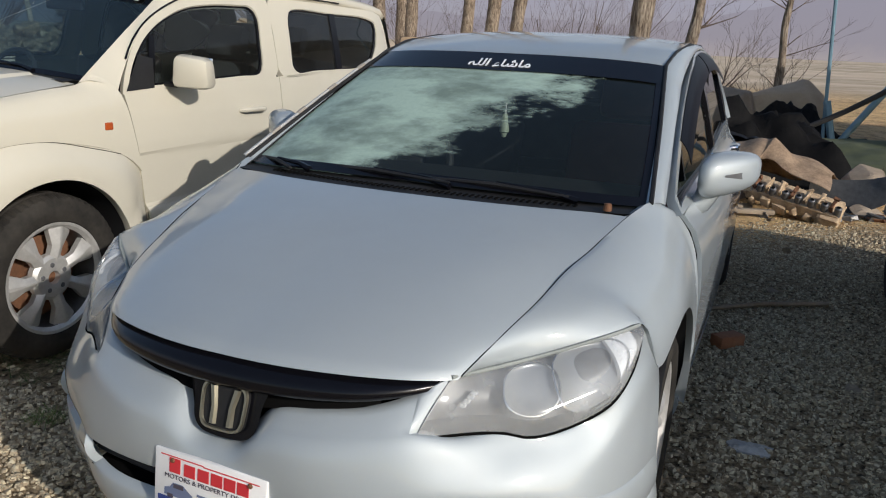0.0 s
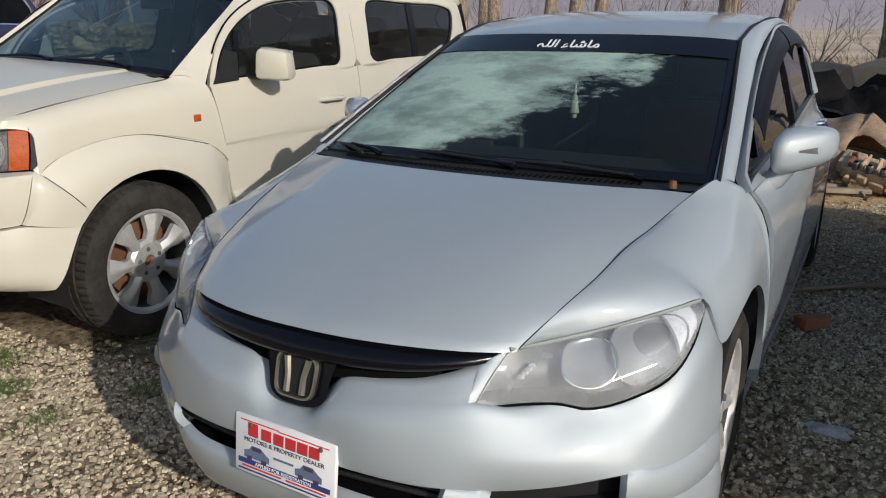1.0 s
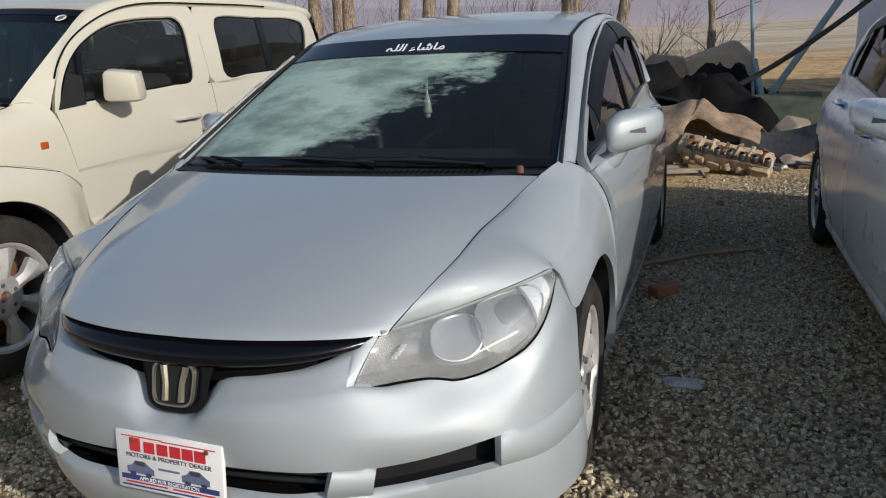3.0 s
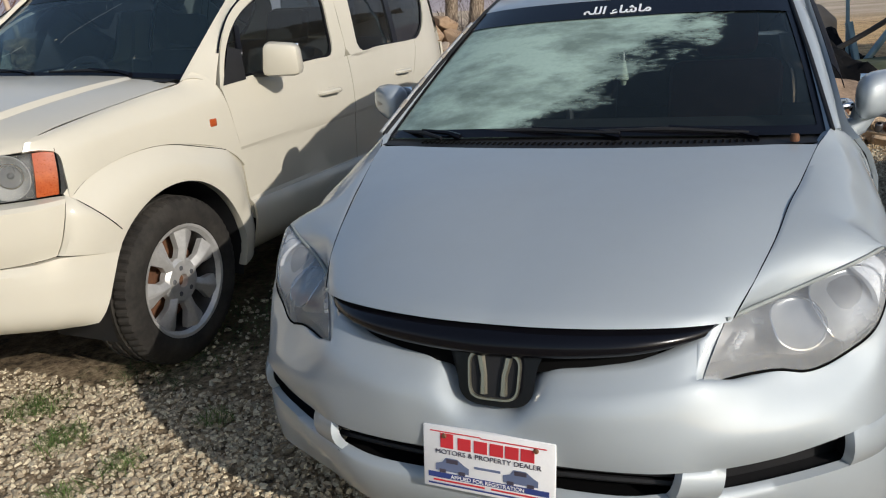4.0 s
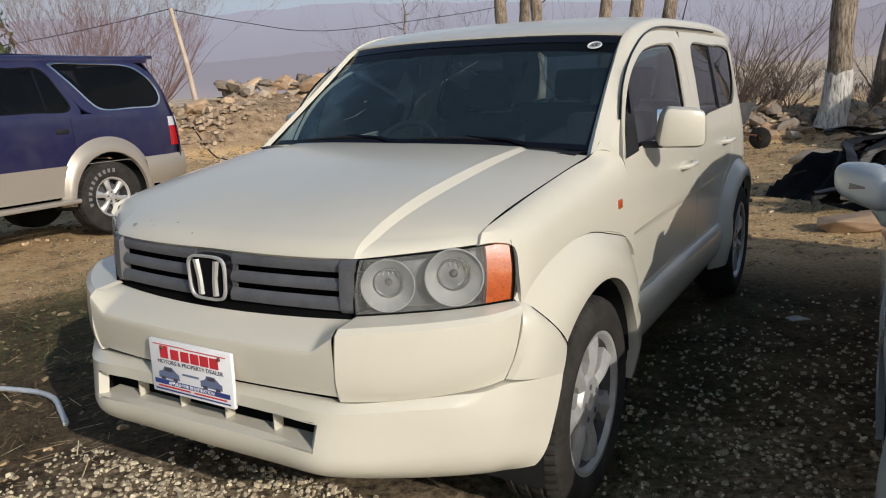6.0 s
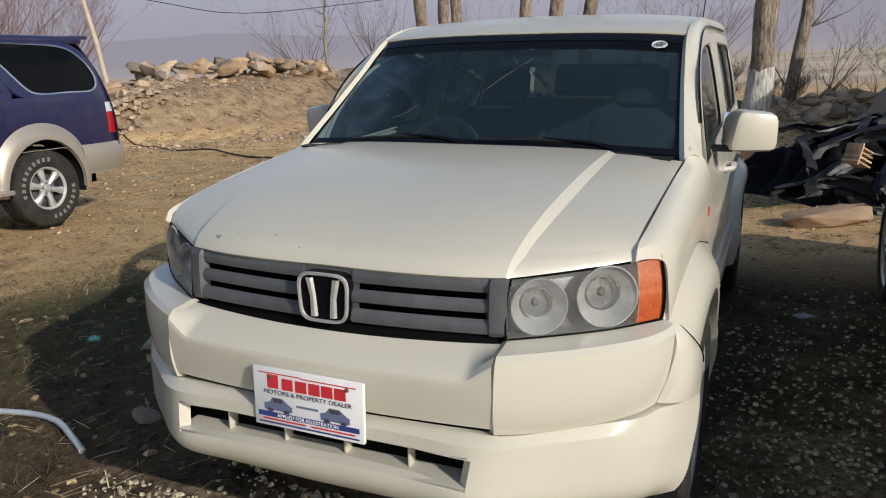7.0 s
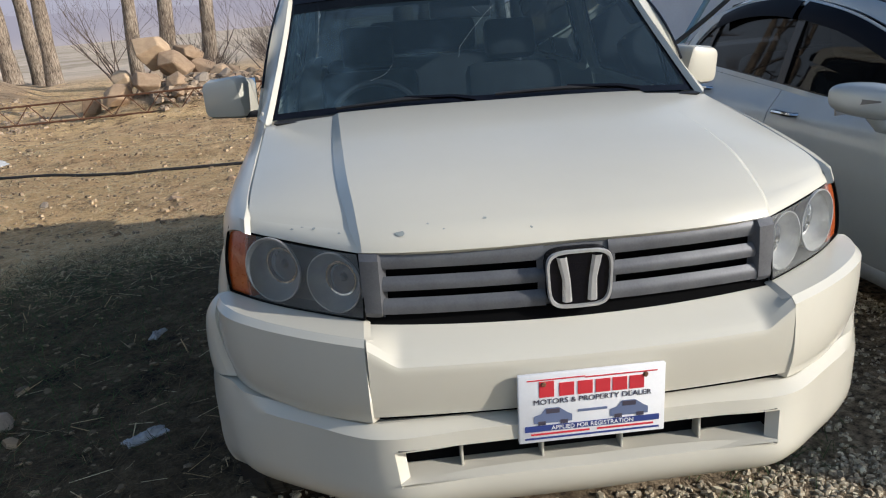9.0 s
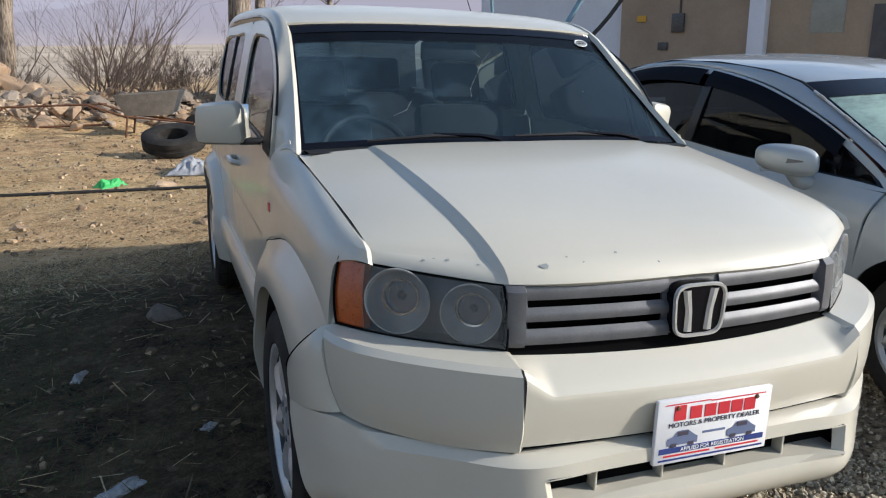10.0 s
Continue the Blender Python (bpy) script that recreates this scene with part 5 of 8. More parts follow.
    for door, v, z in ((d1, 2.25, .838), (d2, 3.25, .885)):
        bm = bmesh.new()
        u = c_side(v, z)[0]
        tube(bm, [tuple(np.array(p) * [s, 1, 1]) for p in spline([(u - .006, v - .10, z), (u + .026, v - .08, z + .003), (u + .032, v, z + .005), (u + .026, v + .08, z + .003), (u - .006, v + .10, z)], 12)], 0.012, 8)
        part("handle", bm, M_CHROME, door, "bright door handle")
    rail = [[(.692, .992, .922), (.712, 1.03, .922), (.722, 1.075, .908)],
            [(.668, 1.18, 1.012), (.690, 1.20, 1.008), (.707, 1.225, .990)],
            [(.640, 1.40, 1.115), (.662, 1.41, 1.110), (.684, 1.43, 1.094)],
            [(.600, 1.68, 1.242), (.625, 1.68, 1.236), (.662, 1.66, 1.186)],
            [(.583, 1.81, 1.300), (.606, 1.82, 1.292), (.648, 1.80, 1.234)],
            [(.588, 2.02, 1.350), (.610, 2.02, 1.340), (.640, 1.98, 1.288)],
            [(.600, 2.40, 1.388), (.618, 2.40, 1.378), (.624, 2.38, 1.354)],
            [(.600, 2.85, 1.392), (.616, 2.85, 1.384), (.616, 2.80, 1.371)],
            [(.600, 3.28, 1.338), (.622, 3.26, 1.328), (.642, 3.22, 1.332)],
            [(.618, 3.62, 1.215), (.646, 3.58, 1.220), (.670, 3.55, 1.225)],
            [(.648, 3.86, 1.115), (.680, 3.79, 1.110), (.706, 3.72, 1.105)],
            [(.676, 4.00, 1.068), (.712, 3.88, 1.050), (.738, 3.76, 1.010)]]
    panel("roof_pillar", [f(sheet(rail, 50, 8))], M_SILVER, saloon, depth=0.02)
    bm = bmesh.new()
    tube(bm, [tuple(np.array(r[0]) * [s, 1, 1] + [0, 0, .001]) for r in rail[:9]], 0.007, 6)
    part("roof_seal", bm, M_BLACK, saloon)
    if s < 0:
        edge_ = spline([tuple(np.array(r[0]) * [s, 1, 1] + [-.010, -.004, .008]) for r in rail[:5]], 60)
        bm = bmesh.new()
        tube(bm, edge_[:53], 0.006, 6)
        strip_ = part("pillar_strip", bm, M_ALLOY, saloon, "worn bright strip beside the windscreen")
        for k in (10, 20, 33, 46):
            bm = bmesh.new()
            tube(bm, edge_[k:k + 4], .0085, 6)
            part("filler_patch", bm, M_TAUPE, strip_, "dry tan filler patch")
    # door mirror on a stalk; the one on the far side stands a little further out
    mu, hw, v0 = (.872, .090, 1.425) if s > 0 else (.915, .088, 1.545)
    bm = bmesh.new()
    rows = []
    for k in range(15):
        a = -math.pi / 2 + math.pi * k / 14
        rows.append([])
        for j in range(24):
            b = 2 * math.pi * j / 24
            e = lambda x, p: math.copysign(abs(x) ** p, x)
            x, y, z = e(math.sin(a), .70), e(math.cos(a), .6) * e(math.cos(b), .75), e(math.cos(a), .6) * e(math.sin(b), .62)
            y = y * .055 if y > 0 else y * (.105 - .03 * x)
            rows[-1].append((s * (mu + hw * x), v0 + y + .055 * x, .977 + z * (.069 - .012 * x) + .014 * x))
    add_grid(bm, np.array(rows), close_v=True)
    mm = part("door_mirror", bm, M_SILVER, saloon)
    bm = bmesh.new()
    tube(bm, [(s * .742, v0 - .045, .850), (s * (mu - .075), v0 - .03, .875), (s * (mu - .052), v0 - .015, .925)], [.040, .034, .040], 10)
    part("mirror_stalk", bm, M_SILVER, mm)
    strip = [(x_, v0 + .055 * x_ - (.107 - .03 * x_) * c_ - .001) for x_, c_ in ((-.1, .99), (.4, .95), (.84, .64))]
    panel("mirror_lamp", [np.array([[(s * (mu + hw * x_), v_, .972 + dz + .006), (s * (mu + hw * x_), v_, .972 - dz + .006)] for (x_, v_), dz in zip(strip, (.003, .010, .016))])], M_HOUSING, mm, "dull clear turn lamp strip", depth=0)
    bm = bmesh.new()
    bm_box(bm, (s * mu, v0 + .056, .972), (hw * 1.55, .006, .115), None, 0.002)
    part("mirror_glass", bm, M_CHROME, mm)
croof = [[(0, 1.715, 1.318), (.3, 1.72, 1.316), (.49, 1.765, 1.308), (.575, 1.81, 1.300)],
         [(0, 1.85, 1.352), (.3, 1.85, 1.349), (.50, 1.88, 1.336), (.580, 1.92, 1.328)],
         [(0, 2.10, 1.395), (.32, 2.10, 1.390), (.52, 2.10, 1.372), (.588, 2.10, 1.362)],
         [(0, 2.50, 1.425), (.33, 2.50, 1.419), (.53, 2.50, 1.402), (.596, 2.50, 1.390)],
         [(0, 2.90, 1.426), (.33, 2.90, 1.420), (.53, 2.90, 1.402), (.598, 2.90, 1.389)],
         [(0, 3.38, 1.370), (.33, 3.37, 1.365), (.52, 3.33, 1.349), (.598, 3.28, 1.338)]]
whole("roof", sheet(croof, 36, 20), M_SILVER, saloon, depth=0.03)


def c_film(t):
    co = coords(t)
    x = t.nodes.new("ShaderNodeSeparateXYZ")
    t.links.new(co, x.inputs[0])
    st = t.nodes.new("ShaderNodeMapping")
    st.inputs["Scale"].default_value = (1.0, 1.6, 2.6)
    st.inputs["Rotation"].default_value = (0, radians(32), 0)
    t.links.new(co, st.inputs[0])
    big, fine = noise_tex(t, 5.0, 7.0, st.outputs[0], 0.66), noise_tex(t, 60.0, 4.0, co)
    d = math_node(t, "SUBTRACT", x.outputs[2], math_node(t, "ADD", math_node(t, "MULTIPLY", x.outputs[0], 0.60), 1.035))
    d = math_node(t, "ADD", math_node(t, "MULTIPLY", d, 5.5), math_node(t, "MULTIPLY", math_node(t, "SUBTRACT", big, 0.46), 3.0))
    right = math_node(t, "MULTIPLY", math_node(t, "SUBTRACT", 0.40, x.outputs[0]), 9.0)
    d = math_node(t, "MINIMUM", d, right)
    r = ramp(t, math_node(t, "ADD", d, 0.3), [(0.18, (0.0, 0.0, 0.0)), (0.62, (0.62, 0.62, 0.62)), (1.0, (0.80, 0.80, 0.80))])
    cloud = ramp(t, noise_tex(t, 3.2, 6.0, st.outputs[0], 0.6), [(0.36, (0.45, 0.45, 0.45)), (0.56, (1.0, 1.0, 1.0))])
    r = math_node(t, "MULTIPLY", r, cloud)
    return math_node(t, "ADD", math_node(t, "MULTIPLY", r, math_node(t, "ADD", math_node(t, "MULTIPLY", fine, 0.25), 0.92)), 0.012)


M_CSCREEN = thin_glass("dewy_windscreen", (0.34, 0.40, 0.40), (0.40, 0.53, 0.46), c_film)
sg = sheet([[(0, .880, .925), (.3, .890, .923), (.55, .935, .915), (.686, 1.0, .908)],
            [(0, 1.29, 1.128), (.3, 1.295, 1.125), (.54, 1.34, 1.112), (.638, 1.40, 1.103)],
            [(0, 1.715, 1.313), (.3, 1.72, 1.311), (.49, 1.765, 1.303), (.578, 1.81, 1.294)]], 24, 20)
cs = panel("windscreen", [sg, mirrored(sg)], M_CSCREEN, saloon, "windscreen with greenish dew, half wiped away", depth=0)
cs.visible_shadow = False
up = np.array([0, -.003, .004])
band = np.array([sg[-1] + up, sg[-3] + up, sg[-5] + up])
panel("sun_band", [band, mirrored(band)], M_GLOSSBLACK, cs, "black sun band along the windscreen's top", depth=0)
edge = [np.array([sg[:, -1], sg[:, -1] + (sg[:, -3] - sg[:, -1]) * .45]) + up, np.array([sg[0], sg[2] * .55 + sg[0] * .45]) + up]
panel("windscreen_border", edge + [mirrored(e) for e in edge], M_GLOSSBLACK, cs, "black border", depth=0, weld=False)
# white script on the band: the phrase in joined letter forms, set from the left
me = text_mesh("\ufba7\ufee0\ufedf\ufe8d \ufe80\ufe8e\ufeb7\ufe8e\ufee3", .075, thick=.0006, bold=.0013)
xs_ = [v.co.x for v in me.vertices]
ys_ = [v.co.y for v in me.vertices]
for v in me.vertices:
    v.co.x = (v.co.x - (max(xs_) + min(xs_)) / 2) * .245 / (max(xs_) - min(xs_))
    v.co.y = (v.co.y - (max(ys_) + min(ys_)) / 2) * .068 / (max(ys_) - min(ys_))
me.materials.append(M_WHITEINK)
script = new("script", me)
script.parent = cs
script.matrix_local = Matrix.Translation((.002, 1.612, 1.2805)) @ Matrix.Rotation(radians(25), 4, "X")
tagged(script, "white flowing script on the dark band")
us = np.linspace(-.66, .66, 30)
cw = lambda u: (abs(u) / .66) ** 2
panel("cowl", [np.array([[(u, .772 + .125 * cw(u), .905), (u, .80 + .12 * cw(u), .912 - .006 * cw(u)), (u, .86 + .11 * cw(u), .918 - .012 * cw(u)), (u, .90 + .11 * cw(u), .922 - .014 * cw(u))] for u in us])], M_BLACK, saloon, "black slotted plastic cowl", depth=0.02)
for k in range(56):
    u = -.50 + k * .0182
    bm = bmesh.new()
    bm_box(bm, (u, .822 + .12 * cw(u), .9165 - .007 * cw(u)), (.006, .034, .003))
    part("cowl_slot", bm, M_GAP, saloon)
wiper(saloon, (.13, .86, .930), (-.14, .90, .938), (-.44, .95, .935))
wiper(saloon, (-.38, .90, .925), (-.52, .93, .930), (-.62, 1.0, .932))
wiper(saloon, (.50, .915, .920), (.26, .905, .935), (.02, .90, .940))
bm = bmesh.new()
lathe(bm, [(0, .012), (.010, .010), (.012, 0), (.012, -.01)], 12, Matrix.Translation((.592, .880, .920)))
part("wiper_nut", bm, M_RUST, saloon)
# tail and rear glass
bl = sheet([[(0, 3.40, 1.362), (.33, 3.39, 1.357), (.52, 3.35, 1.341), (.595, 3.30, 1.329)], [(0, 3.98, 1.08), (.35, 3.97, 1.08), (.58, 3.96, 1.075), (.668, 3.97, 1.07)]], 8, 12)
whole("rear_window", bl, M_DARKGLASS, saloon, depth=0).visible_shadow = False
bt = sheet([[(0, 3.98, 1.075), (.35, 3.97, 1.075), (.62, 3.95, 1.07), (.694, 3.85, 1.060)], [(0, 4.38, 1.06), (.4, 4.37, 1.06), (.57, 4.35, 1.055), (.616, 4.34, 1.045)], [(0, 4.42, .95), (.4, 4.41, .95), (.59, 4.38, .94), (.645, 4.35, .93)], [(0, 4.44, .85), (.4, 4.43, .85), (.63, 4.40, .85), (.695, 4.36, .85)], [(0, 4.46, .4), (.4, 4.45, .4), (.66, 4.42, .4), (.735, 4.38, .4)]], 14, 14)
whole("boot_lid", bt, M_SILVER, saloon)
for c, s_ in (((0, .78, .50), (1.06, .60, .50)), ((0, .42, .46), (.9, .30, .36)), ((0, 2.3, .27), (1.46, 2.6, .12)), ((0, 3.7, .5), (1.06, 1.3, .5)), ((0, .24, .46), (.62, .34, .24))):
    bm = bmesh.new()
    bm_box(bm, c, s_)
    part("inner_shell", bm, M_GAP, saloon, "dark underbody")
for s in (1, -1):
    for hv in (C_FH, C_RH):
        bm = bmesh.new()
        a = np.linspace(radians(-12), radians(192), 22)
        add_grid(bm, np.array([[(s * u, hv - .372 * math.cos(k), C_HZ + .372 * math.sin(k)) for k in a] for u in (.82, .52)]))
        part("wheel_liner", bm, M_BLACK, saloon)
        wheel(saloon, s * (.808 if hv < 1 else .840), hv, C_HZ, .308, .20, .205, 5, True, wide=(0.07, 0.155), disc=M_GUNMETAL)
# cabin
panel("dashboard", [np.array([[(u, .94, .895), (u, 1.25, .93), (u, 1.42, .90), (u, 1.46, .78), (u, 1.46, .5)] for u in np.linspace(-.66, .66, 10)])], M_DASH, saloon, depth=0)
seat(saloon, -.36, 2.0, .40, M_SEAT)
seat(saloon, .36, 2.0, .40, M_REDSEAT)
seat(saloon, 0, 2.85, .42, M_SEAT, "rear_seat", 1.2)
steering_wheel(saloon, -.36, 1.60, .86)
panel("headlining", [sheet([[(x, y, z - .03) for x, y, z in r] for r in croof], 12, 8), mirrored(sheet([[(x, y, z - .03) for x, y, z in r] for r in croof], 12, 8))], M_TRIM, saloon, depth=0)
bm = bmesh.new()
bm_box(bm, (0, 1.72, 1.22), (.22, .03, .06), None, 0.01)
part("rear_view_mirror", bm, M_DASH, saloon)
bm = bmesh.new()
tube(bm, [(.012, 1.69, 1.20), (.014, 1.68, 1.12), (.015, 1.675, 1.07)], [.003, .004, .004], 6)
orn = part("hanging_ornament", bm, M_WHITEINK, saloon, "white tasselled ornament on a cord")
bm = bmesh.new()
lathe(bm, [(0, .035), (.008, .034), (.012, .02), (.020, -.035), (.012, -.04), (.010, -.055), (0, -.058)], 14, Matrix.Translation((.015, 1.672, 1.055)))
part("pendant", bm, mat("pale_pendant", (0.55, 0.62, 0.48), 0.4), orn)
dealer_plate("dealer_plate", saloon.matrix_world @ Matrix.Translation((.008, -.078, .400)) @ Matrix.Rotation(radians(1.5), 4, "Y") @ Matrix.Rotation(radians(86), 4, "X"), .286, .142, "white dealer's paper plate with a torn plastic cover")
# ---- ground ----
def sm(x):
    x = np.clip(x, 0, 1)
    return x * x * (3 - 2 * x)


def local_w(x, y):
    dx, dy = x + 2.505, y - 2.9535
    return dx * 0.906 - dy * 0.4235, dx * 0.4235 + dy * 0.906


def ridge(x, y, a, b, h, w):
    ax, ay, bx, by = *a, *b
    t = np.clip(((x - ax) * (bx - ax) + (y - ay) * (by - ay)) / ((bx - ax) ** 2 + (by - ay) ** 2), 0, 1)
    d2 = (x - ax - t * (bx - ax)) ** 2 + (y - ay - t * (by - ay)) ** 2
    return h * np.exp(-d2 / (w * w))


def height(x, y):
    x, y = np.asarray(x, float), np.asarray(y, float)
    u, v = local_w(x, y)
    h = 0.033 * np.clip(0.8 - u, 0, 1.7) * sm((v + 2.0) / 1.5) * (1 - sm((v - 4.5) / 3)) * (1 - sm((-u - 1.4) / 3.0))
    h = h + 1.3 * sm((y - (20.5 + 0.45 * (x + 10))) / (2.5 + 9 * sm((x + 9) / 5))) * sm((-1.0 - x) / 4)
    h = h + ridge(x, y, (0.6, 18.9), (7.0, 17.2), 0.55, 0.85) + ridge(x, y, (-0.3, 19.8), (1.2, 20.2), 0.5, 1.0) + ridge(x, y, (-10.5, 26), (-6.5, 30.5), 0.4, 1.1)
    h = h - ridge(x, y, (-2.05, 8.3), (-4.2, 9.7), 0.11, 1.1)
    r = np.hypot(x, y)
    h = h + 0.0125 * np.maximum(0, r - 35)
    far = sm((r - 9) / 6)
    h = h + far * (0.06 * np.sin(x * 0.9 + 1.3 * np.sin(y * 0.5)) * np.sin(y * 0.8 + x * 0.2) + 0.035 * np.sin(2.3 * x + y) * np.sin(1.9 * y) + 0.02 * np.sin(5.1 * x + 2 * np.sin(3 * y)) * np.sin(4.3 * y))
    return h


axis = 2.2 * np.sinh(np.linspace(-1, 1, 301) * 6.3)
gx, gy = np.meshgrid(axis * 1.0, axis + 6.0, indexing="ij")
gz = height(gx, gy)
nv = len(axis)
idx = np.arange(nv * nv).reshape(nv, nv)
quads = np.stack([idx[:-1, :-1], idx[1:, :-1], idx[1:, 1:], idx[:-1, 1:]], -1).reshape(-1, 4)
me = bpy.data.meshes.new("ground")
me.from_pydata(np.stack([gx, gy, gz], -1).reshape(-1, 3).tolist(), [], quads.tolist())
me.shade_smooth()

m_ground = mat("earth", (0.3, 0.2, 0.1), 0.95, spec=0.2)
t, b = nodes_of(m_ground)
co = coords(t)
x = t.nodes.new("ShaderNodeSeparateXYZ")
t.links.new(co, x.inputs[0])
n1, n2, n3 = noise_tex(t, 0.35, 5, co), noise_tex(t, 3.0, 7, co, 0.7), noise_tex(t, 26.0, 6, co, 0.7)
w12 = math_node(t, "ADD", math_node(t, "MULTIPLY", n2, 0.55), math_node(t, "MULTIPLY", n3, 0.45))
straw = ramp(t, w12, [(0.38, (0.12, 0.078, 0.042)), (0.46, (0.55, 0.355, 0.170)), (0.53, (0.73, 0.50, 0.245)), (0.63, (0.82, 0.61, 0.35))])
earth = ramp(t, w12, [(0.39, (0.10, 0.066, 0.040)), (0.49, (0.54, 0.345, 0.175)), (0.63, (0.74, 0.52, 0.295))])
dirt = mix(t, ramp(t, n1, [(0.40, (0, 0, 0)), (0.58, (1, 1, 1))]), earth, straw)
dirt = mix(t, math_node(t, "MULTIPLY", ramp(t, noise_tex(t, 0.9, 5, co), [(0.55, (0, 0, 0)), (0.70, (1, 1, 1))]), 0.25), dirt, (0.12, 0.12, 0.05))
bank = ramp(t, w12, [(0.38, (0.09, 0.058, 0.034)), (0.50, (0.36, 0.25, 0.15)), (0.64, (0.55, 0.40, 0.25))])
rise = math_node(t, "ADD", math_node(t, "MULTIPLY", x.outputs[2], 1.6), math_node(t, "MULTIPLY", math_node(t, "SUBTRACT", n2, 0.5), 1.2))
dirt = mix(t, ramp(t, rise, [(0.22, (0, 0, 0)), (0.55, (1, 1, 1))]), dirt, bank)
# dark earth tone that paints the cream car's shade into the ground colour
shade_earth = ramp(t, w12, [(0.40, (0.014, 0.010, 0.006)), (0.52, (0.062, 0.044, 0.025)), (0.64, (0.165, 0.118, 0.068))])
grav = ramp(t, n3, [(0.36, (0.055, 0.040, 0.026)), (0.50, (0.27, 0.20, 0.122)), (0.64, (0.46, 0.355, 0.23))])
uu = math_node(t, "SUBTRACT", math_node(t, "MULTIPLY", math_node(t, "ADD", x.outputs[0], 2.505), 0.906), math_node(t, "MULTIPLY", math_node(t, "SUBTRACT", x.outputs[1], 2.9535), 0.4235))
vv = math_node(t, "ADD", math_node(t, "MULTIPLY", math_node(t, "ADD", x.outputs[0], 2.505), 0.4235), math_node(t, "MULTIPLY", math_node(t, "SUBTRACT", x.outputs[1], 2.9535), 0.906))
left_ = math_node(t, "SUBTRACT", math_node(t, "ADD", uu, 1.2), math_node(t, "MULTIPLY", math_node(t, "GREATER_THAN", vv, 0.3), 0.45))
edge = math_node(t, "MINIMUM", left_, math_node(t, "MULTIPLY", math_node(t, "SUBTRACT", math_node(t, "ADD", 3.2, math_node(t, "MULTIPLY", math_node(t, "MINIMUM", math_node(t, "MAXIMUM", math_node(t, "SUBTRACT", uu, 2.2), 0.0), 2.0), 0.9)), math_node(t, "SUBTRACT", vv, math_node(t, "MULTIPLY", uu, 0.35))), 0.8))
lane = math_node(t, "MULTIPLY", math_node(t, "LESS_THAN", uu, 1.75), ramp(t, math_node(t, "MULTIPLY", math_node(t, "SUBTRACT", vv, 0.3), 1.4), [(0.0, (0, 0, 0)), (1.0, (1, 1, 1))]))
edge = math_node(t, "SUBTRACT", edge, math_node(t, "MULTIPLY", lane, 1.5))
edge = math_node(t, "ADD", edge, math_node(t, "MULTIPLY", math_node(t, "SUBTRACT", n2, 0.5), 1.6))
# mask cut along the cream car's shadow edge, roughened by noise
shade_mask = math_node(t, "SUBTRACT", math_node(t, "ADD", 4.6, math_node(t, "MULTIPLY", math_node(t, "MAXIMUM", math_node(t, "SUBTRACT", -2.6, uu), 0.0), -2.2)), vv)
shade_mask = math_node(t, "ADD", shade_mask, math_node(t, "MULTIPLY", math_node(t, "SUBTRACT", n2, 0.5), 1.6))
dirt = mix(t, math_node(t, "MULTIPLY", ramp(t, shade_mask, [(0.0, (0, 0, 0)), (1.0, (1, 1, 1))]), 0.92), dirt, shade_earth)
col = mix(t, ramp(t, edge, [(0.0, (0, 0, 0)), (0.8, (1, 1, 1))]), dirt, grav)
dist = t.nodes.new("ShaderNodeVectorMath")
dist.operation = "LENGTH"
t.links.new(co, dist.inputs[0])
st = t.nodes.new("ShaderNodeMapping")
st.inputs["Scale"].default_value = (0.03, 0.10, 1)
t.links.new(co, st.inputs[0])
field = ramp(t, noise_tex(t, 1.0, 6, st.outputs[0], 0.7), [(0.30, (0.27, 0.22, 0.13)), (0.42, (0.46, 0.36, 0.25)), (0.55, (0.62, 0.50, 0.37)), (0.70, (0.74, 0.61, 0.46))])
col = mix(t, ramp(t, math_node(t, "MULTIPLY", dist.outputs["Value"], 0.01), [(0.36, (0, 0, 0)), (0.52, (1, 1, 1))]), col, field)
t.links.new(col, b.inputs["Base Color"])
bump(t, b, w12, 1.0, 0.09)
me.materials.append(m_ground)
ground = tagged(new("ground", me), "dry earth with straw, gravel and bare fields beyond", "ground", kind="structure")


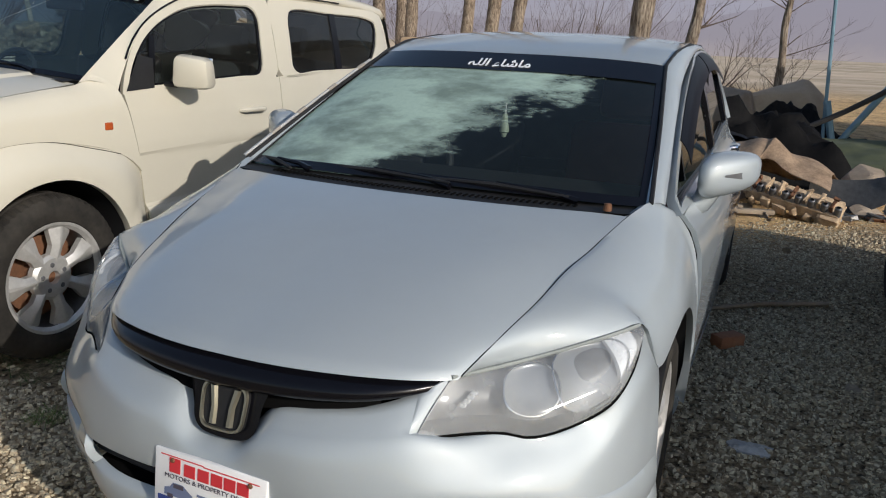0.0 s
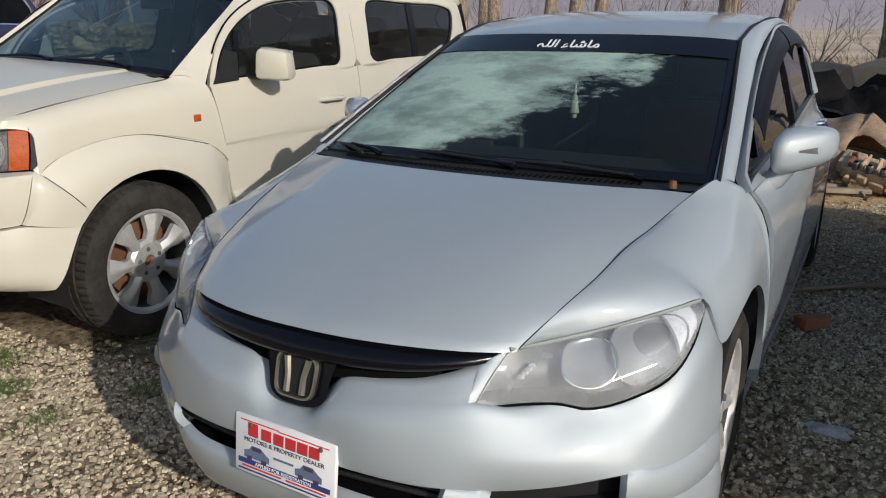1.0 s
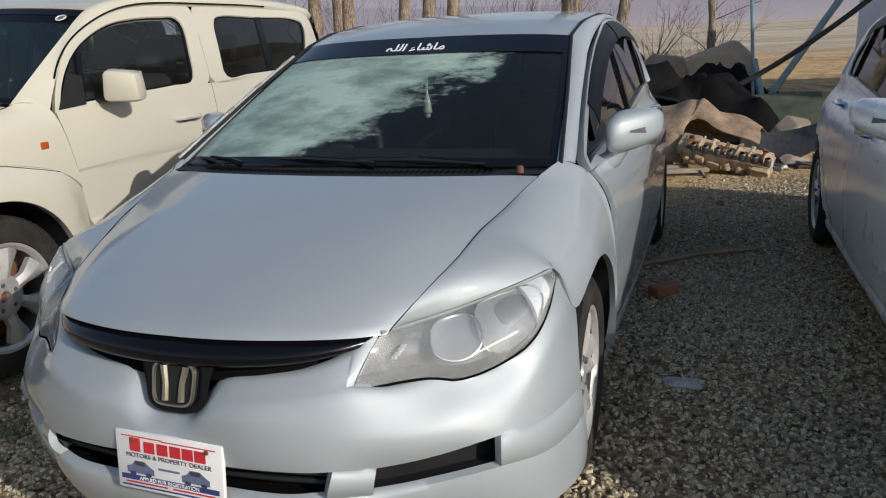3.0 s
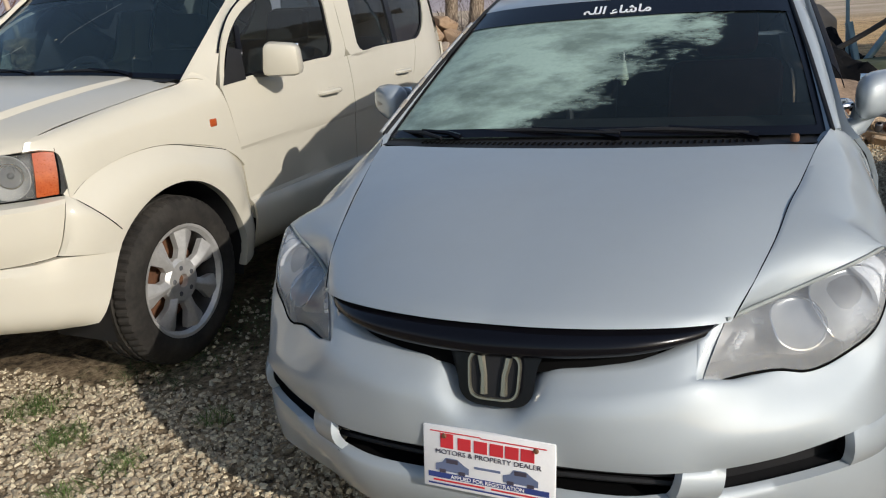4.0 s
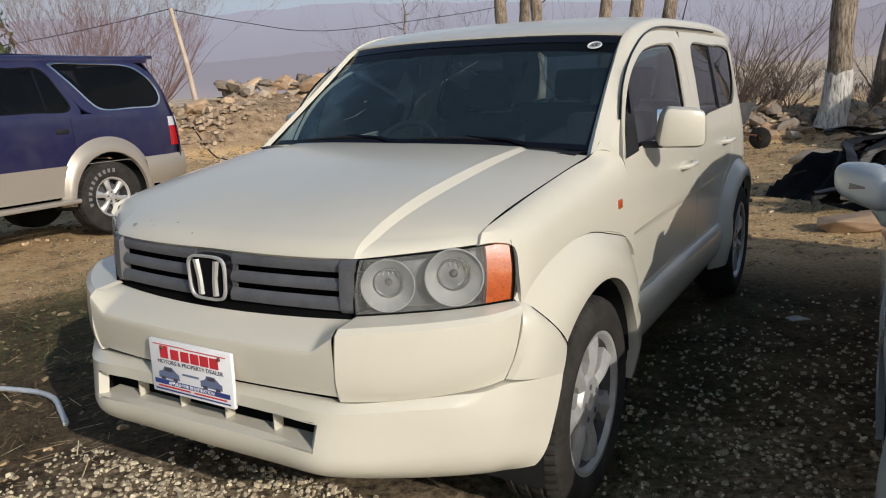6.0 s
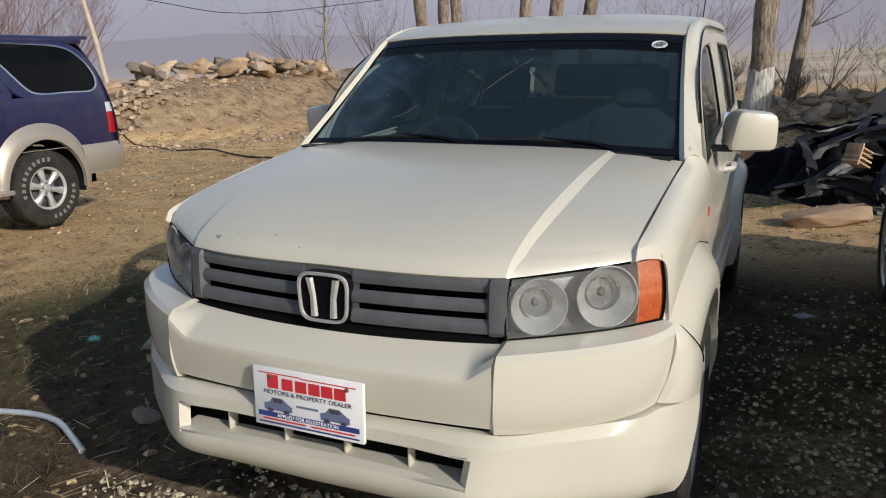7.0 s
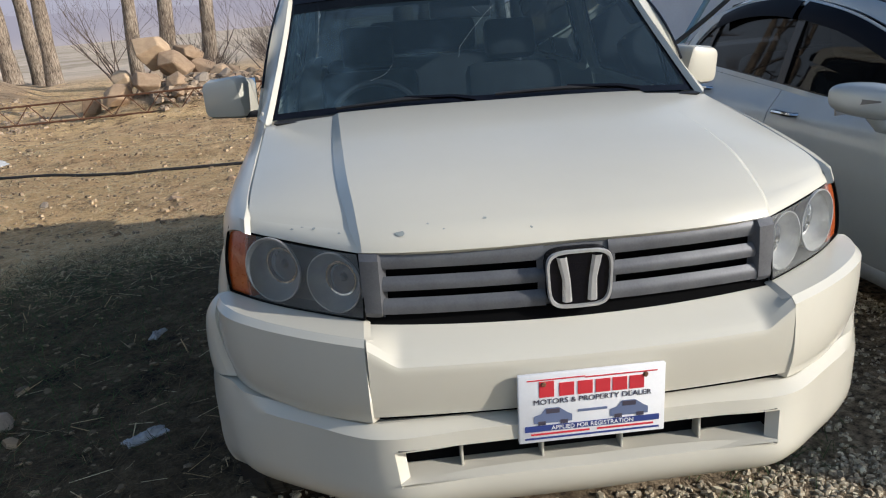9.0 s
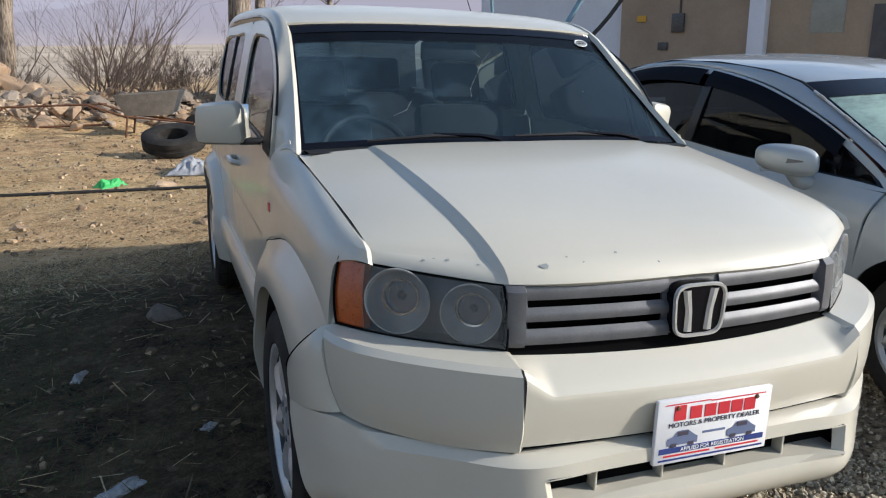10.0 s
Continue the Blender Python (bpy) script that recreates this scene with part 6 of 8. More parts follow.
def scatter(name, n, box, keep, size, flat, material, label, seed, blade=False):
    """Very many small stones or blades as one mesh."""
    rng = np.random.default_rng(seed)
    px, py = rng.uniform(box[0], box[1], n), rng.uniform(box[2], box[3], n)
    ok = keep(px, py, rng)
    px, py = px[ok], py[ok]
    k = len(px)
    s = size[0] + (size[1] - size[0]) * rng.random(k) ** 1.7
    a = rng.uniform(0, 2 * np.pi, k)
    if blade:
        base = np.array([[-1, -0.045, 0], [-1, 0.045, 0], [1, 0.03, 1], [1, -0.03, 1]], float)
        faces = np.array([[0, 1, 2, 3]])
        vert = np.repeat(base[None], k, 0)
        vert[:, :, 2] *= rng.uniform(flat[0], flat[1], k)[:, None]
    else:
        ring = [2 * np.pi * q / 5 for q in range(5)]
        base = np.array([[np.cos(q), np.sin(q), -0.35] for q in ring] + [[0.72 * np.cos(q), 0.72 * np.sin(q), 0.62] for q in ring] + [[0, 0, 0.9]], float)
        faces = np.array([[q, (q + 1) % 5, 5 + (q + 1) % 5] for q in range(5)] + [[q, 5 + (q + 1) % 5, 5 + q] for q in range(5)] + [[5 + q, 5 + (q + 1) % 5, 10] for q in range(5)])
        vert = np.repeat(base[None], k, 0) * np.stack([rng.uniform(0.85, 1.35, k), rng.uniform(0.65, 0.95, k), np.ones(k)], -1)[:, None, :]
        vert = vert + rng.uniform(-0.16, 0.16, (k, 11, 3))
        vert[:, :, 2] *= rng.uniform(flat[0], flat[1], k)[:, None]
        tip, dirn = rng.uniform(-0.30, 0.30, (k, 1)), vert[:, :, 0]
        vert[:, :, 2] += tip * dirn
    vert = vert * s[:, None, None]
    c, d = np.cos(a)[:, None], np.sin(a)[:, None]
    out = np.empty_like(vert)
    out[:, :, 0] = vert[:, :, 0] * c - vert[:, :, 1] * d + px[:, None]
    out[:, :, 1] = vert[:, :, 0] * d + vert[:, :, 1] * c + py[:, None]
    out[:, :, 2] = vert[:, :, 2] + (height(px, py) + (0.002 if blade else 0.25 * s))[:, None]
    nvert = vert.shape[1]
    f = (faces[None] + (np.arange(k) * nvert)[:, None, None]).reshape(-1, faces.shape[1])
    me = bpy.data.meshes.new(name)
    me.from_pydata(out.reshape(-1, 3).tolist(), [], f.tolist())
    me.materials.append(material)
    if not blade:
        me.shade_smooth()
        me.set_sharp_from_angle(angle=radians(25))
    return tagged(new(name, me), label, kind="stuff")


M_STONE = varied("gravel_stone", (0.31, 0.245, 0.16), (0.58, 0.48, 0.335), 0.85, 30, fine=150, bumpy=0.3, dist=0.004, island=0.6)
M_STRAW = varied("straw", (0.56, 0.355, 0.155), (0.92, 0.665, 0.345), 0.9, 12, fine=60, bumpy=0, island=0.6)
M_RUBBLE = varied("rubble_stone", (0.20, 0.14, 0.09), (0.44, 0.33, 0.22), 0.9, 8, fine=60, bumpy=0.3, dist=0.01, island=0.5)
M_SPROUT = varied("fresh_grass", (0.07, 0.12, 0.025), (0.15, 0.21, 0.055), 0.8, 12, fine=60, bumpy=0, island=0.3)
M_LITTER = varied("litter_stone", (0.16, 0.108, 0.062), (0.47, 0.34, 0.20), 0.9, 20, fine=100, bumpy=0.2, dist=0.003, island=0.7)
M_GRASS = varied("green_grass", (0.035, 0.065, 0.015), (0.09, 0.13, 0.035), 0.85, 12, fine=60, bumpy=0, island=0.4)


def gravel_here(x, y, rng):
    u, v = local_w(x, y)
    e = np.minimum(np.where(v > 0.25, u + 0.72, u + 1.2), (3.4 + 0.9 * np.clip(u - 2.2, 0, 2.0) - (v - 0.35 * u)) * 0.8) + 0.35 * np.sin(3.1 * x + 1.7 * np.sin(2.3 * y)) * np.sin(2.7 * y)
    patch = 0.5 + 0.5 * np.sin(1.7 * x + 2.0 * np.sin(1.1 * y)) * np.sin(1.9 * y + 0.7 * x)
    near = np.hypot(x + 0.6, y - 2.6)
    cu, cv = (x + .365) * .9033 - (y - 1.761) * .4287, (x + .365) * .4287 + (y - 1.761) * .9033
    e = np.where((u > .58) & (cu < -.75) & (v > .5), e * .06, e)
    e = np.where((np.abs(u) < .6) & (v > .45) & (v < 3.9), -1, e)
    e = np.where((np.abs(cu) < .62) & (cv > .4) & (cv < 4.2), -1, e)
    return (rng.random(len(x)) < np.clip(e * 1.3, 0, 1) * np.where(cu > .8, 0.34 + 0.6 * patch, 0.6 + 0.4 * patch)) & (rng.random(len(x)) < np.clip(1.65 - near / 4.2, 0.16, 1)) & (rng.random(len(x)) < np.clip((y - 0.7) / 0.7, 0, 1))


scatter("gravel", 300000, (-4.6, 4.6, 0.7, 7.4), gravel_here, (0.005, 0.0155), (0.5, 0.95), M_STONE, "grey and tan crushed stone gravel", 11)


def straw_here(x, y, rng):
    u, v = local_w(x, y)
    p = 0.5 + 0.5 * np.sin(1.1 * x + 2.0 * np.sin(0.7 * y)) * np.sin(0.9 * y)
    d = np.hypot(x + 2.5, y - 2)
    return ((u < -0.7) | (v > 4.2 + 0.4 * u)) & (rng.random(len(x)) < np.clip((v - 3.6 - .5 * u) / 2.5, 0.04, 1)) & (rng.random(len(x)) < (0.25 + 0.75 * p) * np.clip(1.5 - d / 16, 0.2, 1))


scatter("dry_straw", 430000, (-9, 4, 3.0, 17.5), straw_here, (0.025, 0.075), (0.03, 0.30), M_STRAW, "dry straw and dead grass", 12, blade=True)
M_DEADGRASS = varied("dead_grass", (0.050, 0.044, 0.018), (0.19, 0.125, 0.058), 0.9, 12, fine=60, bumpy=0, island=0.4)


# dead grass kept inside the same shadow edge, toned dark for that shade
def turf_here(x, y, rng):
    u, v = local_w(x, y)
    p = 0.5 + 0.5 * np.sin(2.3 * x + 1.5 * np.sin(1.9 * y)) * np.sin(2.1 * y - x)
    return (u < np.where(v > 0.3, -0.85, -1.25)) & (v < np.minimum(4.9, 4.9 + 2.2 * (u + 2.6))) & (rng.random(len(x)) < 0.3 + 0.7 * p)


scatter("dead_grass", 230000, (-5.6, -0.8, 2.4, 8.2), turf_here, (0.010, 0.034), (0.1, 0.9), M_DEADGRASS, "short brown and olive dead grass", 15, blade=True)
scatter("rubble", 9000, (-0.4, 7.6, 15.8, 20.2), lambda x, y, r: np.abs((y - 18.9) + 0.266 * (x - 0.6)) < 0.75 * r.random(len(x)) + 0.25, (0.04, 0.15), (0.3, 0.65), M_RUBBLE, "broken brown stone rubble", 16)
scatter("litter_stones", 7000, (-11, 5, 3.0, 21), lambda x, y, r: ((local_w(x, y)[0] < -0.9) | (local_w(x, y)[1] > 4.3)) & (r.random(len(x)) < np.where(y < 8.5, 0.10, 0.9)), (0.010, 0.045), (0.4, 0.8), M_LITTER, "scattered small stones", 13)

scatter("bank_clods", 2200, (-15.0, -9.6, 19.5, 26), lambda x, y, r: r.random(len(x)) < np.clip(height(x, y) * 1.4, 0.0, 1.0) * np.clip(2.2 - height(x, y), 0.15, 1), (0.04, 0.20), (0.4, 0.8), M_RUBBLE, "brown earth clods on the cut bank", 23)
scatter("bank_stones", 900, (-9.6, -2.0, 19.5, 29), lambda x, y, r: r.random(len(x)) < 0.8, (0.03, 0.10), (0.4, 0.8), M_RUBBLE, "small brown stones strewn over the bank", 24)
M_DEADLEAF = varied("dead_leaf", (0.13, 0.085, 0.042), (0.36, 0.26, 0.145), 0.85, 12, fine=60, bumpy=0, island=0.5)
scatter("dead_leaves", 9000, (-10, 3.5, 3.0, 15), lambda x, y, r: (local_w(x, y)[0] < -0.85) | (local_w(x, y)[1] > 4.3), (0.008, 0.024), (0.1, 0.5), M_DEADLEAF, "scattered dead leaves and bark scraps", 21)
scatter("twig_litter", 2600, (-10, 4.5, 3.0, 15), lambda x, y, r: (local_w(x, y)[0] < -0.85) | (local_w(x, y)[1] > 4.3), (0.02, 0.075), (0.05, 0.25), M_DEADLEAF, "scattered dry twigs", 22, blade=True)


def green_here(x, y, rng):
    ok = np.zeros(len(x), bool)
    for cx, cy, r in ((-1.75, 2.75, 0.10), (-1.45, 2.55, 0.06), (-1.9, 2.95, 0.12), (-2.25, 2.55, 0.10), (-1.55, 2.42, 0.05), (-1.35, 3.7, 0.6), (-0.95, 4.5, 0.7), (-0.6, 5.4, 0.7), (-1.55, 3.25, 0.35), (-3.9, 5.6, 1.5), (-3.3, 7.0, 1.3), (-4.6, 6.6, 1.2), (1.9, 7.2, 0.3), (1.2, 8.6, 0.35), (-4.5, 4.2, 0.3)):
        d = np.hypot(x - cx, y - cy) / r
        ok |= rng.random(len(x)) < np.clip(1.0 - d, 0, 1) * (0.9 if r < 0.5 else 0.75)
    return ok


scatter("grass_tufts", 260000, (-5.5, 2.5, 2.2, 9.0), green_here, (0.010, 0.036), (0.4, 1.4), M_GRASS, "small green grass tufts", 14, blade=True)

def sprouts_here(x, y, rng):
    ok = np.zeros(len(x), bool)
    for cx, cy, r in ((-1.75, 2.70, .12), (-1.48, 2.50, .09), (-1.95, 2.95, .14), (-2.3, 2.5, .12), (-1.6, 2.36, .08), (-2.0, 2.35, .10), (-1.25, 2.75, .08), (-2.6, 2.8, .10)):
        ok |= rng.random(len(x)) < np.clip(1.0 - np.hypot(x - cx, y - cy) / r, 0, 1)
    return ok


scatter("grass_sprouts", 60000, (-2.8, -1.1, 2.2, 3.2), sprouts_here, (0.008, 0.026), (0.6, 1.8), M_SPROUT, "fresh green grass sprouts in gravel", 18, blade=True)

# ---- far hills in haze ----
def hill_ring(rad, base, crest, wob, seed):
    """A long upright band whose top follows crest, a list of (bearing, elevation) in degrees."""
    rows = []
    for i in range(461):
        deg = -20 + 230 * i / 460
        a = radians(deg)
        el = float(np.interp(deg, [c[0] for c in crest], [c[1] for c in crest]))
        el += wob * (noise.noise(Vector((deg * .12, seed, 0))) + .5 * noise.noise(Vector((deg * .4, seed, 3))) + .22 * noise.noise(Vector((deg * 1.5, seed, 5))))
        top = rad * math.tan(radians(el))
        rows.append([(rad * math.cos(a), rad * math.sin(a), base + (top - base) * q) for q in (0, 0.25, 0.5, 0.75, 1.0)])
    return np.array(rows)


# unlit glowing sheet: haze and mist are painted in as colours by height
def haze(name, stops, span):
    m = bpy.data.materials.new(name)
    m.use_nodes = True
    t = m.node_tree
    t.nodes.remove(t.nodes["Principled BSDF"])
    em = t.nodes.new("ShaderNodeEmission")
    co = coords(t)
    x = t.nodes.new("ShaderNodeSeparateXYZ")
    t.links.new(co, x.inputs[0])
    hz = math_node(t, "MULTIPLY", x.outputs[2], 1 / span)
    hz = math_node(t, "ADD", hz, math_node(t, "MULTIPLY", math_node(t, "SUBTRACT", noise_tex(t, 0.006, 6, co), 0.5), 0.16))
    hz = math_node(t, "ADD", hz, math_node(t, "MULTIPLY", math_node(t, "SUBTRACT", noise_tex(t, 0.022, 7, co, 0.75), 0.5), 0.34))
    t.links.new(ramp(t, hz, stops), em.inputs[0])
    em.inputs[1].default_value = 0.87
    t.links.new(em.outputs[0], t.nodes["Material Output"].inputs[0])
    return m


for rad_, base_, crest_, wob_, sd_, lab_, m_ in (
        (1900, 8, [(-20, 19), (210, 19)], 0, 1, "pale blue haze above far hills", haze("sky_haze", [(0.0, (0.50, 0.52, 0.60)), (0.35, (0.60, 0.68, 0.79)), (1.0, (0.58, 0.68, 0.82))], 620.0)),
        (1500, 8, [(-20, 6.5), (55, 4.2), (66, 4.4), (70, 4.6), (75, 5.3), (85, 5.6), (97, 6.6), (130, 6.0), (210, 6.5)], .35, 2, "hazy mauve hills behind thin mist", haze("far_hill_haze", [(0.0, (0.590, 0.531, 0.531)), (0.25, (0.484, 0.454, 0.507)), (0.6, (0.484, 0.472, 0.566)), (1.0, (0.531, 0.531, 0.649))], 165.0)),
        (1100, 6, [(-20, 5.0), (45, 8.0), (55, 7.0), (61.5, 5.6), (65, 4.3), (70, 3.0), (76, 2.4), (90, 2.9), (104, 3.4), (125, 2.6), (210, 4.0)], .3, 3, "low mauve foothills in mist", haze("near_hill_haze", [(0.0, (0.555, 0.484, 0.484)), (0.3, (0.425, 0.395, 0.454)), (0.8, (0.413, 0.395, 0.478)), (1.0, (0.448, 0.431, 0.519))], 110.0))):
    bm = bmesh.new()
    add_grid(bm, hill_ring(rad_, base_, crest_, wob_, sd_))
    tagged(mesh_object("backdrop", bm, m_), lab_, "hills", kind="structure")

# ---- trees and shrubs ----
M_BARK = mat("bark", (0.3, 0.24, 0.18), 0.9, spec=0.2)
t, b = nodes_of(M_BARK)
st = t.nodes.new("ShaderNodeMapping")
st.inputs["Scale"].default_value = (1.0, 1.0, 0.16)
t.links.new(coords(t), st.inputs[0])
furrow, blotch = noise_tex(t, 26, 5, st.outputs[0], 0.7), noise_tex(t, 2.2, 4, coords(t))
bw = math_node(t, "ADD", math_node(t, "MULTIPLY", furrow, 0.75), math_node(t, "MULTIPLY", blotch, 0.25))
t.links.new(ramp(t, bw, [(0.38, (0.055, 0.042, 0.032)), (0.48, (0.22, 0.17, 0.125)), (0.62, (0.46, 0.38, 0.29))]), b.inputs["Base Color"])
bump(t, b, furrow, 1.0, 0.05)
M_TWIG = varied("twig", (0.07, 0.048, 0.036), (0.16, 0.115, 0.085), 0.9, 9, fine=40, bumpy=0.2)
M_LIME = mat("limewash", (0.6, 0.57, 0.5), 0.9, spec=0.2)
t, b = nodes_of(M_LIME)
st = t.nodes.new("ShaderNodeMapping")
st.inputs["Scale"].default_value = (1.0, 1.0, 0.16)
t.links.new(coords(t), st.inputs[0])
furrow = noise_tex(t, 26, 5, st.outputs[0], 0.7)
t.links.new(ramp(t, furrow, [(0.36, (0.16, 0.13, 0.10)), (0.46, (0.52, 0.48, 0.42)), (0.6, (0.70, 0.67, 0.61))]), b.inputs["Base Color"])
bump(t, b, furrow, 1.0, 0.05)
M_LEAF = varied("evergreen_leaf", (0.03, 0.05, 0.018), (0.085, 0.11, 0.04), 0.8, 5, fine=30, bumpy=0, island=0.4)


def grow(bm, p, d, length, r, depth, rng, spread=0.6, sides=6, droop=0.0):
    pts, radii, q, v = [p], [r], Vector(p), Vector(d).normalized()
    n = 4
    for i in range(n):
        v = (v + Vector((rng.uniform(-1, 1), rng.uniform(-1, 1), rng.uniform(-0.6, 0.8) - droop)) * 0.16).normalized()
        q = q + v * (length / n)
        pts.append(q.copy())
        radii.append(r * (1 - 0.72 * (i + 1) / n))
    tube(bm, pts, radii, max(3, sides), False)
    if depth > 0:
        for k in range(rng.randint(2, 4)):
            i = rng.randint(1, n)
            ax = Vector((rng.uniform(-1, 1), rng.uniform(-1, 1), rng.uniform(-0.1, 0.9)))
            grow(bm, pts[i], (v + ax * spread * 1.5).normalized(), length * rng.uniform(0.5, 0.75), max(0.003, radii[i] * 0.62), depth - 1, rng, spread, sides - 1, droop)


def bare_tree(x, y, h, r, lean, seed, label, white=0.0, limbs=9, low=0.45, foot=0.0):
    rng = random.Random(seed)
    z = float(height(x, y)) - 0.05
    root = new("tree")
    root.location = (x, y, z)
    tagged(root, label, "tree", "bare trees")
    stem = lambda k: Vector((lean[0] * k * (.7 + .3 * k) * h - foot * math.exp(-k * h) + 0.05 * math.sin(7 * k + seed) + 0.02 * math.sin(23 * k + seed), lean[1] * k * k * h + 0.03 * math.sin(9 * k + 2 * seed), h * k))
    girth = lambda k: r * float(np.interp(k, [0, .03, .12, .25, .4, .55, .7, .85, 1.0], [1.22, 1.1, 1, .95, .85, .72, .55, .35, .1]))
    steps = [0, .012, .03] + [.06 + .94 * i / 30 for i in range(31)]
    line_ = [stem(k) for k in steps]
    rad = [girth(k) * (1 + .05 * math.sin(31 * k + seed)) for k in steps]
    bm = bmesh.new()
    tube(bm, line_, rad, 20, False)
    for v in bm.verts:
        k = 1 + 0.08 * noise.noise(Vector((v.co.x * 9, v.co.y * 9, v.co.z * 1.6 + seed))) + 0.05 * noise.noise(v.co * 14)
        c = min(line_, key=lambda q: abs(q.z - v.co.z))
        v.co.x, v.co.y = c.x + (v.co.x - c.x) * k, c.y + (v.co.y - c.y) * k
    part("trunk", bm, M_BARK, root)
    if white:
        bm = bmesh.new()
        ks = [i / 12 for i in range(13)]
        tube(bm, [stem(k * white / h) for k in ks], [girth(k * white / h) * 1.06 + .004 for k in ks], 40, False)
        for v in bm.verts:
            if v.co.z > white * .8:
                v.co.z += .10 * noise.noise(v.co * 11) + .12 * noise.noise(v.co * 4)
        part("limewash_band", bm, M_LIME, root, "white limewashed band round the foot")
    bm = bmesh.new()
    for k in range(limbs):
        s = low + (0.96 - low) * rng.random()
        i = s * h
        p = Vector((np.interp(i, [q.z for q in line_], [q.x for q in line_]), np.interp(i, [q.z for q in line_], [q.y for q in line_]), i))
        a = rng.uniform(0, 2 * math.pi)
        grow(bm, p, (math.cos(a), math.sin(a), rng.uniform(0.1, 0.9)), h * rng.uniform(0.12, 0.25), r * 0.17, 3, rng, 0.6, 5)
    part("crown", bm, M_TWIG, root)
    return root


def shrub(x, y, h, n, seed, label, spread=0.5, depth=2, thick=0.02, mtl=None):
    rng = random.Random(seed)
    if depth == 2:
        n, depth, thick, spread = max(6, n // 2), 3, 0.030, 0.70
    bm = bmesh.new()
    for k in range(n):
        a = rng.uniform(0, 2 * math.pi)
        grow(bm, Vector((0.25 * math.cos(a), 0.25 * math.sin(a), 0)) * rng.random(), (math.cos(a) * spread, math.sin(a) * spread, rng.uniform(0.6, 1.2)), h * rng.uniform(0.5, 0.9), thick, depth, rng, 0.55, 4)
    ob = mesh_object("shrub", bm, mtl or M_TWIG)
    ob.location = (x, y, float(height(x, y)) - 0.03)
    return tagged(ob, label, "shrub", "bare shrubs")


for x_, y_, h_, r_, ln, sd_ in ((-2.15, 43.0, 12, .36, (-.02, 0), 1), (-0.95, 44.0, 12, .34, (.0, 0), 2), (-0.5, 42.0, 12, .33, (.02, 0), 13), (1.94, 34.3, 12, .26, (.08, 0), 3), (2.75, 32.0, 12, .28, (.10, 0), 4), (3.25, 28.3, 11, .235, (.11, 0), 5)):
    bare_tree(x_, y_, h_, r_, ln, sd_, "tall bare tree with a grey-brown trunk", limbs=10, low=0.42)
bare_tree(4.67, 17.0, 9, .235, (.02, 0), 6, "stout bare tree with a limewashed white foot", white=1.15, limbs=10, low=0.3, foot=0.14)
bare_tree(6.60, 19.6, 8, .15, (.10, 0), 7, "slim bare tree that leans to one side", limbs=12, low=0.2, foot=0.35)
bare_tree(9.1, 19.8, 6, .10, (.04, 0), 8, "thin young bare tree with low twigs", limbs=22, low=0.08)
bare_tree(-6.2, 34, 4.5, .07, (.0, 0), 9, "small bare sapling on the bank", limbs=10, low=0.3)
for x_, y_, h_, n_, sd_ in ((3.6, 21.5, 3.6, 16, 21), (4.2, 24, 4.0, 16, 22), (5.6, 25, 4.2, 16, 23), (0.4, 27, 3.4, 14, 24), (7.4, 20.5, 2.2, 12, 25), (-4.5, 44, 5.0, 22, 26), (-9.0, 47, 4.5, 20, 27), (8.9, 20.2, 1.6, 14, 28), (1.6, 23.5, 3.0, 12, 29)):
    shrub(x_, y_, h_, n_, sd_, "leafless shrub with thin dark twigs")
for x_, y_, h_, sd_ in ((2.5, 18.6, .9, 61), (3.2, 18.2, .8, 62), (4.0, 17.9, .75, 63), (3.6, 18.5, 1.0, 64), (1.2, 20.6, .9, 65), (5.3, 17.4, .7, 66)):
    shrub(x_, y_, h_, 18, sd_, "low tangle of dead brush on rubble", 0.9, 4, 0.010)
M_REDTWIG = varied("red_brown_twig", (0.13, 0.07, 0.055), (0.24, 0.14, 0.11), 0.9, 9, fine=40, bumpy=0.2)
for x_, y_, h_, sd_ in ((-18.5, 30.5, 6.5, 31), (-20.5, 32.5, 7.0, 32), (-16.6, 32.0, 5.0, 33)):
    shrub(x_, y_, h_, 30, sd_, "large reddish-brown leafless bush", 0.75, 4, 0.022, M_REDTWIG)
rng = random.Random(5)
bm = bmesh.new()
for k in range(6500):
    a, q = rng.uniform(0, 2 * math.pi), rng.random() ** 0.5
    zz = rng.uniform(0.5, 8)
    rr = (2.6 - 0.24 * zz) * q * (0.8 + 0.35 * math.sin(5 * a + zz))
    m = Matrix.Translation((rr * math.cos(a), rr * math.sin(a), zz)) @ Euler((rng.uniform(0, 6), rng.uniform(0, 6), rng.uniform(0, 6))).to_matrix().to_4x4()
    s_ = rng.uniform(0.10, 0.24)
    bm.faces.new([bm.verts.new(m @ Vector(p)) for p in ((-s_, 0, 0), (0, -s_ * .4, 0), (s_, 0, 0), (0, s_ * .4, 0.02))])
ev_root = new("evergreen_tree")
ev_root.location = (-23.0, 29.5, float(height(-23.0, 29.5)))
tagged(ev_root, "dark green evergreen tree beyond the parked cars", "tree")
part("crown", bm, M_LEAF, ev_root, smooth=False)
bm = bmesh.new()
tube(bm, [(0, 0, -.1), (0, 0, 4), (0, 0, 8)], [.2, .14, .03], 10)
part("trunk", bm, M_BARK, ev_root)

# ---- rocks ----
M_ROCK = varied("tan_rock", (0.30, 0.195, 0.115), (0.55, 0.39, 0.245), 0.85, 3, fine=30, bumpy=0.6, dist=0.03, island=0.45)
M_SLATE = varied("grey_rock", (0.20, 0.155, 0.115), (0.38, 0.31, 0.235), 0.85, 3, fine=30, bumpy=0.6, dist=0.03, island=0.45)


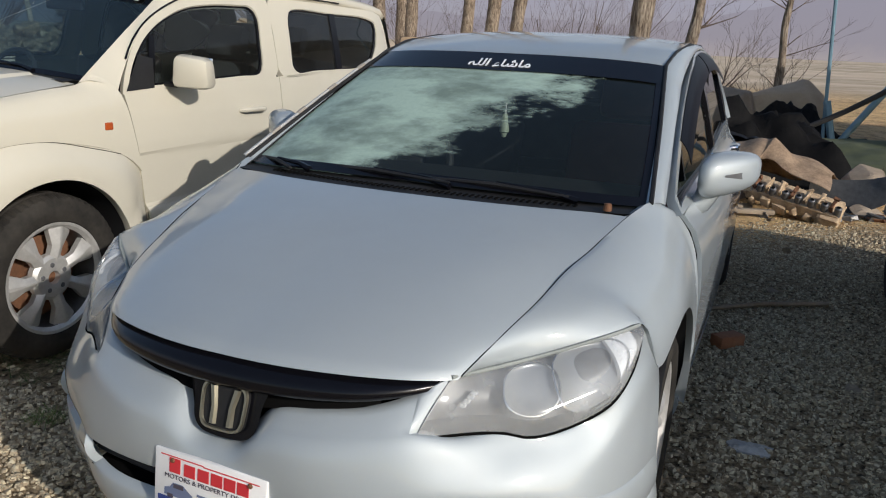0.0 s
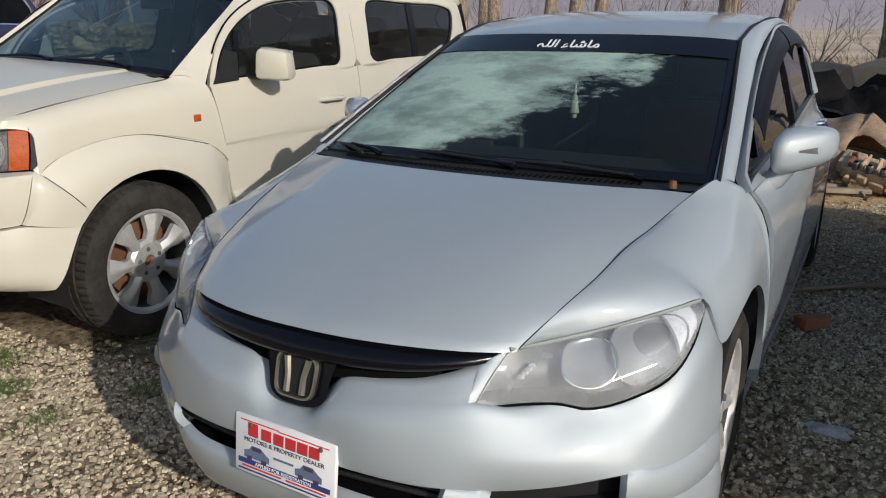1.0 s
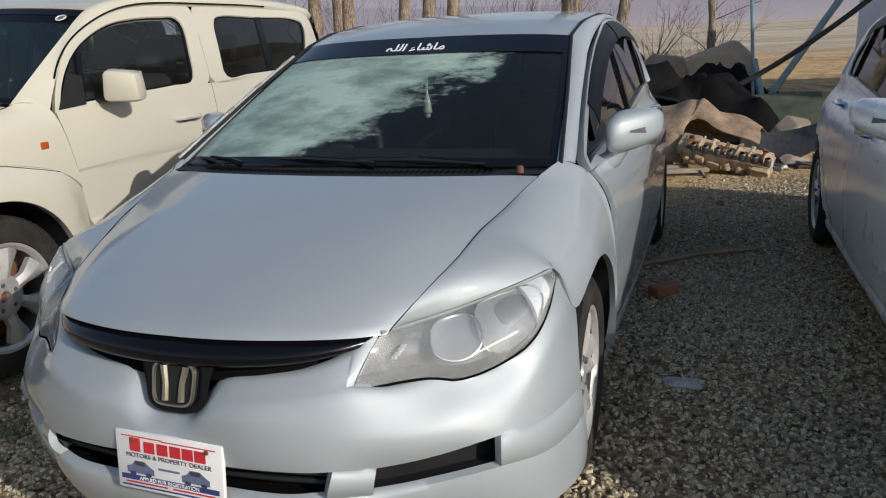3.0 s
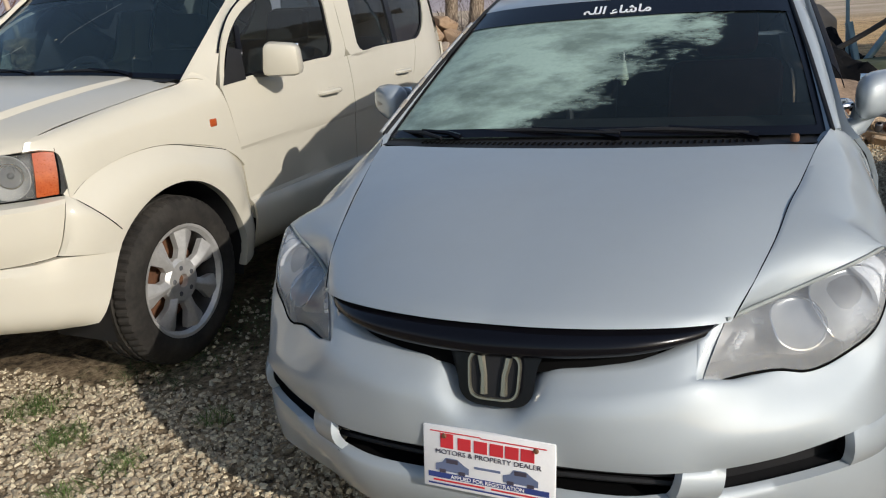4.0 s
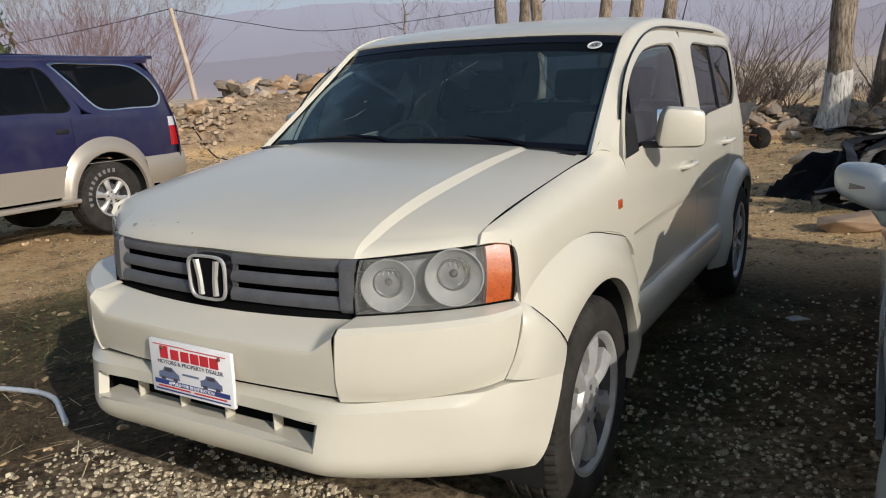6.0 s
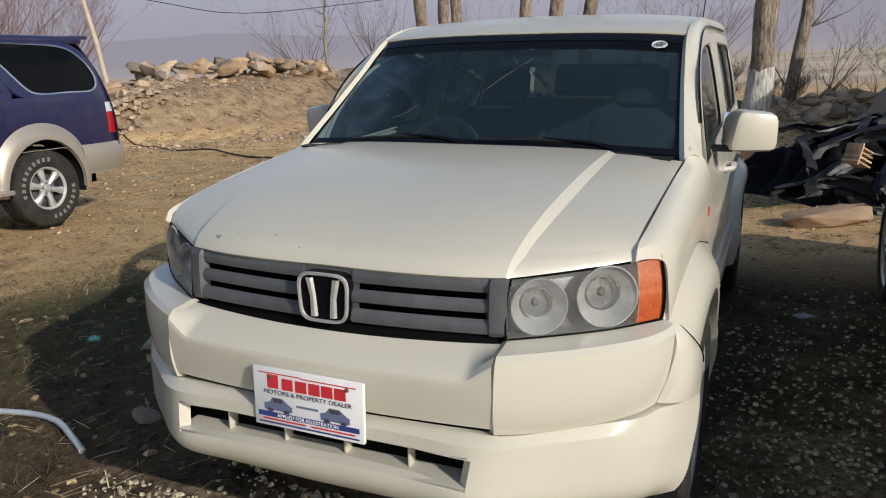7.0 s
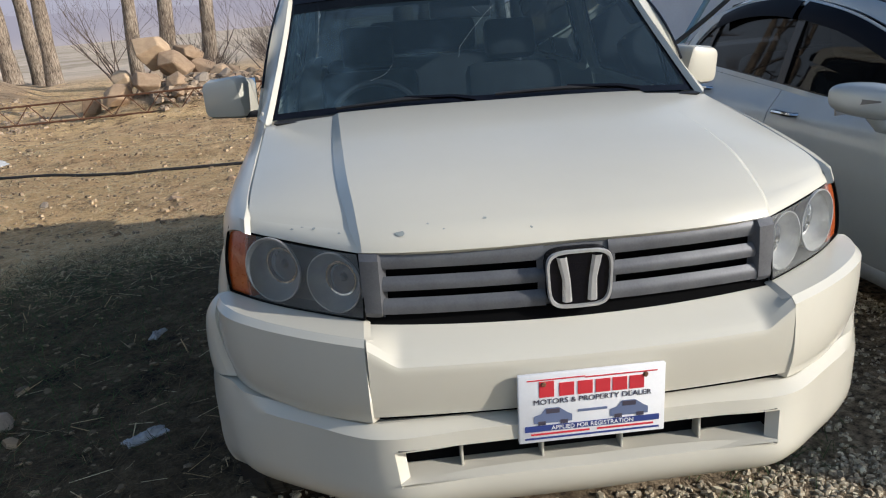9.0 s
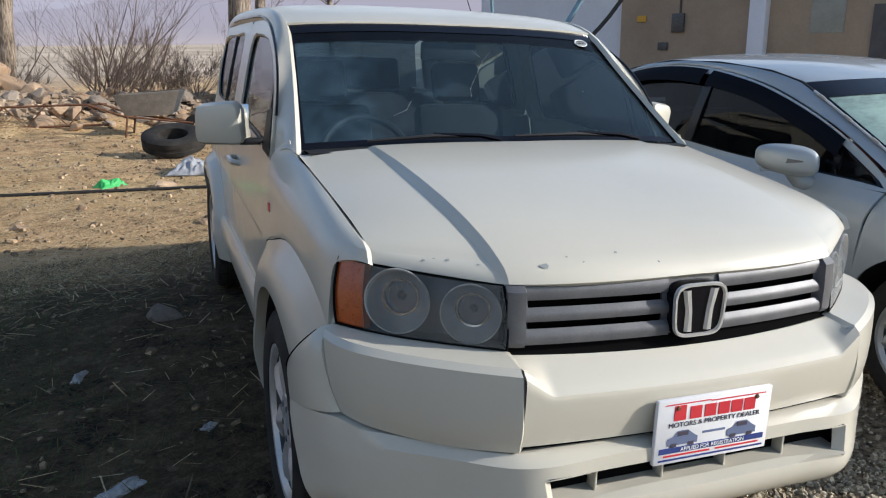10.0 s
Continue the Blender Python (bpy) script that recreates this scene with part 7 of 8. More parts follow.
def rock_mesh(seed):
    rng = random.Random(seed)
    bm = bmesh.new()
    for k in range(18):
        v = Vector((rng.gauss(0, 1), rng.gauss(0, 1), rng.gauss(0, 1))).normalized() * rng.uniform(0.85, 1.05)
        bm.verts.new((v.x, v.y, v.z))
    r = bmesh.ops.convex_hull(bm, input=bm.verts)
    bmesh.ops.delete(bm, geom=list({g for g in r["geom_unused"] + r["geom_interior"] if isinstance(g, bmesh.types.BMVert)}), context="VERTS")
    bmesh.ops.bevel(bm, geom=list(bm.edges), offset=0.04, segments=1, affect="EDGES")
    me = bpy.data.meshes.new("rock")
    bm.to_mesh(me)
    bm.free()
    return me


ROCKS = {m: [rock_mesh(s) for s in range(40, 47)] for m in ("tan", "grey")}
for key, mtl in (("tan", M_ROCK), ("grey", M_SLATE)):
    for me in ROCKS[key]:
        me.materials.append(mtl)


def rock(x, y, s, rng, key="tan", lift=0.0, tall=(.35, .7), label="angular tan boulder in a heap", group="boulders"):
    ob = new("rock", rng.choice(ROCKS[key]))
    ob.scale = (s * rng.uniform(.8, 1.3), s * rng.uniform(.7, 1.1), s * rng.uniform(*tall))
    ob.rotation_euler = (rng.uniform(-.5, .5), rng.uniform(-.5, .5), rng.uniform(0, 6.3))
    ob.location = (x, y, float(height(x, y)) + ob.scale[2] * 0.55 + lift)
    return tagged(ob, label, "rock", group)


rng = random.Random(77)
for x_, y_, s_, l_ in ((-1.0, 19.6, .42, 0), (-0.4, 19.3, .40, 0), (0.3, 19.6, .48, .1), (0.9, 19.9, .42, .0), (-0.1, 20.0, .50, .45), (0.75, 20.3, .46, .5), (1.5, 19.6, .34, 0), (-1.5, 20.2, .36, 0), (0.1, 18.9, .28, 0), (1.1, 19.0, .26, 0), (1.9, 19.2, .3, 0), (-0.7, 20.4, .34, .3)):
    rock(x_, y_, s_, rng, "tan", l_, label="large pale tan quarry block in a heap", group="quarry blocks", tall=(.62, .95))
for k in range(170):
    f = rng.random()
    x_, y_ = 0.5 + 6.6 * f + rng.gauss(0, .3), 18.45 - 1.75 * f + rng.gauss(0, .5)
    rock(x_, y_, rng.uniform(.09, .28), rng, "grey" if rng.random() < .4 else "tan", rng.uniform(-.10, .06), label="flat grey-brown stone in a rubble bank", group="rubble bank")
for k in range(110):
    f = rng.random()
    x_, y_ = -10.8 + 4.6 * f + rng.gauss(0, .4), 25.6 + 5.2 * f + rng.gauss(0, .5)
    rock(x_, y_, rng.uniform(.15, .42), rng, "tan" if rng.random() < .5 else "grey", rng.uniform(-.05, .38), label="broken tan stone in a heap on the bank", group="stone heap")
for k in range(16):
    rock(rng.uniform(-13.5, -10.2), rng.uniform(21.2, 24.5), rng.uniform(.18, .5), rng, "tan", 0, label="earthy tan stone at the cut bank", group="bank stones")
for x_, y_, s_, key in ((-3.45, 4.15, .10, "grey"), (-3.74, 5.06, .09, "grey"), (-2.34, 6.12, .13, "grey"), (-2.06, 9.53, .11, "tan"), (-1.4, 9.9, .09, "tan"), (-0.2, 10.6, .16, "tan"), (0.1, 9.6, .12, "tan"), (4.25, 7.1, .20, "grey"), (-3.2, 10.4, .08, "grey"), (-5.2, 12.0, .10, "tan"), (2.2, 4.6, .05, "grey"), (1.9, 3.2, .045, "grey"), (-0.9, 8.4, .08, "tan")):
    rock(x_, y_, s_, rng, key, -0.3 * s_, label="lone stone half sunk in the ground", group="loose stones")
for x_, y_, sc, rot, lab in ((1.25, 7.62, (.52, .26, .11), .12, "flat tan stone slab on the ground"), (6.45, 13.7, (1.0, .5, .72), .3, "big grey slab behind the scrap heap"), (5.3, 13.2, (.62, .4, .62), -.3, "big grey slab behind the scrap heap"), (4.55, 7.75, (.34, .26, .26), .5, "grey boulder beside the scrap heap"), (2.72, 12.6, (.45, .22, .16), -.2, "long grey stone lying in the shade")):
    ob = new("rock", ROCKS["tan" if "tan" in lab else "grey"][int(x_ * 3) % 7])
    ob.scale, ob.rotation_euler, ob.location = sc, (0, 0, rot), (x_, y_, float(height(x_, y_)) + sc[2] * .7)
    tagged(ob, lab, "rock", "loose slabs")
for x_, y_, a_ in ((-5.2, 32.2, .2), (-4.3, 32.6, 1.2)):
    bm = bmesh.new()
    tube(bm, [(-.9, 0, .35), (-.3, .05, .45), (.4, 0, .5), (.8, -.05, .8)], [.34, .38, .36, .16], 10)
    tube(bm, [(-.7, 0, .4), (-.9, .1, .95)], [.25, .1], 8)
    for v in bm.verts:
        v.co *= .78 * (1 + 0.3 * noise.noise(v.co * 2.5))
    ob = tagged(mesh_object("tree_stump", bm, M_BARK), "weathered fallen tree stump on the bank", "stump")
    ob.location, ob.rotation_euler = (x_, y_, float(height(x_, y_)) - .1), (0, 0, a_)

# ---- yard clutter ----
def lie(x, y, lift=0.0):
    return Vector((x, y, float(height(x, y)) + lift))


bm = bmesh.new()
a_, b_ = lie(-3.6, 20.6, .12), lie(1.7, 16.9, .12)
up_ = Vector((0, 0, .38))
truss = new("lattice_girder")
tagged(truss, "rusty steel lattice girder lying on the ground", "girder")
for o in (Vector((0, 0, 0)), up_):
    bm = bmesh.new()
    tube(bm, [a_ + o, b_ + o], .022, 6)
    part("chord", bm, M_RUST, truss)
for k in range(18):
    p, q = a_.lerp(b_, k / 18), a_.lerp(b_, (k + 1) / 18)
    bm = bmesh.new()
    tube(bm, [p + (up_ if k % 2 else Vector()), q + (Vector() if k % 2 else up_)], .011, 5)
    part("lattice_bar", bm, M_RUST, truss)
M_WOOD = varied("grey_wood", (0.16, 0.12, 0.085), (0.33, 0.27, 0.20), 0.85, 5, fine=60, bumpy=0.4, dist=0.004)
M_CABLE = mat("cable", (0.02, 0.018, 0.017), 0.7)
M_HOSE = varied("hose", (0.34, 0.36, 0.38), (0.5, 0.52, 0.54), 0.4, 10, fine=60, bumpy=0.05)
cab = [(-13, 23.6), (-9.66, 20.8), (-7.4, 18.3), (-5.3, 15.7), (-3.6, 12.9), (-2.4, 11.7), (-1.23, 10.85), (-.3, 10.3), (0.8, 9.3)]
bm = bmesh.new()
tube(bm, [lie(p[0], p[1], .02) for p in spline(cab, 60)], .02, 6)
tagged(mesh_object("cable", bm, M_CABLE), "black cable lying across the dry ground", "cable")
bm = bmesh.new()
tube(bm, [lie(p[0], p[1], p[2]) for p in spline([(-5.6, 4.9, .014), (-4.9, 4.55, .014), (-4.3, 4.31, .014), (-4.09, 4.24, .02), (-3.94, 4.18, .025), (-3.80, 4.08, .03), (-3.69, 3.95, .025), (-3.60, 3.84, .014)], 30)], .013, 10)
tagged(mesh_object("hose", bm, M_HOSE), "pale grey rubber hose curled on the ground", "hose")
# wheelbarrow
wb = new("wheelbarrow")
wb.matrix_world = Matrix.Translation(lie(2.15, 16.05, .0)) @ Matrix.Rotation(radians(-38), 4, "Z")
tagged(wb, "old rusty grey wheelbarrow parked against the rubble", "wheelbarrow")
M_TRAY = varied("barrow_tray", (0.16, 0.14, 0.115), (0.30, 0.27, 0.23), 0.7, 6, 0.1, fine=40, bumpy=0.2)
gt = np.array([[(-.55, -.35, .78), (-.40, -.24, .42), (-.40, .24, .42), (-.55, .35, .78)], [(0, -.37, .80), (0, -.25, .40), (0, .25, .40), (0, .37, .80)], [(.60, -.30, .85), (.42, -.2, .42), (.42, .2, .42), (.60, .30, .85)]])
panel("tray", [gt], M_TRAY, wb, depth=.02, centre=(0, 0, 1))
for s in (-1, 1):
    bm = bmesh.new()
    tube(bm, [(-1.0, s * .3, .62), (-.4, s * .26, .40), (.75, s * .08, .25)], .02, 6)
    part("handle", bm, M_RUST, wb)
    bm = bmesh.new()
    tube(bm, [(-.35, s * .26, .40), (-.42, s * .28, .02)], .018, 6)
    part("leg", bm, M_RUST, wb)
bm = bmesh.new()
lathe(bm, [(.05, .04), (.17, .04), (.20, .02), (.20, -.02), (.17, -.04), (.05, -.04)], 20, Matrix.Translation((.78, 0, .2)) @ Matrix.Rotation(radians(90), 4, "X"))
part("wheel", bm, M_RUBBER, wb)
# old tyre
bm = bmesh.new()
lathe(bm, [(.22, .10), (.30, .125), (.40, .12), (.455, .09), (.46, .03), (.45, .02), (.45, -.02), (.46, -.03), (.455, -.09), (.40, -.12), (.30, -.125), (.22, -.10), (.24, 0), (.22, .10)], 48, Matrix.Identity(4))
ty = tagged(mesh_object("tyre_scrap", bm, M_RUBBER), "worn black truck tyre lying against rubble", "tyre")
ty.matrix_world = Matrix.Translation(lie(1.22, 13.3, .24)) @ Matrix.Rotation(radians(-30), 4, "Z") @ Matrix.Rotation(radians(16), 4, "X")


def crumple(name, x, y, w, d, h, mtl, label, seed, turn=0.0, n=34, cat="sheet"):
    """A crumpled sheet that lies on the ground."""
    g = []
    for i in range(n):
        row = []
        for j in range(n):
            p, q = i / (n - 1) - .5, j / (n - 1) - .5
            e = 1 + .22 * noise.noise(Vector((3 * p, 3 * q, seed)))
            k = max(0.0, 1 - (2 * max(abs(p), abs(q))) ** 3)
            z = k * h * (0.70 + 0.55 * noise.noise(Vector((2.3 * p + seed, 2.3 * q, 1.7))) + (0.34 if w > 1 else 0.30) * noise.noise(Vector((9 * p, 9 * q, seed))) + (0.14 if w > 1 else 0.16) * noise.noise(Vector((19 * p, 19 * q, seed))))
            row.append((p * w * e, q * d * e, max(0.004, z)))
        g.append(row)
    bm = bmesh.new()
    add_grid(bm, np.array(g))
    hem(bm, .01, (0, 0, -1))
    ob = tagged(mesh_object(name, bm, mtl, sharp=70), label, cat)
    ob.matrix_world = Matrix.Translation(lie(x, y, .003)) @ Matrix.Rotation(turn, 4, "Z")
    return ob


M_PLASTIC = varied("white_plastic", (0.27, 0.265, 0.26), (0.52, 0.51, 0.50), 0.45, 12, fine=60, bumpy=0.1)
M_GREEN = mat("green_cloth", (0.05, 0.42, 0.10), 0.6)
M_BROWNCLOTH = varied("brown_cloth", (0.12, 0.078, 0.05), (0.40, 0.285, 0.19), 0.9, 7, fine=45, bumpy=0.8, dist=0.012)
M_TARP = varied("dark_tarp", (0.003, 0.003, 0.0035), (0.009, 0.0085, 0.0085), 0.7, 6, fine=30, bumpy=0.8, dist=0.02, spec=0.1)
M_GREENTARP = varied("green_tarp", (0.05, 0.06, 0.03), (0.10, 0.11, 0.055), 0.7, 5, fine=40, bumpy=0.3)
crumple("plastic_bag", -3.66, 14.1, .6, .3, .11, M_PLASTIC, "crumpled dirty white plastic bag on dry grass", 3, .2, cat="bag")
crumple("plastic_bag", 0.55, 11.35, .8, .5, .17, M_PLASTIC, "torn white plastic sacks beside a tyre", 4, .8, cat="bag")
crumple("green_cloth", -.66, 11.05, .34, .16, .10, M_GREEN, "bright green scrap of cloth", 5, .3, cat="cloth")
crumple("paper_scrap", 1.23, 2.67, .15, .08, .02, M_PLASTIC, "flat white paper scrap on gravel", 6, -.5, cat="paper")
crumple("paper_scrap", -2.82, 4.75, .06, .04, .02, M_PLASTIC, "small white scrap on shaded earth", 7, .5, cat="paper")
crumple("paper_scrap", -3.25, 4.55, .16, .06, .03, M_PLASTIC, "grey-white torn scrap on shaded earth", 8, .2, cat="paper")
crumple("paper_scrap", -3.0, 5.6, .12, .04, .03, M_PLASTIC, "pale leaf-like scrap on shaded earth", 9, .9, cat="paper")
crumple("teal_scrap", -4.15, 5.25, .07, .05, .03, mat("teal_plastic", (.15, .5, .42), .5), "little teal plastic scrap", 10, .3, cat="scrap")
crumple("paper_scrap", -.15, 5.2, .09, .07, .018, M_PLASTIC, "white crumpled scrap between the parked cars", 17, .3, cat="paper")
bm = bmesh.new()
bm_box(bm, (0, 0, .03), (.15, .08, .06), None, .008)
ob = tagged(mesh_object("brick", bm, varied("brick_red", (.25, .10, .05), (.38, .18, .10), .85)), "broken red brick on shaded gravel", "brick")
ob.matrix_world = Matrix.Translation(lie(1.55, 3.68, .0)) @ Matrix.Rotation(.4, 4, "Z")
bm = bmesh.new()
tube(bm, [(-.4, 0, .02), (0, .02, .03), (.4, 0, .02)], .014, 6)
ob = tagged(mesh_object("stick", bm, M_WOOD), "thin grey stick on gravel", "stick")
ob.matrix_world = Matrix.Translation(lie(2.0, 4.25)) @ Matrix.Rotation(.2, 4, "Z")
# scrap heap behind the saloon
def fold(name, x, y, turn, ridge, mtl, label, cat, n=26, wave=.03):
    """A stiff sheet bent over a ridge: rows run along it, each row crosses it."""
    g = np.array(sheet(ridge, n, n))
    for i in range(n):
        for j in range(n):
            c = Vector(g[i, j])
            g[i, j] = c + Vector((noise.noise(c * 4), noise.noise(c * 4 + Vector((7, 0, 0))), 1.2 * noise.noise(c * 3 + Vector((0, 9, 0))))) * wave
    bm = bmesh.new()
    add_grid(bm, g)
    hem(bm, .008, (0, 0, 0))
    ob = tagged(mesh_object(name, bm, mtl, sharp=50), label, cat)
    ob.matrix_world = Matrix.Translation(lie(x, y)) @ Matrix.Rotation(turn, 4, "Z")
    return ob


# brown sheet propped over the engine, open to the front
fold("brown_sheet", 3.55, 7.55, -.45, [[(-.85, -.25, .12), (-.85, .2, .46), (-.85, .8, .18)], [(-.52, -.5, .14), (-.5, .1, .56), (-.5, .8, .22)], [(-.28, -.52, .10), (-.24, -.1, .58), (-.2, .8, .25)], [(-.16, -.18, .48), (-.10, -.05, .62), (-.05, .8, .22)], [(.18, -.34, .34), (.22, .0, .50), (.3, .7, .2)], [(.46, -.40, .22), (.52, .1, .34), (.6, .6, .12)]], M_BROWNCLOTH, "stiff brown sheet folded over a scrap heap", "cloth", 40, .06)
fold("metal_flap", 4.0, 7.25, -.35, [[(-.25, .05, .02), (-.22, .12, .30)], [(.15, -.05, .03), (.22, .05, .34)], [(.42, -.12, .16), (.46, -.08, .42)]], M_DARKHOUSING, "dull grey metal flap with a pale label", "car part", 10, .01)
fold("olive_tarpaulin", 5.0, 9.3, -.3, [[(-1.0, -.7, .10), (-.9, .1, .30), (-.8, .9, .42)], [(-.1, -.8, .16), (.0, .1, .36), (.0, .9, .46)], [(.8, -.6, .22), (.8, .1, .36), (.9, .9, .46)]], M_GREENTARP, "olive green tarpaulin spread over scrap", "tarpaulin", 26, .04)
crumple("dark_tarpaulin", 3.8, 9.5, 2.7, 1.8, 1.0, M_TARP, "black tarpaulin over a scrap heap", 12, -.3, cat="tarpaulin")
crumple("dark_tarpaulin", 2.25, 9.4, 1.9, 1.5, .72, M_TARP, "black tarpaulin over old car parts", 13, .4, cat="tarpaulin")
crumple("dark_tarpaulin", 5.2, 10.8, 2.8, 1.8, .85, M_TARP, "dark covered heap in the shade", 15, .2, cat="tarpaulin")
M_OLDBUMPER = varied("scuffed_gloss_black", (0.006, 0.006, 0.007), (0.016, 0.016, 0.017), 0.46, 8, spec=0.4, fine=120, bumpy=0.12, dist=0.002)
M_ENGINE = varied("engine_casting", (0.22, 0.15, 0.09), (0.62, 0.47, 0.31), 0.75, 14, 0.1, fine=60, bumpy=0.6, dist=0.006)
eng = new("engine_head")
eng.matrix_world = Matrix.Translation(lie(3.45, 6.98, .09)) @ Matrix.Rotation(radians(-38), 4, "Z") @ Matrix.Rotation(radians(10), 4, "Y") @ Matrix.Rotation(radians(28), 4, "X")
tagged(eng, "tan rusty engine casting on the gravel", "engine part")
bm = bmesh.new()
bm_box(bm, (0, 0, .09), (.80, .26, .11), None, .012)
bm_box(bm, (-.36, .06, .05), (.20, .20, .16), None, .02)
bm_box(bm, (.34, -.05, .06), (.16, .26, .13), None, .02)
for k in range(6):
    bm_box(bm, (-.33 + k * .125, -.135, .05 + .02 * (k % 2)), (.05 + .03 * (k % 3), .05, .08), None, .010)
for v in bm.verts:
    v.co += Vector((noise.noise(v.co * 17), noise.noise(v.co * 17 + Vector((5, 0, 0))), noise.noise(v.co * 15 + Vector((0, 5, 0))))) * .028
part("casting", bm, M_ENGINE, eng)
for k in range(7):
    bm = bmesh.new()
    bm_box(bm, (-.34 + k * .112, -.02, .16 + .02 * (k % 2)), (.022, .15, .05 + .02 * (k % 3)), None, .006)
    bm_box(bm, (-.34 + k * .112, .05 - .10 * (k % 2), .185), (.04, .03, .04), None, .006)
    for v in bm.verts:
        v.co += Vector((noise.noise(v.co * 23), noise.noise(v.co * 23 + Vector((5, 0, 0))), noise.noise(v.co * 21 + Vector((0, 5, 0))))) * .03
    part("tower", bm, M_ENGINE if k % 3 else M_RUST, eng)
    bm = bmesh.new()
    lathe(bm, [(.018, .06), (.03, .05), (.03, -.04)], 10, Matrix.Translation((-.285 + k * .112, -.09, .16)))
    part("socket", bm, M_GUNMETAL, eng)
for x_, y_, a_, l_ in ((2.55, 7.1, .1, 1.2), (2.75, 6.95, -.1, 1.0)):
    bm = bmesh.new()
    bm_box(bm, (0, 0, .05), (l_, .09, .04), None, .006)
    ob = tagged(mesh_object("plank", bm, M_WOOD), "weathered grey plank under scrap", "plank")
    ob.matrix_world = Matrix.Translation(lie(x_, y_)) @ Matrix.Rotation(a_, 4, "Z")
for k, (x_, y_, z_, a_, ln_) in enumerate(((1.95, 8.35, .30, .35, 1.3), (2.30, 8.55, .50, -.3, 1.3), (2.62, 8.95, .66, .5, 1.2), (3.3, 8.75, .52, -.5, 1.2), (1.75, 8.75, .50, 1.1, 1.2), (2.15, 9.0, .72, .1, 1.5), (1.6, 8.2, .16, -.15, 1.1), (2.45, 8.3, .28, .7, 1.3), (2.9, 8.5, .40, .1, 1.4))):
    bm = bmesh.new()
    wd = lambda s_: .62 + .38 * math.cos(2.6 * s_ + k) + .12 * noise.noise(Vector((7 * s_, k, 0)))
    rows = [[(s_ + .03 * noise.noise(Vector((9 * s_, 30 * dz, k))), .22 * (1 - (2 * s_ / ln_) ** 2) + dy, dz * wd(s_) + .07 * math.sin(5 * s_ + k) - .10 * (2 * s_ / ln_) ** 2 + .03 * noise.noise(Vector((12 * s_, k, 1)))) for dy, dz in ((0, -.12), (.05, -.07), (.02, -.04), (.06, .0), (.07, .05), (.03, .10), (-.03, .11))] for s_ in np.linspace(-ln_ / 2, ln_ / 2, 28)]
    add_grid(bm, np.array(rows))
    hem(bm, .02, (0, 0, 0))
    ob = tagged(mesh_object("old_bumper", bm, M_OLDBUMPER), "discarded black plastic bumper on the heap", "car part", "old bumpers")
    ob.matrix_world = Matrix.Translation(lie(x_, y_, z_)) @ Matrix.Rotation(a_, 4, "Z") @ Matrix.Rotation(.3 + .35 * math.sin(2.1 * k), 4, "X") @ Matrix.Rotation(.22 * math.sin(1.3 * k), 4, "Y")
bm = bmesh.new()
for k in range(4):
    bm_box(bm, (0, 0, .03 + k * .045), (.22 - .01 * k, .16, .018), None, .003)
bm_box(bm, (-.09, 0, .10), (.02, .16, .2), None, .003)
ob = tagged(mesh_object("wooden_crate", bm, M_ROCK), "small brown slatted crate among scrap", "crate")
ob.matrix_world = Matrix.Translation(lie(1.75, 8.15, .42)) @ Matrix.Rotation(.5, 4, "Z") @ Matrix.Rotation(.4, 4, "Y")
# bent dark chassis part that sticks out of the heap, and smaller scrap
sub_frame = new("chassis_part")
sub_frame.matrix_world = Matrix.Translation(lie(3.05, 9.15, .70)) @ Matrix.Rotation(.35, 4, "Z")
tagged(sub_frame, "bent dark steel chassis part on the scrap heap", "car part")
for pts, w_ in ((((-.75, 0, .02), (-.35, .0, .12), (.05, .02, .16), (.42, .0, .34)), .055), (((.0, .0, .15), (.12, -.05, -.05), (.05, -.10, -.25)), .06), (((.15, 0, .2), (.30, -.05, .0), (.28, -.1, -.22)), .045), (((-.5, .02, .08), (-.55, -.05, -.15)), .05)):
    bm = bmesh.new()
    tube(bm, spline(pts, 10), [w_ * (1 + .3 * math.sin(3 * k)) for k in range(10)], 6)
    part("bracket", bm, M_BLACK, sub_frame)
for k in range(5):
    bm = bmesh.new()
    bm_box(bm, (-.62 + .15 * k, -.055, .05 + .03 * k), (.04, .03, .06), None, .005)
    part("lug", bm, M_RUST, sub_frame)
rng = random.Random(91)
for k in range(26):
    bm = bmesh.new()
    w_, d_, h_ = rng.uniform(.05, .24), rng.uniform(.03, .14), rng.uniform(.015, .07)
    bm_box(bm, (0, 0, 0), (w_, d_, h_), None, .004)
    for v in bm.verts:
        v.co += Vector((rng.uniform(-1, 1), rng.uniform(-1, 1), rng.uniform(-.6, .6))) * .018
    kind_ = rng.choice((0, 0, 1, 2, 3))
    ob = tagged(mesh_object("metal_scrap", bm, (M_DARKHOUSING, M_RUST, M_PLASTIC, M_WOOD)[kind_]), ("dull grey lump of car scrap", "rusty lump of car scrap", "dirty white lump of plastic scrap", "broken end of grey wood")[kind_], "scrap", "small scrap")
    x_, y_ = (rng.uniform(2.6, 4.6), rng.uniform(6.75, 7.7)) if k < 14 else (rng.uniform(1.5, 3.4), rng.uniform(7.6, 8.2))
    ob.matrix_world = Matrix.Translation(lie(x_, y_, h_ * .55)) @ Euler((rng.uniform(-.3, .3), rng.uniform(-.3, .3), rng.uniform(0, 6))).to_matrix().to_4x4()
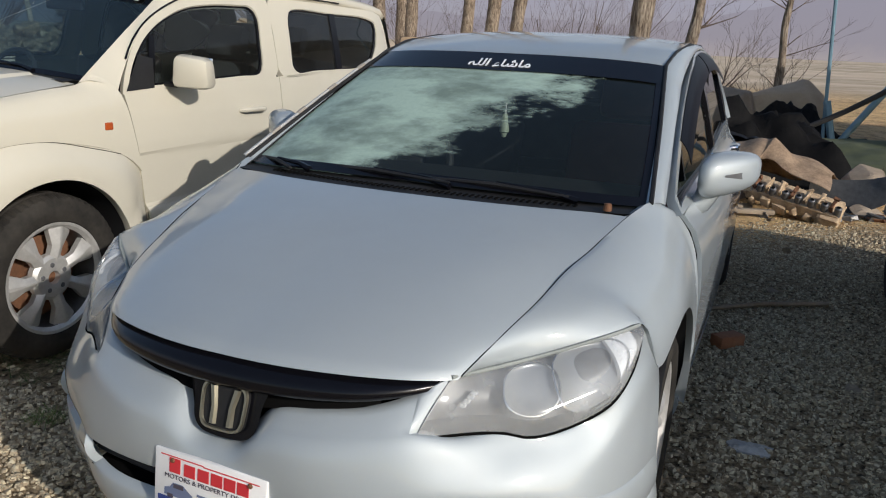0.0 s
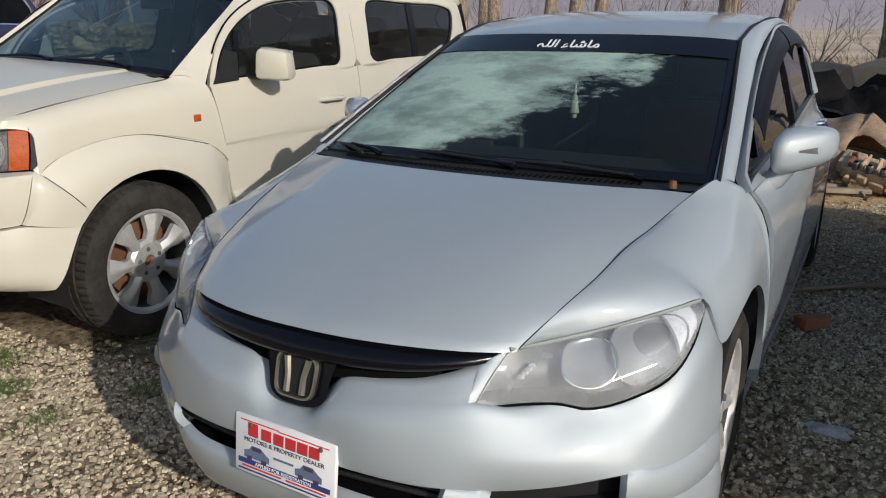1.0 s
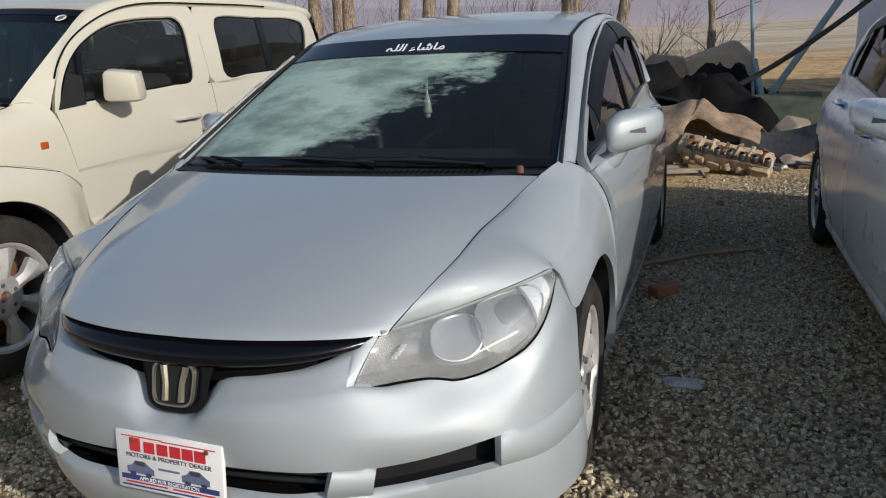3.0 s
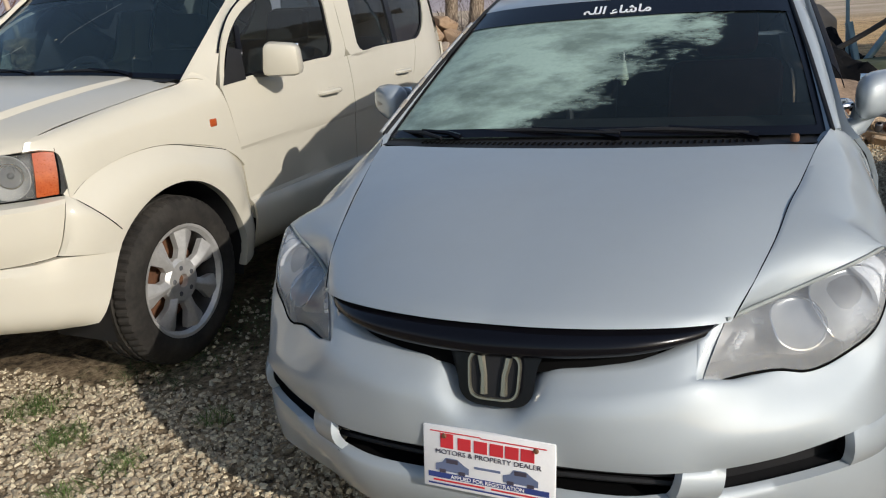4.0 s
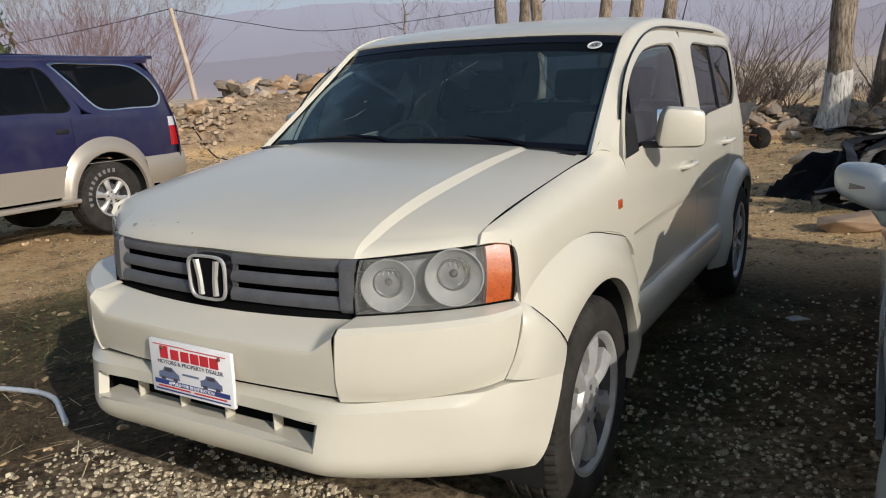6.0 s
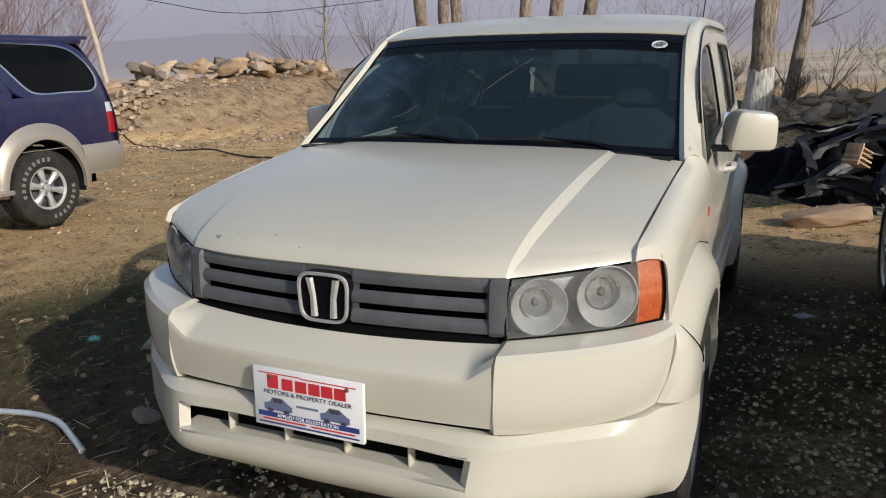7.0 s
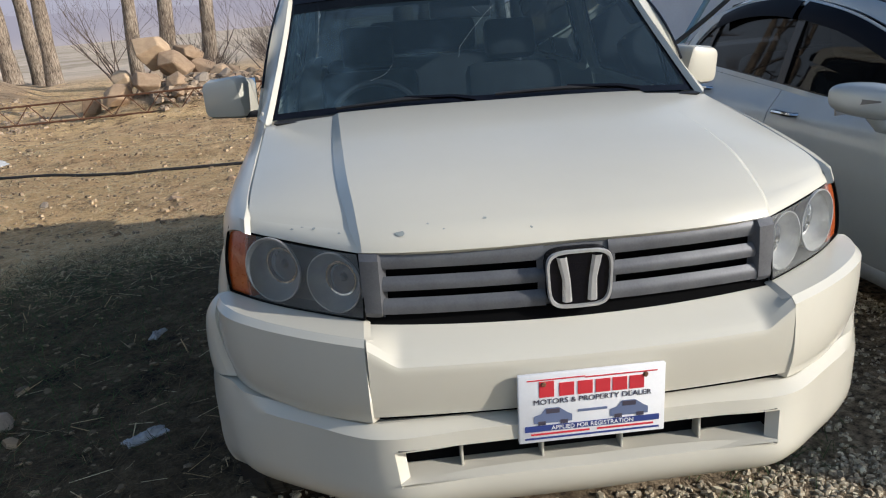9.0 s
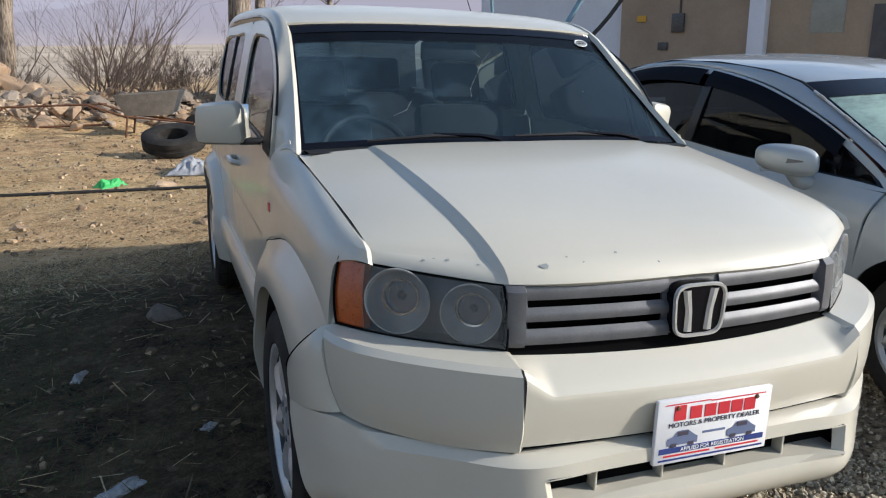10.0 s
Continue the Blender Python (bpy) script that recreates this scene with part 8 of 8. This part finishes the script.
# steel frame and cable beyond the heap
M_BLUESTEEL = varied("blue_steel", (0.14, 0.24, 0.30), (0.22, 0.34, 0.40), 0.5, 6, 0.3, fine=60, bumpy=0.1)
frame_ = new("steel_frame")
tagged(frame_, "pale blue steel pole frame", "frame")
for p, q, r_ in (((5.6, 10.6, 0), (5.35, 10.7, 4.2), .025), ((5.55, 10.6, 0), (6.9, 9.7, 2.6), .045), ((5.75, 10.5, 0), (5.55, 10.6, .9), .05)):
    bm = bmesh.new()
    tube(bm, [p, q], r_, 8)
    part("pole", bm, M_BLUESTEEL, frame_)
bm = bmesh.new()
tube(bm, spline([(4.6, 10.3, .35), (5.6, 9.9, .9), (6.8, 9.3, 2.0), (7.2, 9.0, 2.9)], 16), .035, 8)
tagged(mesh_object("cable", bm, M_CABLE), "thick black cable slung up to the wall", "cable")
# pole and wire on the bank
pl_ = new("utility_pole")
tagged(pl_, "thin pale leaning wooden pole on the bank", "pole")
pb, pt = lie(-11.58, 24.6, -.2), Vector((-12.09, 24.6, 4.38))
bm = bmesh.new()
tube(bm, [pb, pb.lerp(pt, .5) + Vector((.05, 0, 0)), pt], [.085, .075, .06], 10)
part("shaft", bm, varied("pale_wood", (.38, .28, .20), (.55, .45, .36), .8, 4, fine=40), pl_)
bm = bmesh.new()
bm_box(bm, pt + Vector((.03, -.02, -.25)), (.07, .05, .12), None, .01)
part("insulator", bm, M_PLASTIC, pl_)
bm = bmesh.new()
tube(bm, [(-12.09 + 10.19 * k, 24.6 + 9.6 * k, z) for k, z in spline([(0.0, 4.36), (0.177, 3.96), (0.353, 3.7), (0.736, 4.21), (0.97, 4.66)], 30)], .012, 4, False)
far2 = Vector((-40, 34, 5.5))
tube(bm, [pt.lerp(far2, k / 16) + Vector((0, 0, -1.0 * 4 * (k / 16) * (1 - k / 16))) for k in range(17)], .012, 4, False)
tagged(mesh_object("overhead_wire", bm, M_CABLE), "sagging overhead wire from a pole", "wire")

# ---- the long building ----
M_TANWALL = varied("tan_plaster", (0.30, 0.225, 0.155), (0.42, 0.325, 0.23), 0.9, 1.2, fine=25, bumpy=0.2)
M_WHITEWALL = varied("white_plaster", (0.68, 0.69, 0.72), (0.80, 0.81, 0.84), 0.9, 1.2, fine=25, bumpy=0.2)
bld = new("long_building")
tagged(bld, "low tan plastered building with white pillars", "building")
bld.matrix_world = Matrix.Translation((.858, -.462, -.326)) @ Matrix.Scale(1.22, 4)
for nm, c, s_, mtl in (("wall", (9.5, 6.9, 1.6), (4.4, 5.0, 3.2), M_TANWALL), ("end_wall", (9.6, 11.0, 1.6), (4.4, 3.2, 3.2), M_WHITEWALL), ("roof", (9.4, 8.55, 3.30), (4.9, 8.5, .2), M_TANWALL)):
    box_part(nm, c, s_, mtl, bld, bevel=.02)
for y_ in (7.06,):
    pil = box_part("pillar", (7.22, y_, 1.15), (.16, .24, 2.3), M_WHITEWALL, bld, bevel=.01)
    box_part("capital", (7.22, y_, 2.5), (.20, .28, .4), M_ROCK, pil, bevel=.01)
box_part("wall_sign", (7.285, 9.0, 1.93), (.012, .16, .10), mat("yellow_sign", (.62, .33, .03), .6), bld)
box_part("meter_box", (7.275, 8.35, 1.85), (.05, .20, .28), M_DARKHOUSING, bld)
box_part("conduit", (7.29, 8.33, 2.5), (.02, .03, 1.1), M_DARKHOUSING, bld)
box_part("wall_socket", (7.285, 8.6, 1.5), (.03, .16, .12), M_DARKHOUSING, bld)
box_part("door", (7.285, 5.1, 1.0), (.03, .95, 2.0), varied("dark_door", (.06, .055, .05), (.11, .10, .09), .6), bld)
box_part("poster", (7.29, 6.15, 1.95), (.008, .45, .6), varied("faded_poster", (.26, .27, .23), (.36, .35, .30), .7, 5, fine=40), bld)

# ---- the white car alongside and the navy off-roader ----
pale = copy_thing(saloon, saloon.matrix_world @ Matrix.Translation((2.575, 2.115, 0)) @ Matrix.Rotation(.004, 4, "Z") @ Matrix.Translation((0, -2, 0)))
pale.name = "white_saloon"
tagged(pale, "off-white saloon car parked alongside, seen along its flank", "car")
for o in pale.children_recursive:
    if o.material_slots and o.material_slots[0].material == M_SILVER:
        o.material_slots[0].link = "OBJECT"
        o.material_slots[0].material = M_WHITE

navy = new("large_suv")
navy.matrix_world = pose(-8.437, 6.205, .03, 0, 0, math.degrees(math.atan2(0.906, 0.4235)) - 90)
tagged(navy, "dark navy off-road car with beige lower panels", "car", "parked cars")
NZ = ([.3, .5, .82, 1.10, 1.30, 1.36, 1.70, 1.86, 1.93], [.80, .83, .84, .842, .825, .81, .745, .705, .62])


def n_side(v, z, out=0.0):
    u = float(np.interp(z, *NZ)) + out
    if v < .5:
        u -= .10 * ((.5 - v) / .5) ** 2
    if v > 4.2:
        u -= .10 * ((v - 4.2) / .45) ** 2
    return (u, v, z)


N_FH, N_RH, N_HZ = .90, 3.565, .405
nb = lambda v: 1.325
for s in (1, -1):
    f = (lambda g: np.asarray(g)) if s > 0 else mirrored
    for l_, r_ in ((.1, 1.28), (1.285, 2.26), (2.265, 3.2), (3.205, 4.6)):
        panel("body_panel" if l_ != 1.285 and l_ != 2.265 else "door", [f(side_grid(n_side, lambda z: l_, lambda z: r_, lambda v: max(arch(N_FH, N_HZ, .56, .80)(v), arch(N_RH, N_HZ, .56, .80)(v)), nb, ev(26), 12))], M_NAVY, navy)
        panel("lower_panel", [f(side_grid(n_side, lambda z: l_, lambda z: r_, lambda v: min(.795, max(arch(N_FH, N_HZ, .49, .48)(v), arch(N_RH, N_HZ, .49, .48)(v))), lambda v: .802, ev(30), 8, .008))], M_TAUPE, navy)
    for hv in (N_FH, N_RH):
        aa = np.linspace(radians(-4), radians(184), 13)
        panel("wheel_arch_flare", [f(flare([(hv - .58 * math.cos(a), N_HZ + .665 * math.sin(a) ** .8 if math.sin(a) > 0 else N_HZ + .5 * math.sin(a)) for a in aa], [(hv - .465 * math.cos(a), N_HZ + .50 * math.sin(a)) for a in aa], 40, n_side))], M_TAUPE, navy, depth=.01)
        bm = bmesh.new()
        add_grid(bm, np.array([[(s * u, hv - .48 * math.cos(k), N_HZ + .52 * math.sin(k)) for k in np.linspace(radians(-10), radians(190), 20)] for u in (.84, .5)]))
        part("wheel_liner", bm, M_BLACK, navy)
        wh = wheel(navy, s * .855, hv, N_HZ, .400, .26, .215, 6, False, wide=(.05, .085), disc=M_GUNMETAL)
        mw = Matrix.Translation((s * .855, hv, N_HZ)) @ Matrix.Rotation(radians(90 * s), 4, "Y")
        for k in list(range(0, 8)) + list(range(14, 24)):
            bm = bmesh.new()
            lathe(bm, [(.275, .009), (.318, .009)], 1, mw, angles=[2 * math.pi * k / 30 + .02, 2 * math.pi * k / 30 + .13])
            part("white_block", bm, M_LETTER, wh, smooth=False)
    for outl, inn in (([(3.03, 1.89), (3.1, 1.90), (3.6, 1.905), (4.15, 1.88), (4.40, 1.72), (4.57, 1.45), (4.57, 1.33), (4.0, 1.322), (3.5, 1.322), (3.36, 1.40), (3.12, 1.78)],
                       [(3.13, 1.852), (3.17, 1.865), (3.6, 1.86), (4.04, 1.84), (4.19, 1.79), (4.37, 1.63), (4.43, 1.48), (4.36, 1.39), (4.0, 1.368), (3.64, 1.365), (3.55, 1.40), (3.33, 1.64)]),
                      ([(2.27, 1.322), (2.28, 1.6), (2.31, 1.89), (2.7, 1.905), (3.02, 1.89), (3.22, 1.6), (3.34, 1.322), (2.8, 1.322)], [(2.34, 1.37), (2.35, 1.6), (2.38, 1.80), (2.7, 1.81), (3.0, 1.80), (3.14, 1.6), (3.22, 1.39), (2.8, 1.37)]),
                      ([(1.15, 1.322), (1.4, 1.6), (1.72, 1.86), (2.0, 1.90), (2.26, 1.90), (2.26, 1.6), (2.26, 1.322), (1.7, 1.322)], [(1.35, 1.37), (1.55, 1.6), (1.80, 1.78), (2.0, 1.80), (2.17, 1.80), (2.18, 1.6), (2.18, 1.37), (1.7, 1.37)])):
        fr = panel("window_frame", [f(ring_between(outl, inn, 60, lambda v, z: n_side(v, z)))], M_NAVY, navy, depth=.02)
        c_ = np.array(inn).mean(0)
        panel("window_seal", [f(ring_between([tuple(c_ + (np.array(p) - c_) * 1.035) for p in inn], [tuple(c_ + (np.array(p) - c_) * .985) for p in inn], 60, lambda v, z: n_side(v, z, .002)))], M_CHROME if inn[0][0] > 3 else M_GLOSSBLACK, fr, depth=.005)
        bm = bmesh.new()
        add_grid(bm, f(np.array(fill_outline(inn, 40, lambda v, z: n_side(v, z, -.008)))), close_v=True)
        outward(bm)
        part("window_pane", bm, M_DARKGLASS, fr, "dark tinted window").visible_shadow = False
    panel("window_bar", [f(np.array([[n_side(2.95 + k, z, .0), n_side(2.98 + k, z, .0)] for k, z in ((.0, 1.37), (-.04, 1.80))]))], M_GLOSSBLACK, fr)
    panel("roof_side", [f(sheet([[n_side(v, 1.885), (.66, v, 1.935), (.60, v, 1.955)] for v in (1.75, 2.6, 3.5, 4.4)], 20, 6))], M_NAVY, navy)
    tl = panel("tail_lamp", [f(np.array([[n_side(v, z, .006) for z in (.90, 1.02, 1.13)] for v in (4.50, 4.56, 4.62, 4.66)]))], M_REDLENS, navy, "red and clear tail lamp", depth=.02)
    panel("clear_lens", [f(np.array([[n_side(v, z, .006) for z in (1.134, 1.19, 1.24)] for v in (4.50, 4.56, 4.62, 4.66)]))], M_CLEARBULB, tl, "clear upper lens", depth=.02)
    panel("rear_bumper", [f(sheet([[n_side(v, .80, .02), n_side(v, .74, .05), n_side(v, .60, .05), n_side(v, .48, .0)] for v in (4.06, 4.3, 4.55, 4.72)], 10, 8))], M_TAUPE, navy)
    bm = bmesh.new()
    bm_box(bm, (s * .87, 2.24, .43), (.16, 1.75, .05), None, .015)
    part("running_board", bm, M_TAUPE, navy)
    for v_ in (2.12, 3.08):
        bm = bmesh.new()
        bm_box(bm, (s * (n_side(v_, 1.16)[0] + .008), v_, 1.16), (.02, .14, .05), None, .008)
        part("handle", bm, M_BLACK, navy)
nroof = sheet([[(0, 1.70, 1.90), (.35, 1.70, 1.90), (.60, 1.75, 1.885)], [(0, 2.0, 1.965), (.35, 2.0, 1.962), (.60, 2.0, 1.955)], [(0, 3.5, 1.99), (.35, 3.5, 1.98), (.60, 3.5, 1.955)], [(0, 4.35, 1.96), (.35, 4.35, 1.955), (.60, 4.3, 1.94)]], 20, 10)
whole("roof", nroof, M_NAVY, navy)
whole("tailgate", sheet([[(0, 4.74, .75), (.5, 4.72, .75), (.80, 4.62, .75)], [(0, 4.72, 1.30), (.5, 4.70, 1.30), (.78, 4.58, 1.30)], [(0, 4.42, 1.90), (.5, 4.41, 1.90), (.66, 4.33, 1.89)]], 12, 12), M_NAVY, navy)
box_part("spoiler", (0, 4.42, 1.945), (1.22, .24, .04), M_NAVY, navy, bevel=.014)
whole("bonnet", sheet([[(0, .0, .98), (.5, .03, .98), (.74, .2, .98)], [(0, .1, 1.18), (.5, .12, 1.18), (.75, .3, 1.16)], [(0, 1.2, 1.34), (.5, 1.2, 1.34), (.80, 1.2, 1.31)]], 12, 12), M_NAVY, navy)
whole("front_panel", sheet([[(0, .0, .98), (.5, .03, .98), (.74, .15, .98)], [(0, -.08, .5), (.5, -.05, .5), (.78, .12, .5)]], 6, 12), M_TAUPE, navy)
whole("windscreen", sheet([[(0, 1.2, 1.34), (.5, 1.2, 1.34), (.78, 1.25, 1.32)], [(0, 1.72, 1.90), (.5, 1.72, 1.90), (.64, 1.76, 1.88)]], 8, 10), M_DARKGLASS, navy, depth=0)
for c, s_ in (((0, 2.3, .55), (1.1, 4.3, .4)), ((0, 3.0, 1.1), (1.2, 2.6, .35))):
    bm = bmesh.new()
    bm_box(bm, c, s_)
    part("inner_shell", bm, M_GAP, navy, "dark underbody")
